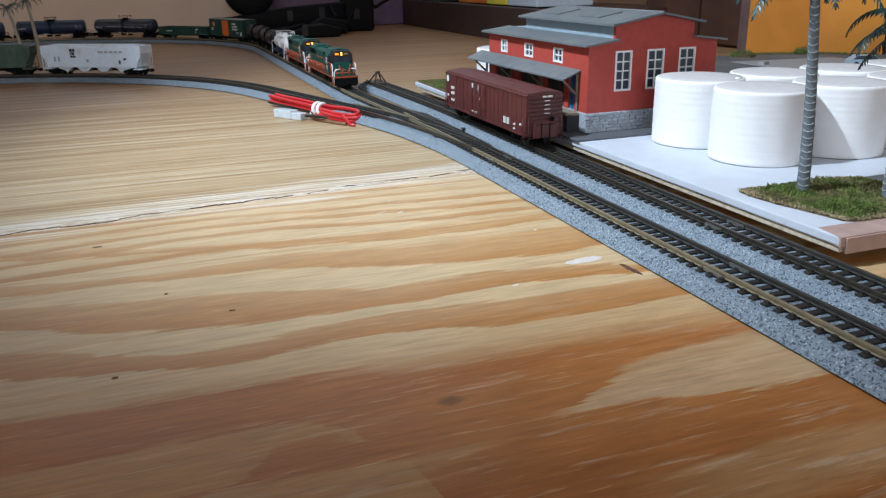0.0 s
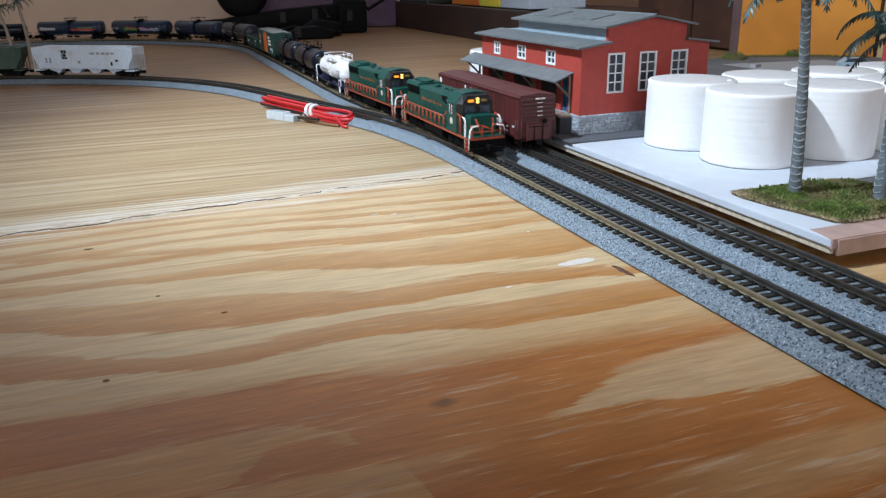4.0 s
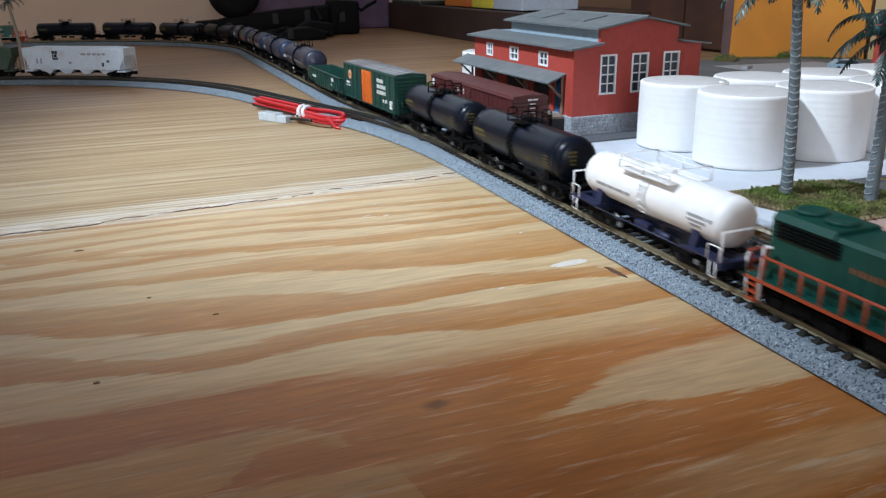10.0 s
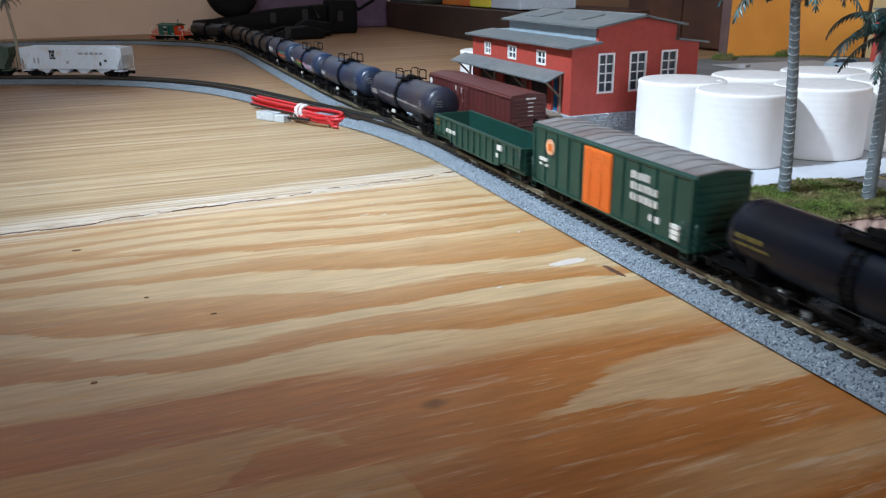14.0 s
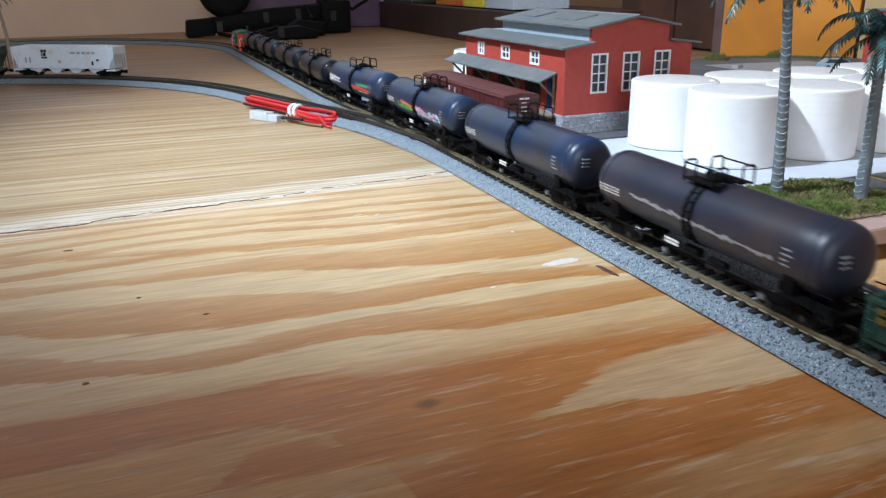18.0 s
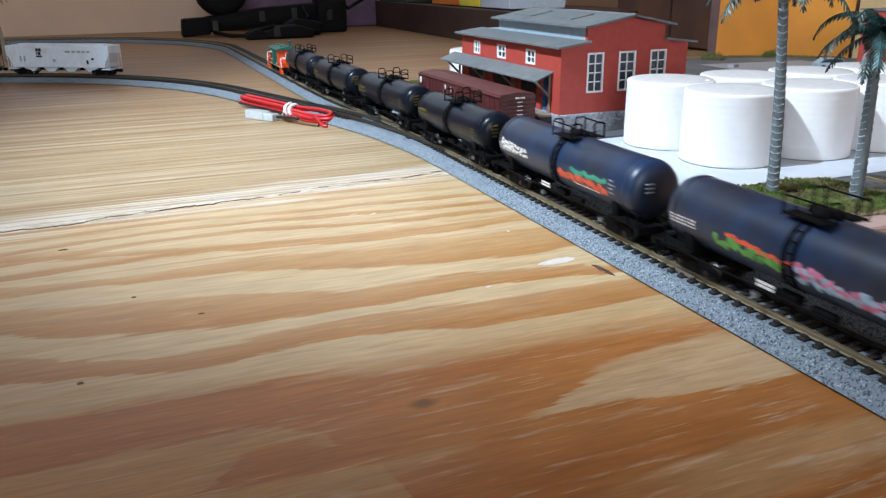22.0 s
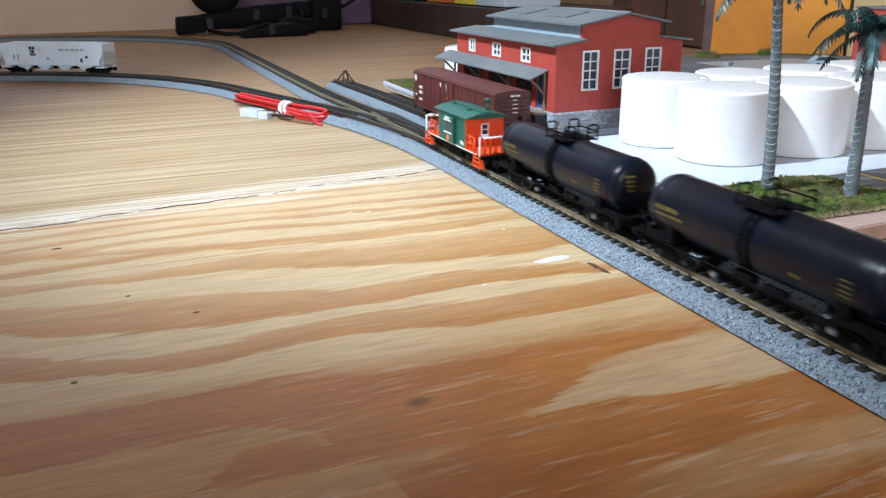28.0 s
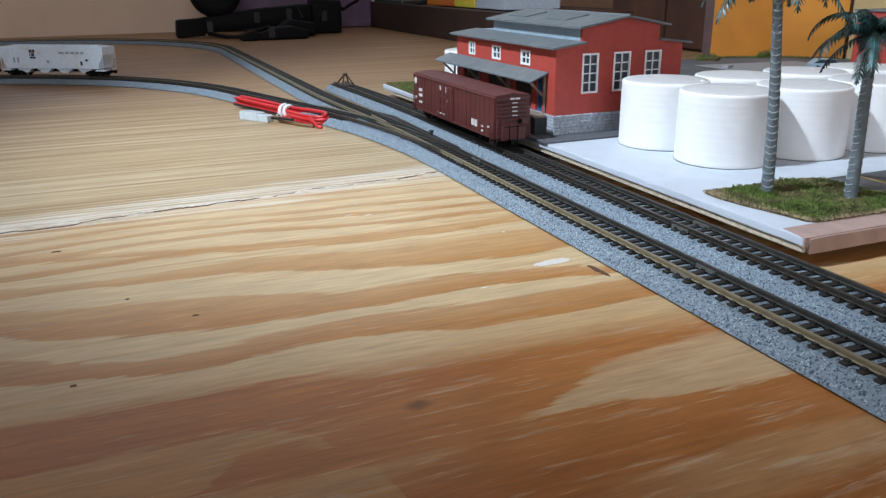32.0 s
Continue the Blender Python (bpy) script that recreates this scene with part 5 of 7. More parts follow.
def camera_bag():
    # local x runs along the bag, to the far side of the table; local -y is towards the viewer
    th = thing("camera_bag", "black padded camera bag with straps lying on plywood", "bag", at=(-1340, 80, 0), rz=90)
    part("body", padded([(-90, 6), (-52, 8), (20, 14), (86, 18), (86, 47), (0, 41), (-50, 34), (-92, 29)], -16, 16, 3.5), BLACK_FABRIC, th)
    part("side_pocket", padded([(-128, 1), (-84, 3), (-86, 29), (-126, 27)], -20, 14, 3), BLACK_FABRIC, th)
    bm = bmesh.new()
    lathe(bm, [(3, -24), (30, -23), (37, -19), (40, -10), (40, 12), (36, 20), (28, 23), (3, 24)], (0, 0, 0), "z", 40)
    bmesh.ops.rotate(bm, verts=list(bm.verts), cent=(0, 0, 0), matrix=Matrix.Rotation(math.radians(84), 3, "X"))
    bmesh.ops.translate(bm, verts=list(bm.verts), vec=V(-62, 6, 69))
    part("lens_pouch", bm, BLACK_FABRIC, th)
    part("end_pouch", padded([(84, 0), (134, 0), (135, 52), (88, 55)], -24, 26, 5), BLACK_FABRIC, th)
    part("strap_pad", padded([(-46, 0), (-19, 0), (-16, 10), (-30, 15), (-45, 9)], -126, -96, 2.5), BLACK_FABRIC, th)
    part("strap_pad", padded([(-22, 0), (54, 0), (56, 12), (30, 19), (2, 17), (-20, 10)], -124, -84, 4), BLACK_FABRIC, th)
    part("strap_pad", padded([(20, 0), (78, 0), (80, 20), (40, 26), (22, 16)], -70, -36, 4), BLACK_FABRIC, th)
    for x, y, z in ((-82, -21.5, 8), (-8, -17.5, 20), (44, -17.5, 24), (100, -25.5, 20), (-6, -125.5, 3)):
        bm = bmesh.new()
        box(bm, x, x + 9, y, y + 1.6, z, z + 16, 0.6)
        part("buckle", bm, BLACK_PLASTIC, th, "shiny black buckle")
    for pts in ([(-80, -20, 6), (-60, -60, 3.2), (-45, -100, 5), (-30, -112, 12), (0, -104, 18)], [(50, -100, 10), (72, -80, 5), (84, -40, 8), (92, -27, 22), (100, -26, 40)], [(132, 0, 44), (146, 10, 36), (158, 16, 42), (176, 22, 50)], [(60, -16, 44), (66, -40, 26), (58, -56, 24)]):
        bm = bmesh.new()
        sweep(bm, pts, 3.0, 8)
        part("strap", bm, BLACK_FABRIC, th)
    return th


camera_bag()


# ---- rolling stock: x forward, rails at z = 7 ----
def truck_meshes():
    bm = bmesh.new()
    for y in (-5.7, 5.7):
        s = 1 if y > 0 else -1
        a, b = (y, y + s * 0.9) if s > 0 else (y + s * 0.9, y)
        prism(bm, [(-9.2, 9.4), (-8.2, 8.8), (-3.4, 8.1), (3.4, 8.1), (8.2, 8.8), (9.2, 9.4), (9.0, 11.0), (7.2, 11.4), (4.0, 12.2), (-4.0, 12.2), (-7.2, 11.4), (-9.0, 11.0)], a, b, "y")
        box(bm, -2.2, 2.2, min(y, y + s * 1.2), max(y, y + s * 1.2), 8.5, 11.4, 0.2)
    box(bm, -2.6, 2.6, -5.7, 5.7, 9.6, 12.4, 0.3)
    frame_me = mesh_of("truck_frame", bm, UNDER)
    bm = bmesh.new()
    for y in (-4.5, 4.5):
        lathe(bm, [(2.9, y - 0.25 * (1 if y > 0 else -1) * 4.0), (2.9, y - (0.7 if y > 0 else -0.7)), (2.5, y - (0.6 if y > 0 else -0.6)), (2.5, y + (0.8 if y > 0 else -0.8)), (1.4, y + (0.9 if y > 0 else -0.9))][1:], seg=18, axis="z")
    bmesh.ops.rotate(bm, verts=list(bm.verts), cent=(0, 0, 0), matrix=Matrix.Rotation(math.radians(90), 3, "X"))
    rod(bm, (0, -5.7, 0), (0, 5.7, 0), 0.7, 8)
    wheel_me = mesh_of("wheelset", bm, WHEEL)
    bm = bmesh.new()
    for s in (-1, 1):
        rod(bm, (0, s * 6.5, 0), (0, s * 7.0, 0), 0.9, 10)
    cap_me = mesh_of("bearing_cap", bm, BEARING)
    return frame_me, wheel_me, cap_me


TRUCK_FRAME, WHEELSET, BEARING_CAP = truck_meshes()
bm = bmesh.new()
box(bm, 0, 7.2, -0.9, 0.9, 10.4, 11.8, 0.2)
box(bm, 6.2, 9.0, -1.4, 1.4, 9.6, 12.2, 0.5)
COUPLER = mesh_of("coupler", bm, UNDER)


def running_gear(th, length, inset, ends=True):
    """Two trucks and two couplers; length over couplers."""
    for s in (-1, 1):
        x = s * (length / 2 - inset)
        tr = piece("truck", TRUCK_FRAME, th, pose(x * MM, 0, 0))
        for q in (-5.6, 5.6):
            piece("wheelset", WHEELSET, tr, pose(q * MM, 0, 9.5 * MM))
            piece("bearing_cap", BEARING_CAP, tr, pose(q * MM, 0, 9.5 * MM))
        if ends:
            piece("coupler", COUPLER, th, pose(s * (length / 2 - 9) * MM, 0, 0, 0, 0, 0 if s > 0 else 180))


def bars(bm, x0, z0, widths, height, y, gap=0.4, thick=0.06):
    """A line of small plain bars, in place of writing, on a side that faces -y (y < 0) or +y."""
    s = 1 if y > 0 else -1
    x = x0
    for w in widths:
        box(bm, x, x + w, min(y, y + s * thick), max(y, y + s * thick), z0, z0 + height)
        x += w + gap


def ladder(bm, x, y, z0, z1, width, rungs, r=0.22, along="x"):
    def pt(a, z):
        return (x + a, y, z) if along == "x" else (x, y + a, z)
    rod(bm, pt(-width / 2, z0), pt(-width / 2, z1), r, 4)
    rod(bm, pt(width / 2, z0), pt(width / 2, z1), r, 4)
    for i in range(rungs):
        z = z0 + (z1 - z0) * (i + 0.5) / rungs
        rod(bm, pt(-width / 2, z), pt(width / 2, z), r * 0.8, 4)


def patch_on_tank(bm, r, zc, blobs, rnd):
    """Spray paint: ragged spots that hug the tank's near side."""
    for x, a, w, h in blobs:
        n = 12
        ring = []
        for i in range(n):
            t = 6.2832 * i / n
            k = rnd.uniform(0.7, 1.2)
            ang = a + math.sin(t) * h * k / r
            ring.append(bm.verts.new(V(x + math.cos(t) * w * k, -math.cos(ang) * (r + 0.06), zc + math.sin(ang) * (r + 0.06))))
        c = bm.verts.new(V(x, -math.cos(a) * (r + 0.10), zc + math.sin(a) * (r + 0.10)))
        for i in range(n):
            bm.faces.new((c, ring[i], ring[(i + 1) % n]))


def tank_bars(bm, r, zc, x0, ang, widths, height, gap=0.5, thick=0.08):
    """Small bars that lie on the tank's side at an angle above its middle."""
    for s in (-1,):
        x = x0
        for w in widths:
            y, z = -math.cos(ang) * r, zc + math.sin(ang) * r
            up = Vector((0, math.sin(ang), math.cos(ang)))
            out = Vector((0, -math.cos(ang), math.sin(ang)))
            base = Vector((x, y, z))
            vs = []
            for o in (-0.1, thick):
                for dx, du in ((0, -height / 2), (w, -height / 2), (w, height / 2), (0, height / 2)):
                    q = base + Vector((dx, 0, 0)) + up * du + out * o
                    vs.append(bm.verts.new(V(*q)))
            for f in ((0, 1, 2, 3), (4, 5, 6, 7), (0, 1, 5, 4), (1, 2, 6, 5), (2, 3, 7, 6), (3, 0, 4, 7)):
                bm.faces.new([vs[i] for i in f])
            x += w + gap


def tank_car(label, length, paint, style, r=9.5, zc=24.0):
    th = thing("tank_car", label, "tank car", "tank cars")
    L = length / 2 - 7.0
    bm = bmesh.new()
    prof = [(0.4, -L), (r * 0.5, -L + 0.35), (r * 0.78, -L + 0.95), (r * 0.93, -L + 1.9), (r, -L + 3.6)]
    for k in range(1, 10):
        prof.append((r, -L + 3.6 + (2 * L - 7.2) * k / 10))
    prof += [(q, -x) for q, x in reversed(prof[:5])]
    lathe(bm, prof, (0, 0, zc), "x", 40)
    part("tank", bm, paint, th)
    for x in (-L + 5.2, L - 5.2):
        bm = bmesh.new()
        lathe(bm, [(r + 0.12, x - 0.35), (r + 0.12, x + 0.35)], (0, 0, zc), "x", 40)
        part("weld_band", bm, paint, th)
    # waist strap, ladder and the platform on top
    bm = bmesh.new()
    lathe(bm, [(r + 0.25, -1.6), (r + 0.25, -0.8)], (0, 0, zc), "x", 36)
    lathe(bm, [(r + 0.25, 0.8), (r + 0.25, 1.6)], (0, 0, zc), "x", 36)
    part("waist_strap", bm, UNDER if style != "white" else paint, th)
    plat = UNDER if style != "white" else paint
    for s in (-1, 1):
        bm = bmesh.new()
        prev = None
        for i in range(8):
            a = math.radians(-38 + i * 16)
            p = (0, s * math.cos(a) * (r + 0.8), zc + math.sin(a) * (r + 0.8))
            rod(bm, (-1.5, p[1], p[2]), (1.5, p[1], p[2]), 0.2, 4)
            if prev:
                for x in (-1.5, 1.5):
                    rod(bm, (x, prev[1], prev[2]), (x, p[1], p[2]), 0.22, 4)
            prev = p
        part("ladder", bm, plat, th)
    top = zc + r
    bm = bmesh.new()
    if style == "white":
        box(bm, -13, 13, -7.6, -4.0, top - 0.9, top - 0.5)
        box(bm, -13, 13, 4.0, 7.6, top - 0.9, top - 0.5)
    else:
        box(bm, -6.5, 6.5, -6.4, -2.4, top - 0.2, top + 0.2)
        box(bm, -6.5, 6.5, 2.4, 6.4, top - 0.2, top + 0.2)
    part("platform", bm, plat, th)
    if style == "white":
        bm = bmesh.new()
        for q in (-1, 1):
            for h in (1.9, 3.6):
                rod(bm, (-13, q * 7.4, top + h), (13, q * 7.4, top + h), 0.24, 5)
            for x in (-13, 0, 13):
                rod(bm, (x, q * 7.4, top - 0.6), (x, q * 7.4, top + 3.6), 0.26, 5)
        for x in (-13, 13):
            rod(bm, (x, -7.4, top + 3.6), (x, 7.4, top + 3.6), 0.22, 5)
        part("railing", bm, plat, th)
    else:
        for x in (-6.3, 6.3):
            for q in (-1, 1):
                bm = bmesh.new()
                sweep(bm, [(x, q * 2.6, top), (x, q * 2.6, top + 4.4), (x, q * 3.2, top + 5.0), (x, q * 6.0, top + 5.0), (x, q * 6.6, top + 4.4), (x, q * 6.6, top - 0.6)], 0.3, 6)
                if style == "black":
                    rod(bm, (x, q * 2.6, top + 2.4), (x, q * 6.6, top + 2.4), 0.24, 5)
                part("railing", bm, plat, th)
        for q in (-1, 1):
            bm = bmesh.new()
            h = 4.4 if style == "grey" else 2.6
            rod(bm, (-6.3, q * 6.6, top + h), (6.3, q * 6.6, top + h), 0.26, 5)
            part("side_bar", bm, plat, th)
    bm = bmesh.new()
    lathe(bm, [(2.9, top - 0.8), (2.9, top + 1.2), (2.4, top + 1.7), (0.4, top + 1.9)], seg=16)
    part("dome", bm, plat, th)
    bm = bmesh.new()
    for x in (-4.2, 4.0):
        lathe(bm, [(1.0, top - 0.6), (1.0, top + 1.4), (0.5, top + 1.8)], (x, 0.4, 0), seg=10)
    part("valve", bm, plat, th)
    # underframe
    sill = FRAME_BLUE if style == "white" else UNDER
    bm = bmesh.new()
    if style == "white":
        box(bm, -length / 2 + 4, length / 2 - 4, -1.6, 1.6, 11.8, 14.2, 0.3)
        part("centre_sill", bm, sill, th)
    else:
        box(bm, -length / 2 + 4, -length / 2 + 27, -1.6, 1.6, 11.4, 14.0, 0.3)
        part("stub_sill", bm, sill, th)
        bm = bmesh.new()
        box(bm, length / 2 - 27, length / 2 - 4, -1.6, 1.6, 11.4, 14.0, 0.3)
        part("stub_sill", bm, sill, th)
    for s in (-1, 1):
        bm = bmesh.new()
        box(bm, s * (length / 2 - 4) - 1.0, s * (length / 2 - 4) + 1.0, -9.4, 9.4, 12.2, 14.4, 0.25)
        part("end_sill", bm, sill, th)
        bm = bmesh.new()
        x = s * (length / 2 - 18)
        prism(bm, [(-7.6, 12.4), (7.6, 12.4)] + [(math.sin(math.radians(g)) * (r - 0.1), zc - math.cos(math.radians(g)) * (r - 0.1)) for g in (62, 40, 20, 0, -20, -40, -62)], x - 1.6, x + 1.6, "x")
        part("saddle", bm, sill, th)
        bm = bmesh.new()
        prism(bm, [(s * (length / 2 - 4), -9.3), (s * (length / 2 - 20), -9.3), (s * (length / 2 - 20), -5), (s * (length / 2 - 4), -5)], 13.9, 14.4, "z")
        prism(bm, [(s * (length / 2 - 4), 5), (s * (length / 2 - 20), 5), (s * (length / 2 - 20), 9.3), (s * (length / 2 - 4), 9.3)], 13.9, 14.4, "z")
        part("step_board", bm, sill, th)
        for y in (-9.2, 9.2):
            bm = bmesh.new()
            sweep(bm, [(s * (length / 2 - 4), y, 14.2), (s * (length / 2 - 4), y, 18.0), (s * (length / 2 - 4.5), y, 18.4), (s * (length / 2 - 8.5), y, 18.4), (s * (length / 2 - 9), y, 18.0), (s * (length / 2 - 9), y, 14.2)], 0.22, 5)
            part("grab_rail", bm, plat if style == "white" else UNDER, th)
            bm = bmesh.new()
            sweep(bm, [(s * (length / 2 - 5.2), y, 13.9), (s * (length / 2 - 5.2), y, 9.6), (s * (length / 2 - 7.8), y, 9.6), (s * (length / 2 - 7.8), y, 13.9)], 0.24, 5)
            part("stirrup_step", bm, plat if style == "white" else UNDER, th)
    for y in (-9.0, 9.0):
        bm = bmesh.new()
        rod(bm, (-length / 2 + 16, y, 13.6), (length / 2 - 16, y, 13.6), 0.25, 5)
        part("side_rail", bm, sill, th)
    bm = bmesh.new()
    box(bm, -7, 0, -4.6, -2.0, 10.8, 13.2, 0.4)
    rod(bm, (4, -3.6, 11.8), (11, -3.6, 11.8), 1.1, 10)
    part("brake_gear", bm, sill, th)
    for x in (-11, 28):
        bm = bmesh.new()
        box(bm, x - 1.1, x + 1.1, -7.8, -6.6, 9.8, 11.3, 0.4)
        part("brake_valve", bm, VALVE, th, "small pale grey brake valve")
    if style == "white":
        for s in (-1, 1):
            bm = bmesh.new()
            for y in (-8.6, 8.6):
                rod(bm, (s * (length / 2 - 4.2), y, 14), (s * (length / 2 - 4.2), y, 22.5), 0.28, 5)
            rod(bm, (s * (length / 2 - 4.2), -8.6, 22.5), (s * (length / 2 - 4.2), 8.6, 22.5), 0.28, 5)
            part("end_rail", bm, plat, th, "white end railing")
        bm = bmesh.new()
        tank_bars(bm, r, zc, -L + 10, -0.15, (6, 4, 5, 3), 1.0)
        tank_bars(bm, r, zc, L - 14, 0.1, (7, 3), 0.9)
        tank_bars(bm, r, zc, L - 14, -0.1, (8,), 0.8)
        tank_bars(bm, r, zc, L - 13, -0.28, (5,), 0.8)
        part("lettering", bm, material("grey_lettering", (0.3, 0.31, 0.33), 0.6), th, "small grey lettering")
    running_gear(th, length, 19)
    return th, L


def decorate_black(th, L, r, zc):
    bm = bmesh.new()
    tank_bars(bm, r, zc, -L + 5, 0.12, (2.4, 1.2, 3.4, 1.6), 1.2)
    tank_bars(bm, r, zc, -L + 5, -0.1, (5.6, 6.2), 0.7)
    for a in (0.14, 0.0, -0.14, -0.28):
        tank_bars(bm, r, zc, L - 12, a, (3.4,), 0.35)
    tank_bars(bm, r, zc, L - 26, -0.3, (1.4, 1.4), 1.0)
    part("lettering", bm, LETTER_Y, th, "small yellow lettering")
    bm = bmesh.new()
    for k in range(4):
        box(bm, L - 0.3, L + 0.25 - 0.12 * k, -5 + k * 0.4, -1.5, zc + 3.5 - 1.5 * k, zc + 4.2 - 1.5 * k)
    part("end_lettering", bm, LETTER_Y, th, "small yellow lettering")


def decorate_grey(th, L, r, zc, kind, seed):
    rnd = random.Random(seed)
    bm = bmesh.new()
    for a in (-0.02, -0.12, -0.22):
        tank_bars(bm, r, zc, -L + 4, a, (0.7, 0.5, 0.8, 0.6, 0.7, 0.5, 0.7, 0.9), 0.5, 0.7)
    part("lettering", bm, LETTER_W, th, "small white lettering")
    bm = bmesh.new()
    for a in (0.2, 0.06, -0.08, -0.22):
        tank_bars(bm, r, zc, L - 13, a, (rnd.uniform(2, 4),), 0.4)
    part("lettering", bm, LETTER_G, th, "small dull grey lettering")
    # grey instead of white: shade on the tank end put into the lettering
    bm = bmesh.new()
    for k in range(3):
        box(bm, L - 0.6, L + 0.15, -4.6, -1.6, zc + 2.6 - 1.3 * k, zc + 2.9 - 1.3 * k)
    part("end_lettering", bm, LETTER_G, th, "small dull grey lettering")

    bm = bmesh.new()
    for z, ws in ((14.9, (1.0, 1.6, 1.2, 1.5)), (13.9, (1.4, 1.2, 1.7, 1.0))):
        bars(bm, -9.5, z, ws, 0.7, -8.75, 0.2, 0.1)
    part("sill_lettering", bm, LETTER_W, th, "small white lettering")
    bm = bmesh.new()
    box(bm, -10, -2.6, -8.75, -8.45, 13.6, 15.7)
    part("sill_plate", bm, UNDER, th)

    def spray(mat, blobs, label):
        bm = bmesh.new()
        patch_on_tank(bm, r, zc, blobs, rnd)
        part("graffiti", bm, mat, th, label)

    if kind == "streak":
        spray(LETTER_G, [(-26 + i * 1.9, -0.02 - 0.006 * i + rnd.uniform(-0.03, 0.03), rnd.uniform(0.9, 2.0), rnd.uniform(0.25, 0.8)) for i in range(31)], "scrubbed white paint streak")
    elif kind == "colours":
        spray(GRAF_GREEN, [(-25 + i * 0.72, -0.24 + rnd.uniform(-0.16, 0.14), rnd.uniform(0.6, 1.4), rnd.uniform(0.5, 1.3)) for i in range(32)], "green spray paint letters")
        spray(GRAF_RED, [(-20 + i * 1.9, -0.04 - 0.006 * i + rnd.uniform(-0.08, 0.06), 1.5, 0.7) for i in range(12)], "red spray paint")
        spray(GRAF_BLUE, [(3 + i * 1.0, -0.36 + rnd.uniform(-0.12, 0.24), rnd.uniform(0.8, 1.7), rnd.uniform(0.6, 1.5)) for i in range(31)], "pale blue spray paint")
        spray(GRAF_PINK, [(3 + i * 0.9, -0.18 - 0.004 * i + rnd.uniform(-0.15, 0.14), rnd.uniform(0.7, 1.5), rnd.uniform(0.6, 1.6)) for i in range(28)], "pink spray paint letters")
    elif kind == "script":
        spray(LETTER_W, [(-L + 6 + i * 0.62, 0.02 + 0.15 * math.sin(i * 1.45) - 0.004 * i + rnd.uniform(-0.03, 0.03), 0.95, 0.6) for i in range(34)], "scrawled white spray paint letters")
        spray(LETTER_G, [(-L + 6 + i * 1.2, -0.26 + rnd.uniform(-0.03, 0.03), 0.9, 0.4) for i in range(11)], "thin grey-white spray paint line")
        spray(GRAF_RED, [(3 + i * 0.85, -0.20 - 0.002 * i + rnd.uniform(-0.14, 0.13), rnd.uniform(0.6, 1.4), rnd.uniform(0.6, 1.4)) for i in range(36)], "orange-red spray paint letters")
        spray(GRAF_TEAL, [(12 + i * 2.0, 0.06 + rnd.uniform(-0.06, 0.06), 1.5, 0.9) for i in range(11)], "teal green spray paint")
        spray(LETTER_W, [(14 + i * 2.0, -0.42, 1.2, 0.3) for i in range(8)], "thin white spray paint line")


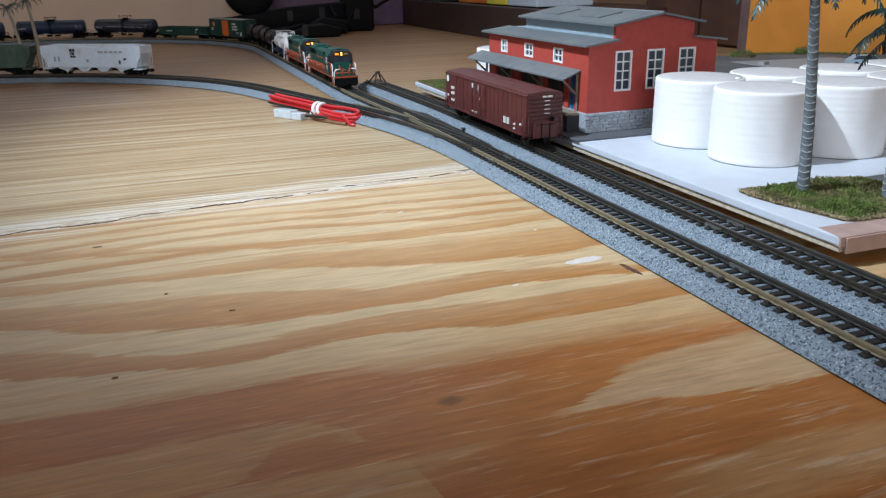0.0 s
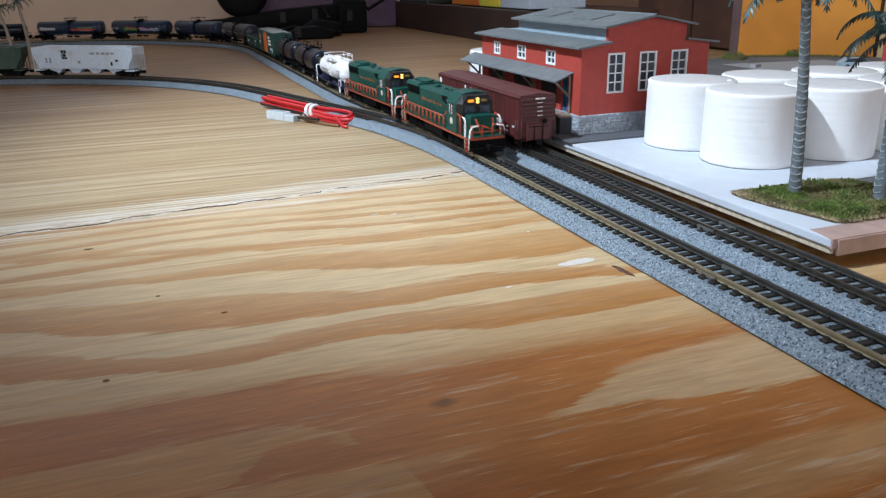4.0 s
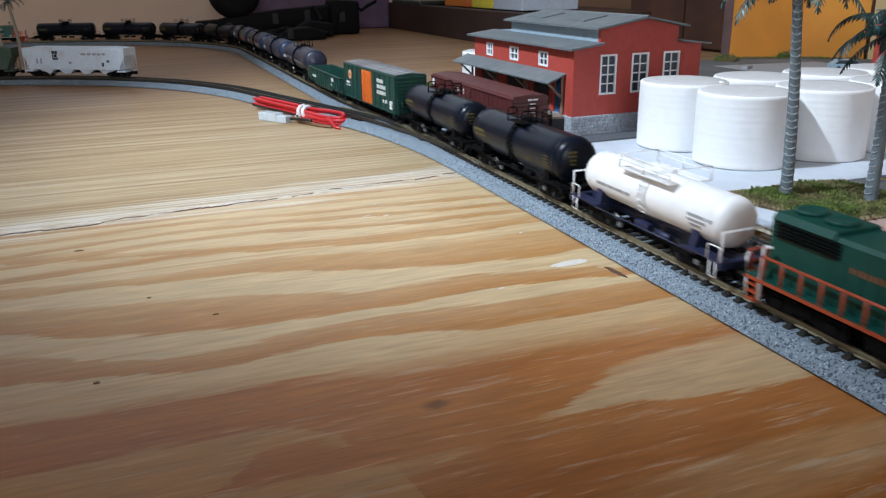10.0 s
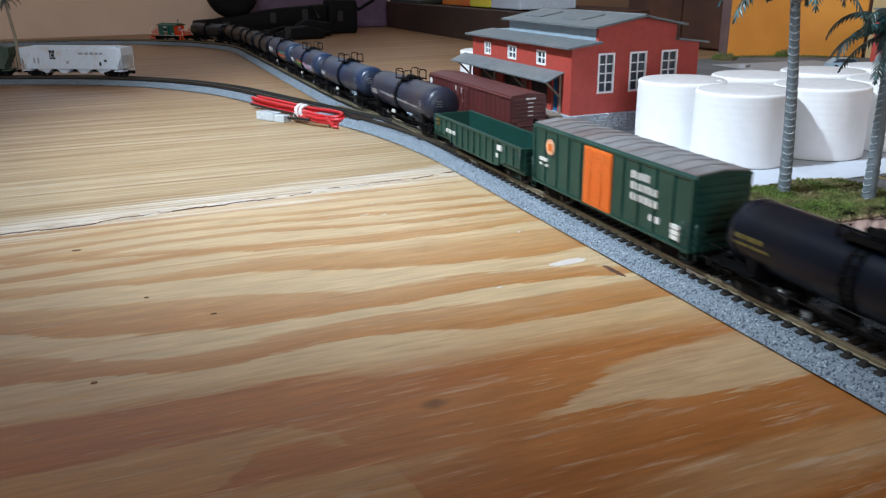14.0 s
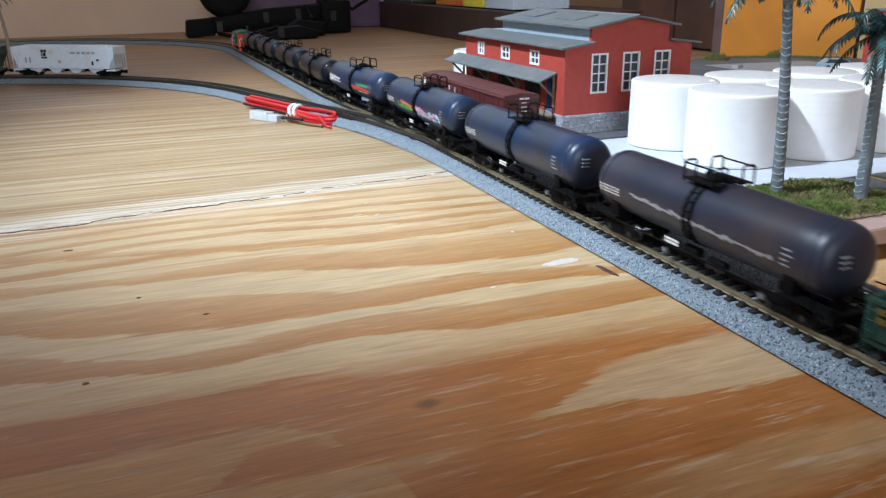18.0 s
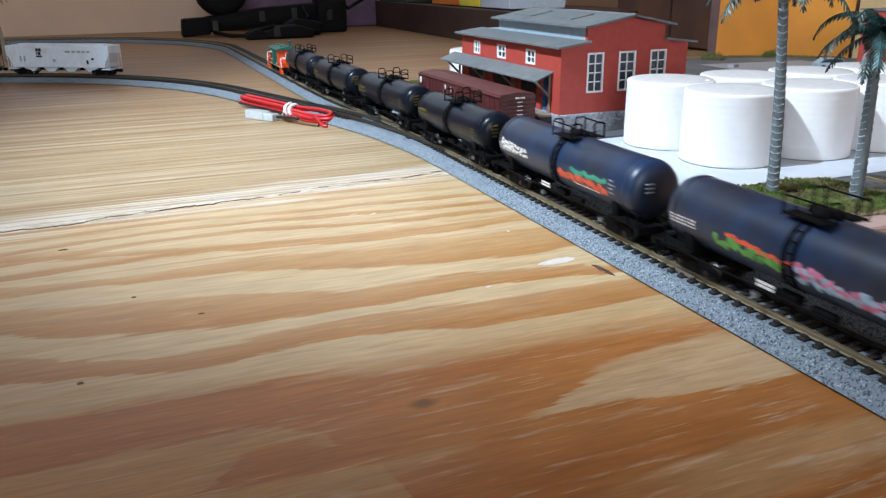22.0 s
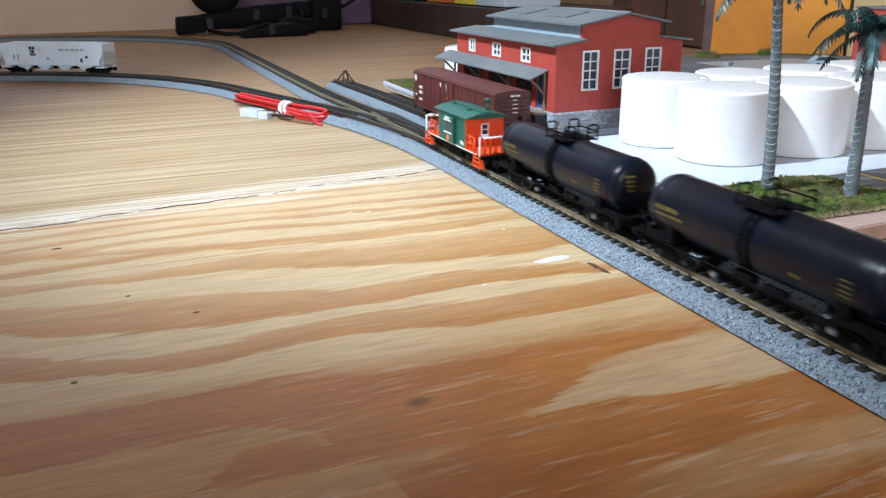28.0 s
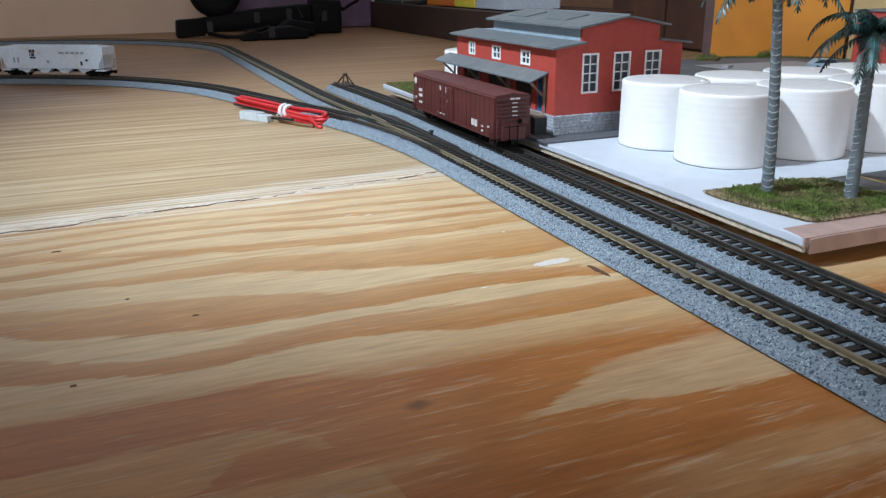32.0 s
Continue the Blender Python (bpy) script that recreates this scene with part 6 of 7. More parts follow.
def box_car(label, length, paint, door_paint, roof_paint, z0, z1, double):
    th = thing("boxcar", label, "boxcar", "boxcars")
    L, W = length / 2 - 4.6, 9.5
    bm = bmesh.new()
    prism(bm, [(-W, z0), (W, z0), (W, z1 - 1.0), (W - 0.6, z1), (0, z1 + 0.9), (-W + 0.6, z1), (-W, z1 - 1.0)], -L, L, "x")
    part("body", bm, paint, th)
    # roof sheets with seams
    n, seam = 14, 0.26 if double else 0.5
    for k in range(n):
        bm = bmesh.new()
        a, b = -L + 2 * L * k / n, -L + 2 * L * (k + 1) / n
        prism(bm, [(-W + 0.5, z1 + 0.02), (0, z1 + 0.95), (W - 0.5, z1 + 0.02), (W - 0.5, z1 + 0.25), (0, z1 + 1.15), (-W + 0.5, z1 + 0.25)], a + 0.12, b - 0.5, "x")
        prism(bm, [(-W + 0.5, z1 + 0.02), (0, z1 + 0.95), (W - 0.5, z1 + 0.02), (W - 0.5, z1 + seam), (0, z1 + seam + 0.9), (-W + 0.5, z1 + seam)], b - 0.5, b - 0.05, "x")
        part("roof_sheet", bm, roof_paint, th)
    # side ribs
    rib = 0.22 if double else 0.55
    dw = 16.5 if not double else 11.0
    door_x0 = (-9.75 if not double else -16.0)
    door_x1 = door_x0 + (dw if not double else 22.0)
    for s in (-1, 1):
        y = s * W
        ribs = 20 if double else 11
        for k in range(ribs + 1):
            x = -L + 0.8 + (2 * L - 1.6) * k / ribs
            if door_x0 - 0.5 < x < door_x1 + 0.5:
                continue
            bm = bmesh.new()
            box(bm, x - 0.55, x + 0.55, min(y, y + s * rib), max(y, y + s * rib), z0 + 0.8, z1 - 1.4, 0.12)
            part("side_rib", bm, paint, th)
        bm = bmesh.new()
        box(bm, -L, L, min(y, y + s * 0.6), max(y, y + s * 0.6), z0, z0 + 0.9, 0.1)
        part("side_sill", bm, paint, th)
        bm = bmesh.new()
        box(bm, -L, L, min(y, y + s * 0.5), max(y, y + s * 0.5), z1 - 1.3, z1 - 0.5, 0.1)
        part("top_chord", bm, paint, th)
        spans = [(door_x0, door_x1)] if not double else [(door_x0, door_x0 + 10.8), (door_x0 + 11.2, door_x1)]
        for a, b in spans:
            bm = bmesh.new()
            box(bm, a, b, min(y, y + s * 0.7), max(y, y + s * 0.7), z0 + 0.7, z1 - 1.6, 0.12)
            door = part("door", bm, door_paint, th)
            rows = 22 if not double else 3
            for k in range(rows):
                zz = z0 + 1.3 + (z1 - z0 - 3.4) * k / rows
                if not double:
                    bm = bmesh.new()
                    box(bm, a + 0.5, b - 0.5, min(y + s * 0.7, y + s * 0.95), max(y + s * 0.7, y + s * 0.95), zz, zz + 0.45)
                    part("door_rib", bm, door_paint, door)
                else:
                    for q in (0, 1):
                        bm = bmesh.new()
                        xa = a + 0.8 + q * (b - a) / 2
                        box(bm, xa, xa + (b - a) / 2 - 1.6, min(y + s * 0.7, y + s * 1.1), max(y + s * 0.7, y + s * 1.1), zz + 0.5, zz + (z1 - z0 - 3.4) / rows - 0.7)
                        part("door_panel", bm, door_paint, door)
            bm = bmesh.new()
            for q in (0.3, 0.7):
                x = a + (b - a) * q
                rod(bm, (x, y + s * 1.15, z0 + 1.0), (x, y + s * 1.15, z1 - 2.0), 0.16, 4)
            part("door_rod", bm, door_paint, th)
    for s in (-1, 1):
        x = s * L
        bm = bmesh.new()
        rows = 10
        for k in range(rows):
            z = z0 + 1.4 + (z1 - z0 - 3) * k / (rows - 1)
            prism(bm, [(-W + 0.8, z - 0.55), (-W + 0.8, z + 0.55), (W - 0.8, z + 0.55), (W - 0.8, z - 0.55)], min(x, x + s * 0.6), max(x, x + s * 0.6), "x")
        part("end_rib", bm, paint, th)
        bm = bmesh.new()
        ladder(bm, x + s * 0.9, -W + 2.2, z0 - 1.5, z0 + 9, 2.8, 6, 0.2, "y")
        ladder(bm, x + s * 0.9, W - 2.2, z0 - 1.5, z0 + 9, 2.8, 6, 0.2, "y")
        part("end_ladder", bm, paint, th)
        bm = bmesh.new()
        for y in (-W - 0.7, W + 0.7):
            ladder(bm, s * (L - 1.8), y, z0 - 2.6, z0 + 9, 2.6, 7, 0.2)
        part("side_ladder", bm, paint, th)
        bm = bmesh.new()
        box(bm, x - 1.2 if s > 0 else x, x if s > 0 else x + 1.2, -W, W, z0 - 1.2, z0, 0.2)
        part("end_sill", bm, UNDER, th)
        bm = bmesh.new()
        box(bm, min(x + s * 0.6, x + s * 1.6), max(x + s * 0.6, x + s * 1.6), -5, 5, z0 + 5.6, z0 + 6.0)
        rod(bm, (x + s * 1.4, 3.2, z0 + 8.2), (x + s * 1.7, 3.2, z0 + 8.2), 1.2, 12)
        part("brake_wheel", bm, UNDER, th)
        if double:
            for y0, y1 in ((-6.4, -2.6), (-1.9, 1.9), (2.6, 6.4)):
                bm = bmesh.new()
                box(bm, min(x + s * 0.6, x + s * 1.5), max(x + s * 0.6, x + s * 1.5), y0, y1, z0 - 0.8, z0 + 6.6, 0.3)
                part("end_guard", bm, paint, th)
    bm = bmesh.new()
    box(bm, -L + 2, L - 2, -2.4, 2.4, 10.6, z0, 0.2)
    box(bm, -16, 16, -6.5, 6.5, 10.0, 12.0, 0.4)
    part("underframe", bm, UNDER, th)
    running_gear(th, length, 21 if double else 17)
    return th, L, W


def gondola(length):
    th = thing("gondola_car", "open green gondola car with ribbed sides, empty", "gondola car")
    L, W, z0, z1 = length / 2 - 5, 9.5, 12.0, 22.8
    for s in (-1, 1):
        y = s * W
        bm = bmesh.new()
        prism(bm, [(-L, z0 + 2.2), (-L + 17, z0 + 2.0), (-L + 25, z0 - 0.8), (L - 25, z0 - 0.8), (L - 17, z0 + 2.0), (L, z0 + 2.2), (L, z1), (-L, z1)], min(y, y - s * 0.9), max(y, y - s * 0.9), "y")
        part("side_wall", bm, CAR_GREEN, th)
        for k in range(15):
            x = -L + 1.0 + (2 * L - 2) * k / 14
            bm = bmesh.new()
            low = z0 + 2.3 if abs(x) > L - 20 else z0
            box(bm, x - 0.5, x + 0.5, min(y, y + s * 0.6), max(y, y + s * 0.6), low, z1 - 0.7, 0.1)
            part("side_rib", bm, CAR_GREEN, th)
        bm = bmesh.new()
        box(bm, -L - 0.3, L + 0.3, y - 0.8, y + 0.8, z1 - 0.7, z1 + 0.2, 0.15)
        part("top_rail", bm, CAR_GREEN, th)
        bm = bmesh.new()
        box(bm, s * L - 0.5, s * L + 0.5, -W + 0.9, W - 0.9, z0, z1, 0.1)
        for k in range(4):
            box(bm, s * L + (0.5 if s > 0 else -1.0), s * L + (1.0 if s > 0 else -0.5), -W + 1.5, W - 1.5, z0 + 1.5 + k * 2.5, z0 + 2.6 + k * 2.5)
        part("end_wall", bm, CAR_GREEN, th)
        bm = bmesh.new()
        for yy in (-W - 0.7, W + 0.7):
            ladder(bm, s * (L - 1.6), yy, z0 - 2, z1 - 1, 2.4, 5, 0.2)
        part("side_ladder", bm, CAR_GREEN, th)
    bm = bmesh.new()
    box(bm, -L, L, -W + 0.9, W - 0.9, z0 + 0.2, z0 + 1.2)
    part("floor", bm, CAR_GREEN, th)
    bm = bmesh.new()
    box(bm, -L + 2, L - 2, -2.4, 2.4, 10.6, z0, 0.2)
    part("underframe", bm, UNDER, th)
    bm = bmesh.new()
    bars(bm, -L + 3, 20.2, (2.2, 1.4), 1.3, -W - 0.05, thick=0.75)
    bars(bm, -L + 3, 18.2, (2.6, 1.6), 1.2, -W - 0.05, thick=0.75)
    part("lettering", bm, LETTER_Y, th, "yellow lettering")
    bm = bmesh.new()
    bars(bm, -L + 16, 16.5, (1.2, 2.4, 2.4), 1.6, -W - 0.05, 2.4, 0.75)
    bars(bm, L - 22, 18.6, (4.0,), 2.2, -W - 0.05, thick=0.75)
    bars(bm, L - 23, 15.4, (2.0,), 1.6, -W - 0.05, thick=0.75)
    part("lettering", bm, LETTER_W, th, "small white lettering")
    running_gear(th, length, 17)
    return th


def hopper_car(label, paint, mark):
    th = thing("covered_hopper", label, "hopper car", "covered hoppers on the branch")
    length, W, z0, z1 = 112.0, 9.6, 14.0, 33.0
    L = length / 2 - 5
    bm = bmesh.new()
    prism(bm, [(-W, z0), (W, z0), (W, z1 - 1.6), (W - 2.4, z1), (-W + 2.4, z1), (-W, z1 - 1.6)], -L + 5, L - 5, "x")
    part("body", bm, paint, th)
    for s in (-1, 1):
        bm = bmesh.new()
        a, b = s * (L - 5), s * L
        prism(bm, [(a, z0 + 3), (a, z1 - 0.5), (b, z1 - 0.5), (b, z1 - 7)], -W + 0.4, W - 0.4, "y")
        part("end_slope", bm, paint, th)
        bm = bmesh.new()
        for y in (-W + 0.4, W - 0.4):
            for x in (s * (L - 0.6), s * (L - 3.6), s * (L - 7)):
                rod(bm, (x, y, 12.5), (x, y, z1 - 1), 0.35, 5)
            ladder(bm, s * (L - 2.1), y, 12.5, z1 - 2, 3, 9, 0.22)
        box(bm, min(s * (L - 9), s * L), max(s * (L - 9), s * L), -W, W, 12.0, 13.0, 0.2)
        part("end_frame", bm, paint, th)
    bm = bmesh.new()
    for k in range(9):
        x = -L + 12 + (2 * L - 24) * k / 8
        for y in (-W, W):
            box(bm, x - 0.35, x + 0.35, y - 0.3, y + 0.3, z0, z1 - 1.8)
    part("side_post", bm, paint, th)
    for k in range(4):
        bm = bmesh.new()
        x = -30 + k * 20
        prism(bm, [(x - 8, z0), (x + 8, z0), (x + 3, 10), (x - 3, 10)], -6.5, 6.5, "y")
        part("discharge_bay", bm, paint if mark else UNDER, th)
    bm = bmesh.new()
    box(bm, -L + 8, L - 8, -3.2, 3.2, z1, z1 + 0.7, 0.2)
    part("roof_walk", bm, paint, th)
    bm = bmesh.new()
    box(bm, -L, L, -2.2, 2.2, 10.8, 13, 0.2)
    part("centre_sill", bm, UNDER, th)
    if mark:
        bm = bmesh.new()
        bars(bm, -L + 31, 27.6, (2.6, 2.2), 2.6, -W - 0.3, 0.6, 0.2)
        bars(bm, -L + 31, 24.6, (0.9, 2.8), 2.6, -W - 0.3, 0.8, 0.2)
        bars(bm, -L + 31, 22.6, (2.8, 2.4), 1.5, -W - 0.3, 0.4, 0.2)
        bars(bm, L - 22, 17.0, (1.8,), 3.4, -W - 0.3, thick=0.2)
        bars(bm, L - 17, 20.5, (2.4,), 1.8, -W - 0.3, thick=0.2)
        part("emblem", bm, LETTER_K, th, "dark square emblem bars")
        bm = bmesh.new()
        bars(bm, 9, 26.6, (5.0, 3.6, 3.6, 3.0, 3.0), 1.8, -W - 0.3, 1.5, 0.2)
        bars(bm, -L + 14, 19, (1.6,), 4.5, -W - 0.3, thick=0.2)
        bars(bm, -L + 18, 19, (1.6,), 4.5, -W - 0.3, thick=0.2)
        bars(bm, -4, 18.8, (2.4,), 2.4, -W - 0.3, thick=0.2)
        part("lettering", bm, material("grey_blue_lettering", (0.36, 0.40, 0.46), 0.6), th, "faint grey lettering")
    running_gear(th, length, 17)
    return th


EMBLEM = material("cream_emblem", (0.60, 0.52, 0.46), 0.6, spread=0.2, grain=900)


def locomotive(label):
    th = thing("diesel_locomotive", label, "locomotive", "leading locomotives")
    # walkway deck and sill
    bm = bmesh.new()
    box(bm, -50, 50, -9.3, 9.3, 14.0, 15.4, 0.2)
    part("walkway", bm, LOCO_GREEN, th)
    for y in (-9.5, 9.5):
        bm = bmesh.new()
        box(bm, -49.5, 49.5, min(y, y * 0.975), max(y, y * 0.975), 14.1, 15.0)
        part("sill_stripe", bm, LOCO_ORANGE, th, "orange sill stripe")
    # long hood
    bm = bmesh.new()
    prism(bm, [(-7.0, 15.2), (7.0, 15.2), (7.0, 30.4), (6.2, 31.4), (-6.2, 31.4), (-7.0, 30.4)], -45, 22.5, "x")
    part("long_hood", bm, LOCO_GREEN, th)
    bm = bmesh.new()
    prism(bm, [(-7.0, 29.4), (7.0, 29.4), (7.6, 30.8), (6.4, 32.4), (-6.4, 32.4), (-7.6, 30.8)], -44.6, -26, "x")
    part("radiator_top", bm, LOCO_GREEN, th)
    for x in (-40, -31):
        bm = bmesh.new()
        lathe(bm, [(3.9, 32.2), (3.9, 33.2), (3.4, 33.5), (2.8, 33.2), (0.4, 33.1)], (x, 0, 0), seg=20)
        part("roof_fan", bm, LOCO_GREEN, th)
    for s in (-1, 1):
        bm = bmesh.new()
        for k in range(5):
            box(bm, -43.2, -24.0, min(s * 7.0, s * 7.62), max(s * 7.0, s * 7.62), 26.6 + k * 0.85, 27.0 + k * 0.85)
        part("radiator_grille", bm, UNDER, th, "dark radiator grille")
        for k in range(8):
            bm = bmesh.new()
            box(bm, -26 + k * 4.6, -22 + k * 4.6, min(s * 7.0, s * 7.16), max(s * 7.0, s * 7.16), 16.4, 26.5, 0.05)
            part("hood_door", bm, LOCO_GREEN, th)
        bm = bmesh.new()
        bars(bm, -20.5, 24.6, [(0.6, 0.4, 0.7, 0.5, 0.6)[k % 5] for k in range(22)], 1.4, s * 7.16, 0.85, 0.08)
        part("lettering", bm, LETTER_O, th, "orange lettering line")
    bm = bmesh.new()
    lathe(bm, [(1.5, 31.2), (1.5, 32.8), (1.1, 33.0), (0.3, 32.9)], (-14, 0, 0), seg=12)
    lathe(bm, [(1.2, 31.2), (1.2, 32.2), (0.3, 32.3)], (-2, 0, 0), seg=12)
    box(bm, 4, 7, -1.6, 1.6, 31.2, 32.4, 0.2)
    part("exhaust_pipe", bm, LOCO_GREEN, th)
    bm = bmesh.new()
    prism(bm, [(-8.2, 26), (8.2, 26), (8.2, 31), (7.0, 32.6), (-7.0, 32.6), (-8.2, 31)], 12.0, 22.5, "x")
    part("blower_housing", bm, LOCO_GREEN, th)
    for s in (-1, 1):
        bm = bmesh.new()
        prism(bm, [(13.0, 30.9), (22.3, 30.9), (18.6, 27.2), (13.0, 28.8)], min(s * 8.2, s * 8.4), max(s * 8.2, s * 8.4), "y")
        part("intake_grille", bm, UNDER, th, "black intake grille")
    # cab: chamfered towards the front
    bm = bmesh.new()
    prism(bm, [(-9.6, 15.2), (9.6, 15.2), (9.6, 29.6), (6.0, 34.0), (0, 34.6), (-6.0, 34.0), (-9.6, 29.6)], 22.5, 34.5, "x")
    part("cab", bm, LOCO_GREEN, th)
    bm = bmesh.new()
    rear = [(-9.6, 15.2), (9.6, 15.2), (9.6, 29.6), (6.0, 34.0), (-6.0, 34.0), (-9.6, 29.6)]
    front = [(-7.6, 15.2), (7.6, 15.2), (7.6, 29.4), (5.2, 33.4), (-5.2, 33.4), (-7.6, 29.4)]
    a, b = [bm.verts.new(V(34.5, y, z)) for y, z in rear], [bm.verts.new(V(38.4, y, z)) for y, z in front]
    for k in range(6):
        bm.faces.new((a[k], a[(k + 1) % 6], b[(k + 1) % 6], b[k]))
    bm.faces.new(a)
    bm.faces.new(b)
    part("cab_nose", bm, BLACK_PLASTIC, th, "black chamfered cab corner")
    bm = bmesh.new()
    prism(bm, [(-9.9, 29.4), (-6.2, 34.2), (0, 34.9), (6.2, 34.2), (9.9, 29.4), (9.7, 29.2), (6.0, 33.8), (0, 34.5), (-6.0, 33.8), (-9.7, 29.2)], 22.0, 34.8, "x")
    part("cab_roof", bm, LOCO_GREEN, th)
    for s in (-1, 1):
        for x0 in (26.6, 29.4):
            bm = bmesh.new()
            box(bm, x0, x0 + 2.2, min(s * 9.5, s * 9.7), max(s * 9.5, s * 9.7), 24.0, 28.4, 0.1)
            w = part("cab_window", bm, PANE, th, "dark cab side window")
            bm = bmesh.new()
            box(bm, x0 - 0.25, x0, min(s * 9.5, s * 9.8), max(s * 9.5, s * 9.8), 23.8, 28.6)
            part("window_frame", bm, FRAME_W, w)
        bm = bmesh.new()
        rod(bm, (28.5, s * 9.6, 20.6), (28.5, s * 9.72, 20.6), 1.55, 20)
        part("cab_emblem", bm, EMBLEM, th, "round cream emblem")
    # number boards, headlights and windscreens
    for y0, y1 in ((-5.0, -1.5), (1.5, 5.0)):
        bm = bmesh.new()
        box(bm, 38.4, 38.8, y0 + (0 if y0 < 0 else 0.4), y1 - (0.4 if y0 < 0 else 0), 30.3, 31.6, 0.2)
        # the right board's dim amber glow is put into its plain colour
        part("number_board", bm, LAMP_YELLOW if y0 < 0 else material("dim_number_board", (0.25, 0.16, 0.04), 0.5), th, "lit yellow number board" if y0 < 0 else "dim amber number board")
        bm = bmesh.new()
        box(bm, 38.4, 38.6, y0 - 1.6 if y0 < 0 else y0, y1 if y0 < 0 else y1 + 1.6, 25.0, 28.8, 0.2)
        part("windscreen", bm, PANE, th, "dark windscreen")
    for z in (30.3, 31.7):
        bm = bmesh.new()
        lathe(bm, [(0.75, 38.3), (0.75, 38.9), (0.4, 39.0)], (0, 0, z), "x", 12)
        part("headlight", bm, LAMP_WARM, th, "lit warm headlight")
    # short hood and front platform
    bm = bmesh.new()
    prism(bm, [(-6.6, 15.2), (6.6, 15.2), (6.6, 24.0), (5.8, 24.8), (-5.8, 24.8), (-6.6, 24.0)], 38.0, 45.4, "x")
    part("short_hood", bm, LOCO_GREEN, th)
    for s in (-1, 1):
        bm = bmesh.new()
        box(bm, min(s * 48.6, s * 50.2), max(s * 48.6, s * 50.2), -9.2, 9.2, 9.0, 14.6, 0.3)
        part("pilot", bm, UNDER, th)
        bm = bmesh.new()
        prism(bm, [(-7.5, 8.0), (7.5, 8.0), (8.5, 10.5), (-8.5, 10.5)], min(s * 50, s * 51.4), max(s * 50, s * 51.4), "x")
        part("snow_plough", bm, UNDER, th)
        for y in (-8.6, 8.6):
            bm = bmesh.new()
            for k in range(3):
                box(bm, min(s * 45.4, s * 48.8), max(s * 45.4, s * 48.8), y - 0.9, y + 0.9, 8.6 + k * 2.0, 9.1 + k * 2.0)
            box(bm, min(s * 45.2, s * 45.6), max(s * 45.2, s * 45.6), y - 0.9, y + 0.9, 8.6, 14)
            part("step", bm, LOCO_ORANGE, th, "orange corner step")
            # white grab rails at the corners
            for path in ([(s * 49.0, y * 1.06, 9.4), (s * 49.4, y * 1.06, 14), (s * 50.2, y * 1.03, 19.0), (s * 50.4, y * 0.92, 20.6), (s * 50.3, y * 0.55, 21.0)], [(s * 44.6, y * 1.06, 9.4), (s * 44.6, y * 1.06, 16), (s * 44.6, y * 1.06, 23.0), (s * 43.6, y * 1.06, 23.8), (s * 42.0, y * 1.06, 24.2)]):
                bm = bmesh.new()
                sweep(bm, path, 0.40, 6)
                part("grab_rail", bm, FRAME_W, th, "white corner grab rail")
        for y in (-7.6, -2.6, 2.6, 7.6):
            bm = bmesh.new()
            rod(bm, (s * 50.0, y, 15), (s * 50.0, y, 21), 0.35, 5)
            part("railing_post", bm, LOCO_ORANGE, th)
        for p, q in (((s * 50.0, -8.8, 21), (s * 50.0, -2.6, 21)), ((s * 50.0, 2.6, 21), (s * 50.0, 8.8, 21)), ((s * 50.0, -2.6, 21), (s * 50.0, 2.6, 18.6)), ((s * 50.0, -7.6, 18), (s * 50.0, 7.6, 18)), ((s * 46.5, -4.4, 23.6), (s * 50.0, -2.6, 16)), ((s * 46.5, 4.4, 23.6), (s * 50.0, 2.6, 16))):
            bm = bmesh.new()
            rod(bm, p, q, 0.36, 5)
            part("end_railing", bm, LOCO_ORANGE, th, "orange end railing")
        bm = bmesh.new()
        box(bm, min(s * 49.4, s * 50.2), max(s * 49.4, s * 50.2), -8.8, 8.8, 14.2, 15.4)
        part("end_beam", bm, LOCO_ORANGE, th, "orange end beam")
    # side handrails
    for y in (-9.2, 9.2):
        bm = bmesh.new()
        rod(bm, (-44.5, y, 21.0), (17.0, y, 21.0), 0.42, 6)
        rod(bm, (17.0, y, 21.0), (22.0, y, 24.0), 0.42, 6)
        part("handrail", bm, LOCO_ORANGE, th, "orange handrail")
        bm = bmesh.new()
        rod(bm, (34.6, y, 24.8), (42.4, y, 24.2), 0.36, 6)
        rod(bm, (38.8, y, 15.2), (38.8, y, 24.4), 0.4, 6)
        part("front_handrail", bm, LOCO_ORANGE, th, "orange handrail")
        for k in range(11):
            x = -44 + k * 6.1
            bm = bmesh.new()
            rod(bm, (x, y, 15.0), (x, y, 21.0), 0.42, 5)
            part("stanchion", bm, LOCO_ORANGE, th)
    # fuel tank and undergear
    bm = bmesh.new()
    prism(bm, [(-7.4, 9.0), (7.4, 9.0), (8.6, 10.4), (8.6, 13.8), (-8.6, 13.8), (-8.6, 10.4)], -13, 13, "x")
    part("fuel_tank", bm, UNDER, th)
    bm = bmesh.new()
    box(bm, -48, 48, -6, 6, 12.0, 14.0)
    part("underframe", bm, UNDER, th)
    # the body reaches a little further forward than back
    for ob in th.children_recursive:
        ob.data.transform(Matrix.Translation((0.0008, 0, 0)))
    for s in (-1, 1):
        tr = piece("truck", LOCO_TRUCK, th, pose(s * 31 * MM, 0, 0))
        for q in (-8.4, 8.4):
            piece("wheelset", WHEELSET, tr, pose(q * MM, 0, 9.6 * MM))
        piece("coupler", COUPLER, th, pose(s * 47 * MM, 0, 0, 0, 0, 0 if s > 0 else 180))
    return th


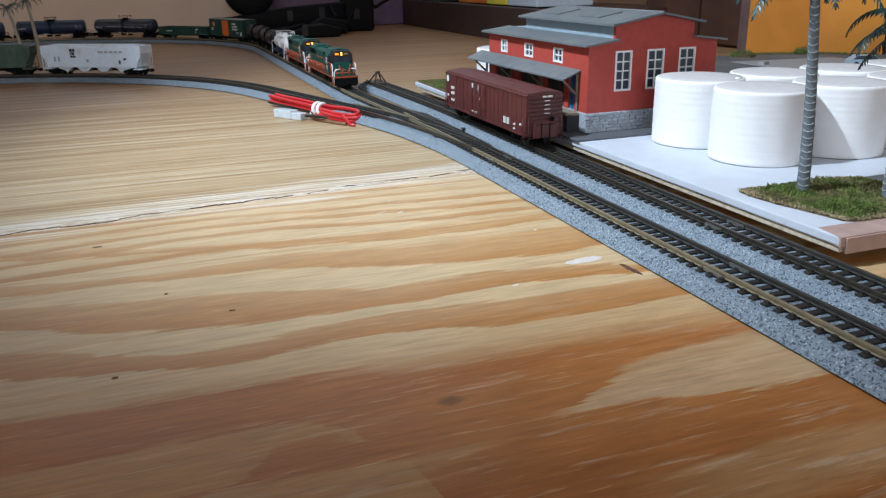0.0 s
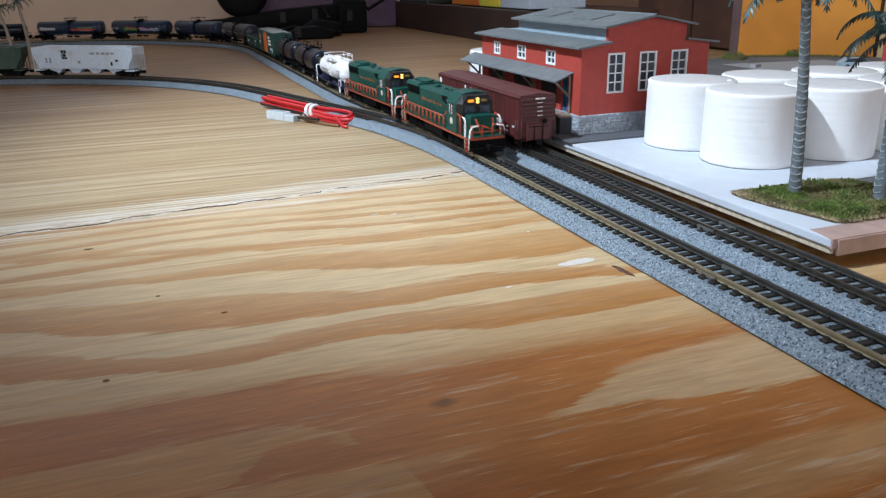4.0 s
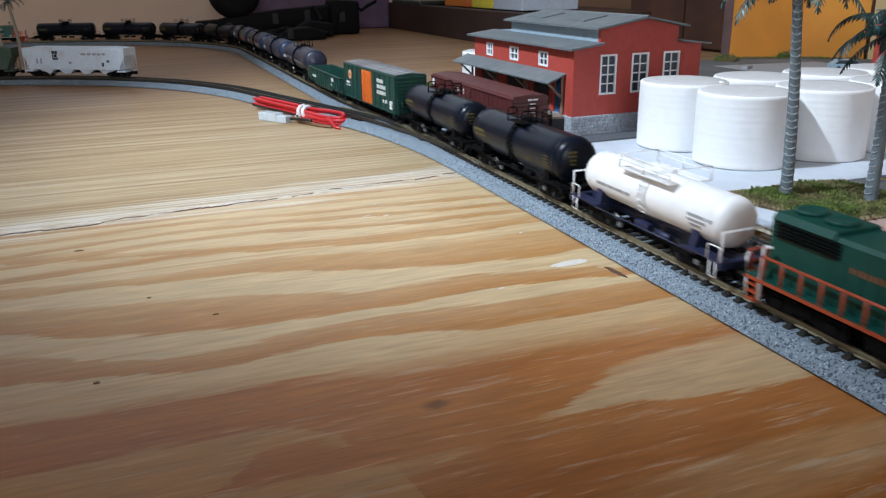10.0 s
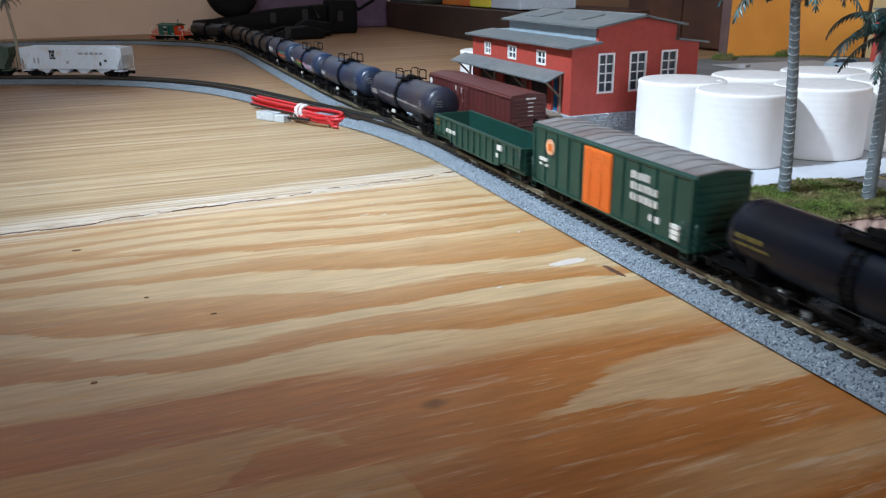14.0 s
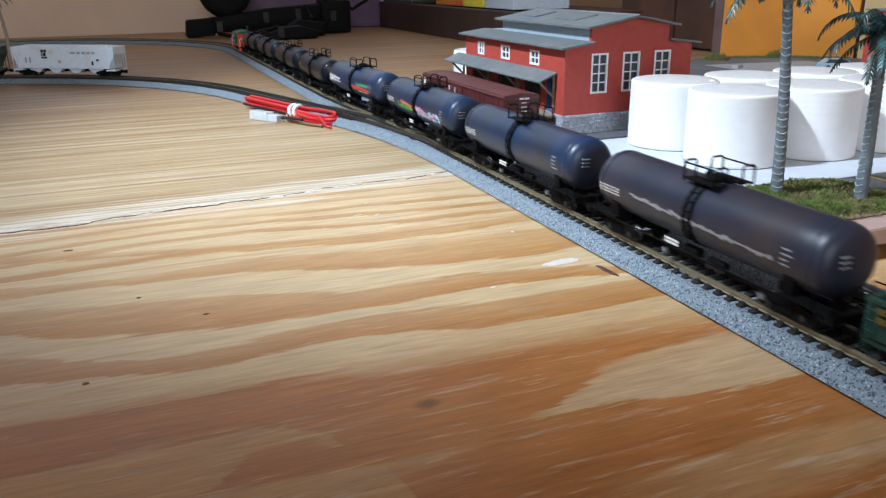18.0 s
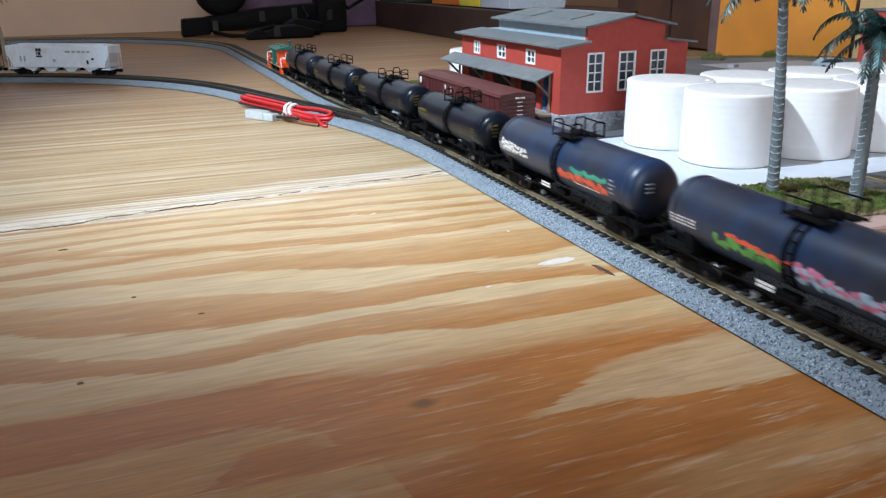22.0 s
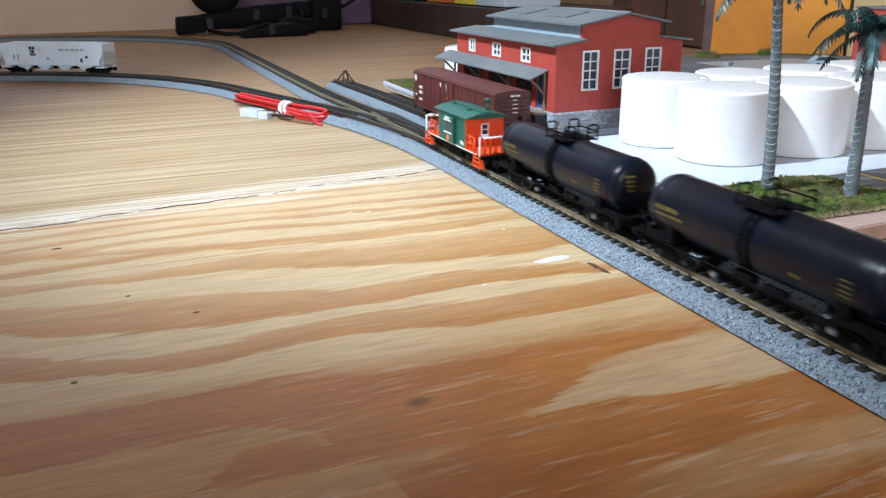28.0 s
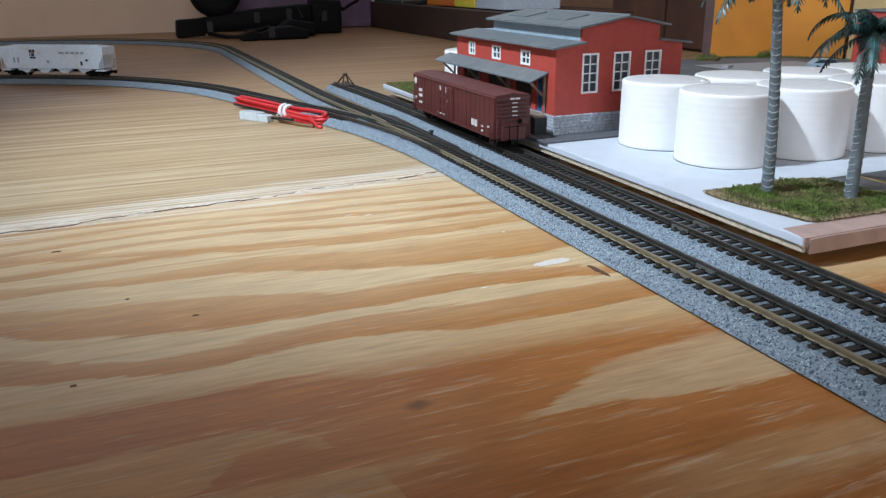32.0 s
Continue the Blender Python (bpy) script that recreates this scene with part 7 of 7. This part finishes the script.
bm = bmesh.new()
for y in (-6.0, 6.0):
    s = 1 if y > 0 else -1
    prism(bm, [(-13, 8.8), (-11.5, 8.1), (-6, 8.2), (-4, 9.0), (4, 9.0), (6, 8.2), (11.5, 8.1), (13, 8.8), (13, 12.2), (-13, 12.2)], min(y, y + s * 0.9), max(y, y + s * 0.9), "y")
    for x in (-8.4, 8.4):
        box(bm, x - 1.7, x + 1.7, min(y + s * 0.9, y + s * 1.4), max(y + s * 0.9, y + s * 1.4), 8.6, 11.2, 0.3)
    box(bm, -3, 3, min(y + s * 0.9, y + s * 1.3), max(y + s * 0.9, y + s * 1.3), 9.6, 12.0, 0.2)
box(bm, -12, 12, -6, 6, 10.4, 12.4, 0.3)
LOCO_TRUCK = mesh_of("loco_truck", bm, UNDER)


def caboose():
    th = thing("caboose", "green and orange bay-window caboose with end platforms", "caboose")
    length, W = 82.0, 9.2
    bm = bmesh.new()
    box(bm, -34, 34, -W, W, 12.2, 13.6, 0.2)
    part("floor", bm, UNDER, th)
    for y in (-W - 0.05, W + 0.05):
        bm = bmesh.new()
        box(bm, -30, 29, min(y, y * 0.97), max(y, y * 0.97), 13.4, 14.0)
        part("sill_line", bm, LETTER_W, th, "thin white sill line")
    bm = bmesh.new()
    box(bm, -15.5, 17, -W, W, 13.6, 27.4)
    part("body", bm, CABOOSE_GREEN, th)
    for s, x in ((-1, -15.5), (1, 17)):
        bm = bmesh.new()
        box(bm, min(x, x + s * 0.5), max(x, x + s * 0.5), -W, W, 13.6, 28.2)
        part("end_wall", bm, CABOOSE_ORANGE, th, "bright orange end wall")
        bm = bmesh.new()
        box(bm, min(x + s * 0.5, x + s * 0.8), max(x + s * 0.5, x + s * 0.8), -2.6, 2.6, 14.0, 25.5, 0.1)
        part("end_door", bm, CABOOSE_ORANGE, th)
        bm = bmesh.new()
        box(bm, min(x + s * 0.7, x + s * 1.0), max(x + s * 0.7, x + s * 1.0), -1.5, 1.2, 20.0, 24.2, 0.1)
        part("door_window", bm, PANE, th, "dark door window")
        for y0, y1, z0, z1 in ((-2.0, -1.5, 19.5, 24.7), (1.2, 1.7, 19.5, 24.7), (-1.5, 1.2, 24.2, 24.7), (-1.5, 1.2, 19.5, 20.0), (-1.5, 1.2, 21.9, 22.3)):
            bm = bmesh.new()
            box(bm, min(x + s * 0.7, x + s * 1.15), max(x + s * 0.7, x + s * 1.15), y0, y1, z0, z1)
            part("window_frame", bm, FRAME_W, th, "white window frame")
    for s in (-1, 1):
        y = s * W
        bm = bmesh.new()
        box(bm, -5.0, 6.5, min(y, y + s * 1.9), max(y, y + s * 1.9), 14.6, 26.4, 0.3)
        bay = part("bay", bm, CABOOSE_GREEN, th)
        for x0 in (-2.6, 1.4):
            bm = bmesh.new()
            box(bm, x0, x0 + 2.6, min(y + s * 1.8, y + s * 2.05), max(y + s * 1.8, y + s * 2.05), 19.4, 24.0, 0.1)
            part("bay_window", bm, PANE, bay, "dark bay window")
        bm = bmesh.new()
        box(bm, -3.6, 5.0, min(y + s * 1.8, y + s * 2.3), max(y + s * 1.8, y + s * 2.3), 18.6, 19.2)
        box(bm, -3.6, 5.0, min(y + s * 1.8, y + s * 2.3), max(y + s * 1.8, y + s * 2.3), 24.2, 24.7)
        bars(bm, -2.0, 25.0, (1.4, 1.6, 1.2), 1.0, y + s * 1.85, 0.4, 0.2)
        part("bay_trim", bm, LETTER_W, bay, "white bay trim")
        bm = bmesh.new()
        rod(bm, (0.8, y + s * 1.85, 16.4), (0.8, y + s * 2.05, 16.4), 1.5, 16)
        part("emblem", bm, material("orange_emblem", (0.62, 0.2, 0.08), 0.6, spread=0.2), th, "round orange emblem")
        bm = bmesh.new()
        bars(bm, 11.5, 15.2, (1.5, 1.5), 1.6, y + s * 0.02, 0.4, 0.1)
        part("lettering", bm, LETTER_W, th, "small white lettering")
    bm = bmesh.new()
    prism(bm, [(-W - 1.0, 27.2), (W + 1.0, 27.2), (W + 1.0, 27.7), (5, 29.3), (0, 29.7), (-5, 29.3), (-W - 1.0, 27.7)], -19.0, 20.5, "x")
    part("roof", bm, CABOOSE_GREEN, th)
    bm = bmesh.new()
    box(bm, -18.9, 20.4, -2.0, 2.0, 29.5, 30.0, 0.1)
    part("roof_walk", bm, CABOOSE_GREEN, th)
    bm = bmesh.new()
    rod(bm, (12.5, 3.5, 28.6), (12.5, 3.5, 33.8), 0.6, 8)
    lathe(bm, [(1.4, 33.4), (1.4, 34.4), (0.6, 34.8)], (12.5, 3.5, 0), seg=12)
    part("chimney", bm, CABOOSE_GREEN, th)
    bm = bmesh.new()
    lathe(bm, [(1.1, 29.0), (1.1, 30.5), (0.4, 30.8)], (-12, -2.5, 0), seg=10)
    rod(bm, (6.5, -3.6, 29.6), (9.5, -3.6, 29.6), 0.8, 8)
    part("roof_vent", bm, CABOOSE_GREEN, th)
    for s in (-1, 1):
        bm = bmesh.new()
        box(bm, min(s * 16, s * 33), max(s * 16, s * 33), -W, W, 13.6, 14.3, 0.1)
        part("platform", bm, CABOOSE_ORANGE, th, "orange end platform")
        for y in (-W + 0.6, W - 0.6):
            bm = bmesh.new()
            for k in range(3):
                box(bm, min(s * (26 + 0.5 * k), s * (33 - 0.5 * k)), max(s * (26 + 0.5 * k), s * (33 - 0.5 * k)), y - 1.0, y + 1.0, 8.4 + k * 1.9, 9.0 + k * 1.9)
            for x0, x1 in ((25.4, 27.0), (33.6, 32.0)):
                prism(bm, [(s * x0, 8.4), (s * (x0 + 0.7), 8.4), (s * (x1 + 0.7), 14.0), (s * x1, 14.0)], y - 1.0, y + 1.0, "y")
            part("step", bm, CABOOSE_ORANGE, th, "orange corner step")
            bm = bmesh.new()
            for x in (26.8, 21.5):
                rod(bm, (s * x, y * 1.04, 14), (s * x, y * 1.04, 20.4), 0.4, 5)
            rod(bm, (s * 19, y * 1.04, 20.4), (s * 26.8, y * 1.04, 20.4), 0.4, 5)
            rod(bm, (s * 19, y * 1.04, 17.4), (s * 26.8, y * 1.04, 17.4), 0.35, 5)
            part("side_rail", bm, CABOOSE_ORANGE, th, "orange platform rail")
            bm = bmesh.new()
            sweep(bm, [(s * 32.6, y * 1.06, 10.5), (s * 32.6, y * 1.06, 17), (s * 32.4, y * 1.05, 21.5), (s * 31.6, y * 0.9, 22.2), (s * 32.2, y * 0.55, 22.0)], 0.45, 6)
            part("grab_rail", bm, FRAME_W, th, "white curved grab rail")
        for y in (-6.6, -4.0, -1.4, 1.4, 4.0, 6.6):
            bm = bmesh.new()
            rod(bm, (s * 32.6, y, 14), (s * 32.6, y, 21.2), 0.34, 5)
            part("railing_post", bm, CABOOSE_ORANGE, th)
        bm = bmesh.new()
        rod(bm, (s * 32.6, -7.4, 21.2), (s * 32.6, 7.4, 21.2), 0.42, 5)
        part("top_rail", bm, FRAME_W, th, "white top rail")
        bm = bmesh.new()
        rod(bm, (s * 32.6, -7.4, 17.4), (s * 32.6, 7.4, 17.4), 0.34, 5)
        part("end_railing", bm, CABOOSE_ORANGE, th, "orange end railing")
        bm = bmesh.new()
        rod(bm, (s * 33.0, 3.0, 21.6), (s * 33.4, 3.0, 21.6), 1.6, 14)
        part("brake_wheel", bm, CABOOSE_ORANGE, th)
    bm = bmesh.new()
    box(bm, -33, 33, -2.2, 2.2, 10.6, 12.4, 0.2)
    box(bm, -9, 9, -8, 8, 9.6, 12.2, 0.4)
    part("underframe", bm, UNDER, th)
    # the whole body is a little shorter than its drawing
    for ob in th.children_recursive:
        ob.data.transform(Matrix.Diagonal((0.95, 1, 1, 1)))
    running_gear(th, length, 22)
    return th


# ---- the moving train: each car with its couplers' places behind the start ----
SHIFT = -15.7
TRAIN = []
STARTS = (-578, -688, -798, -884, -979, -1073, -1176.5, -1282, -1391.5, -1503, -1612, -1722, -1818, -1916, -2014, -2110, -2192)


def add(ob, i):
    TRAIN.append((ob, STARTS[i] + SHIFT, STARTS[i + 1] + SHIFT))


def span(i):
    return STARTS[i] - STARTS[i + 1]


loco = locomotive("green diesel locomotive with orange railings and lit number boards")
add(loco, 0)
add(copy_thing(loco, Matrix.Identity(4)), 1)
th, L = tank_car("white tank car on a dark blue frame", span(2), TANK_WHITE, "white", 7.4, 22.7)
add(th, 2)
black, L = tank_car("black tank car with small yellow lettering", 96, TANK_BLACK, "black", 8.9, 22.6)
decorate_black(black, L, 8.9, 22.6)
add(black, 3)
add(copy_thing(black, Matrix.Identity(4)), 4)
th, L, W = box_car("green boxcar with bright orange door and galvanised roof", span(5), CAR_GREEN, CAR_ORANGE, ROOF_METAL, 13.0, 35.0, False)
bm = bmesh.new()
for k, ws in enumerate(((0.9, 0.7, 0.9, 0.9, 0.8), (1.1, 0.7, 0.9, 0.5, 0.8, 0.9, 0.9), (0.9, 0.9, 0.5, 0.7, 1.2, 0.9, 0.9))):
    bars(bm, 18, 28.6 - k * 3.4, ws, 2.1, -W, 1.15, 0.75)
bars(bm, 28, 17.6, (1.2, 1.6), 1.8, -W, 2.0, 0.75)
bars(bm, L - 8.5, 15.2, (3.6,), 1.2, -W, thick=0.75)
bars(bm, L - 8.5, 16.8, (3.6,), 1.2, -W, thick=0.75)
bars(bm, L - 8.5, 18.4, (3.6,), 1.2, -W, thick=0.75)
bars(bm, -L + 6, 22.2, (2.0, 2.6), 1.2, -W, 0.8, 0.75)
bars(bm, -L + 6, 20.4, (1.4, 1.4), 0.8, -W, 3.0, 0.75)
part("lettering", bm, LETTER_W, th, "white lettering rows")
bm = bmesh.new()
rod(bm, (-L + 14, -W - 0.55, 28.2), (-L + 14, -W - 0.85, 28.2), 2.9, 20)
part("emblem", bm, material("peach_emblem", (0.75, 0.42, 0.25), 0.6, spread=0.15), th, "round peach emblem")
bm = bmesh.new()
box(bm, -L + 12.6, -L + 15.6, -W - 1.0, -W - 0.6, 26.8, 29.4, 0.1)
part("emblem_centre", bm, CAR_ORANGE, th, "orange emblem centre")
add(th, 5)
add(gondola(span(6)), 6)
for i, (paint, kind, label) in enumerate(((TANK_RUST, "streak", "rust-washed grey tank car with a scrubbed white streak"), (TANK_GREY, "plain", "weathered blue-grey tank car with white lettering"), (TANK_GREY, "colours", "blue-grey tank car with green and pink graffiti"), (TANK_GREY, "script", "blue-grey tank car with orange-red and teal graffiti"))):
    th, L = tank_car(label, 109, paint, "grey", 9.5, 23.8)
    decorate_grey(th, L, 9.5, 23.8, kind, 40 + i)
    add(th, 7 + i)
for i in range(4):
    add(copy_thing(black, Matrix.Identity(4)), 11 + i)
add(caboose(), 15)

# ---- standing cars ----
red_car, L, W = box_car("brown-red boxcar with double doors standing on the siding", 121, OXIDE, OXIDE, OXIDE, 12.4, 32.8, True)
red_car.matrix_basis = pose(-0.3955, 0.0276, 0, 0, 0, -0.3)
bm = bmesh.new()
rod(bm, (-L + 5, -W - 0.5, 29.0), (-L + 5, -W - 0.75, 29.0), 1.9, 18)
bars(bm, -L + 10, 23.4, (1.4, 1.4), 1.6, -W, 1.2, 0.65)
bars(bm, -L + 10, 20.4, (1.4, 1.4), 1.6, -W, 1.2, 0.65)
bars(bm, -L + 10, 16.6, (1.0, 1.0), 1.2, -W, 1.8, 0.65)
bars(bm, -L + 4, 18.6, (0.7,), 1.2, -W, thick=0.65)
bars(bm, -12, 28.2, (1.6,), 2.2, -W - 0.7, thick=0.4)
bars(bm, -4, 27.4, (2.0,), 2.8, -W - 0.7, thick=0.4)
bars(bm, -2, 22.8, (1.4,), 1.0, -W - 0.7, thick=0.4)
bars(bm, -15, 15.0, (1.0, 2.6, 2.6), 0.9, -W - 0.7, 1.6, 0.4)
bars(bm, L - 26, 15.6, (1.6, 0.4, 1.6), 3.2, -W, 1.2, 0.65)
bars(bm, L - 14, 16.4, (1.6,), 0.8, -W, thick=0.65)
bars(bm, L - 14, 14.2, (1.2,), 0.8, -W, thick=0.65)
bars(bm, L - 7, 17.2, (1.4,), 0.9, -W, thick=0.65)
part("lettering", bm, LETTER_W, red_car, "small white lettering")
bm = bmesh.new()
box(bm, L + 0.55, L + 0.75, -1.5, 0.8, 31.0, 31.8)
box(bm, L + 0.55, L + 0.75, 1.2, 3.6, 31.0, 31.8)
for k in range(4):
    box(bm, L + 0.55, L + 0.75, -0.4, 2.4, 29.2 - k * 2.0, 29.6 - k * 2.0)
part("end_lettering", bm, LETTER_W, red_car, "small white lettering")
for dist, label, paint, mark in ((507, "white covered hopper with a dark square emblem", HOPPER_WHITE, True), (622, "faded green covered hopper on the branch track", HOPPER_GREEN, False)):
    h = hopper_car(label, paint, mark)
    a, b = BRANCH.at(dist - 38), BRANCH.at(dist + 38)
    c, v = (a + b) / 2, a - b
    h.matrix_basis = pose(c.x * MM, c.y * MM, 0, 0, 0, math.degrees(math.atan2(v.y, v.x)))


# ---- motion of the train ----
SPEEDS = ((0, 65), (6, 65.5), (10, 67), (14, 66.5), (17, 64.5), (22, 64.5), (27, 66.5), (32, 68))


SURGES = ((0, 0), (6, -1), (8, -1), (10, 3.3), (12, -1.5), (14, 1), (17, 0), (19, -1), (21, 0.8), (25, -0.3), (28, 0.3), (29, -0.2), (30, 3.6), (31, 5), (32, 6.3))


def travelled(t):
    if t <= 0:
        return 0.0
    n = max(1, int(t * 20))
    h = t / n
    k, v = [q[0] for q in SPEEDS], [q[1] for q in SPEEDS]
    return sum(float(np.interp((i + 0.5) * h, k, v)) for i in range(n)) * h + float(np.interp(t, [q[0] for q in SURGES], [q[1] for q in SURGES]))


ZERO = 1900.0


def car_pose(front, rear, t):
    """The place of a car after t seconds: its truck centres stay on the line."""
    mid, half = (front + rear) / 2, abs(front - rear) * 0.31
    d = ZERO - (mid + travelled(t))
    a, b = ROUTE.at(d - half), ROUTE.at(d + half)
    c, v = (a + b) / 2, a - b
    return pose(c.x * MM, c.y * MM, 0, 0, 0, math.degrees(math.atan2(v.y, v.x)))


def motions():
    for ob, front, rear in TRAIN:
        walk(ob, [(k * 0.4, car_pose(front, rear, k * 0.4)) for k in range(81)])


motions()
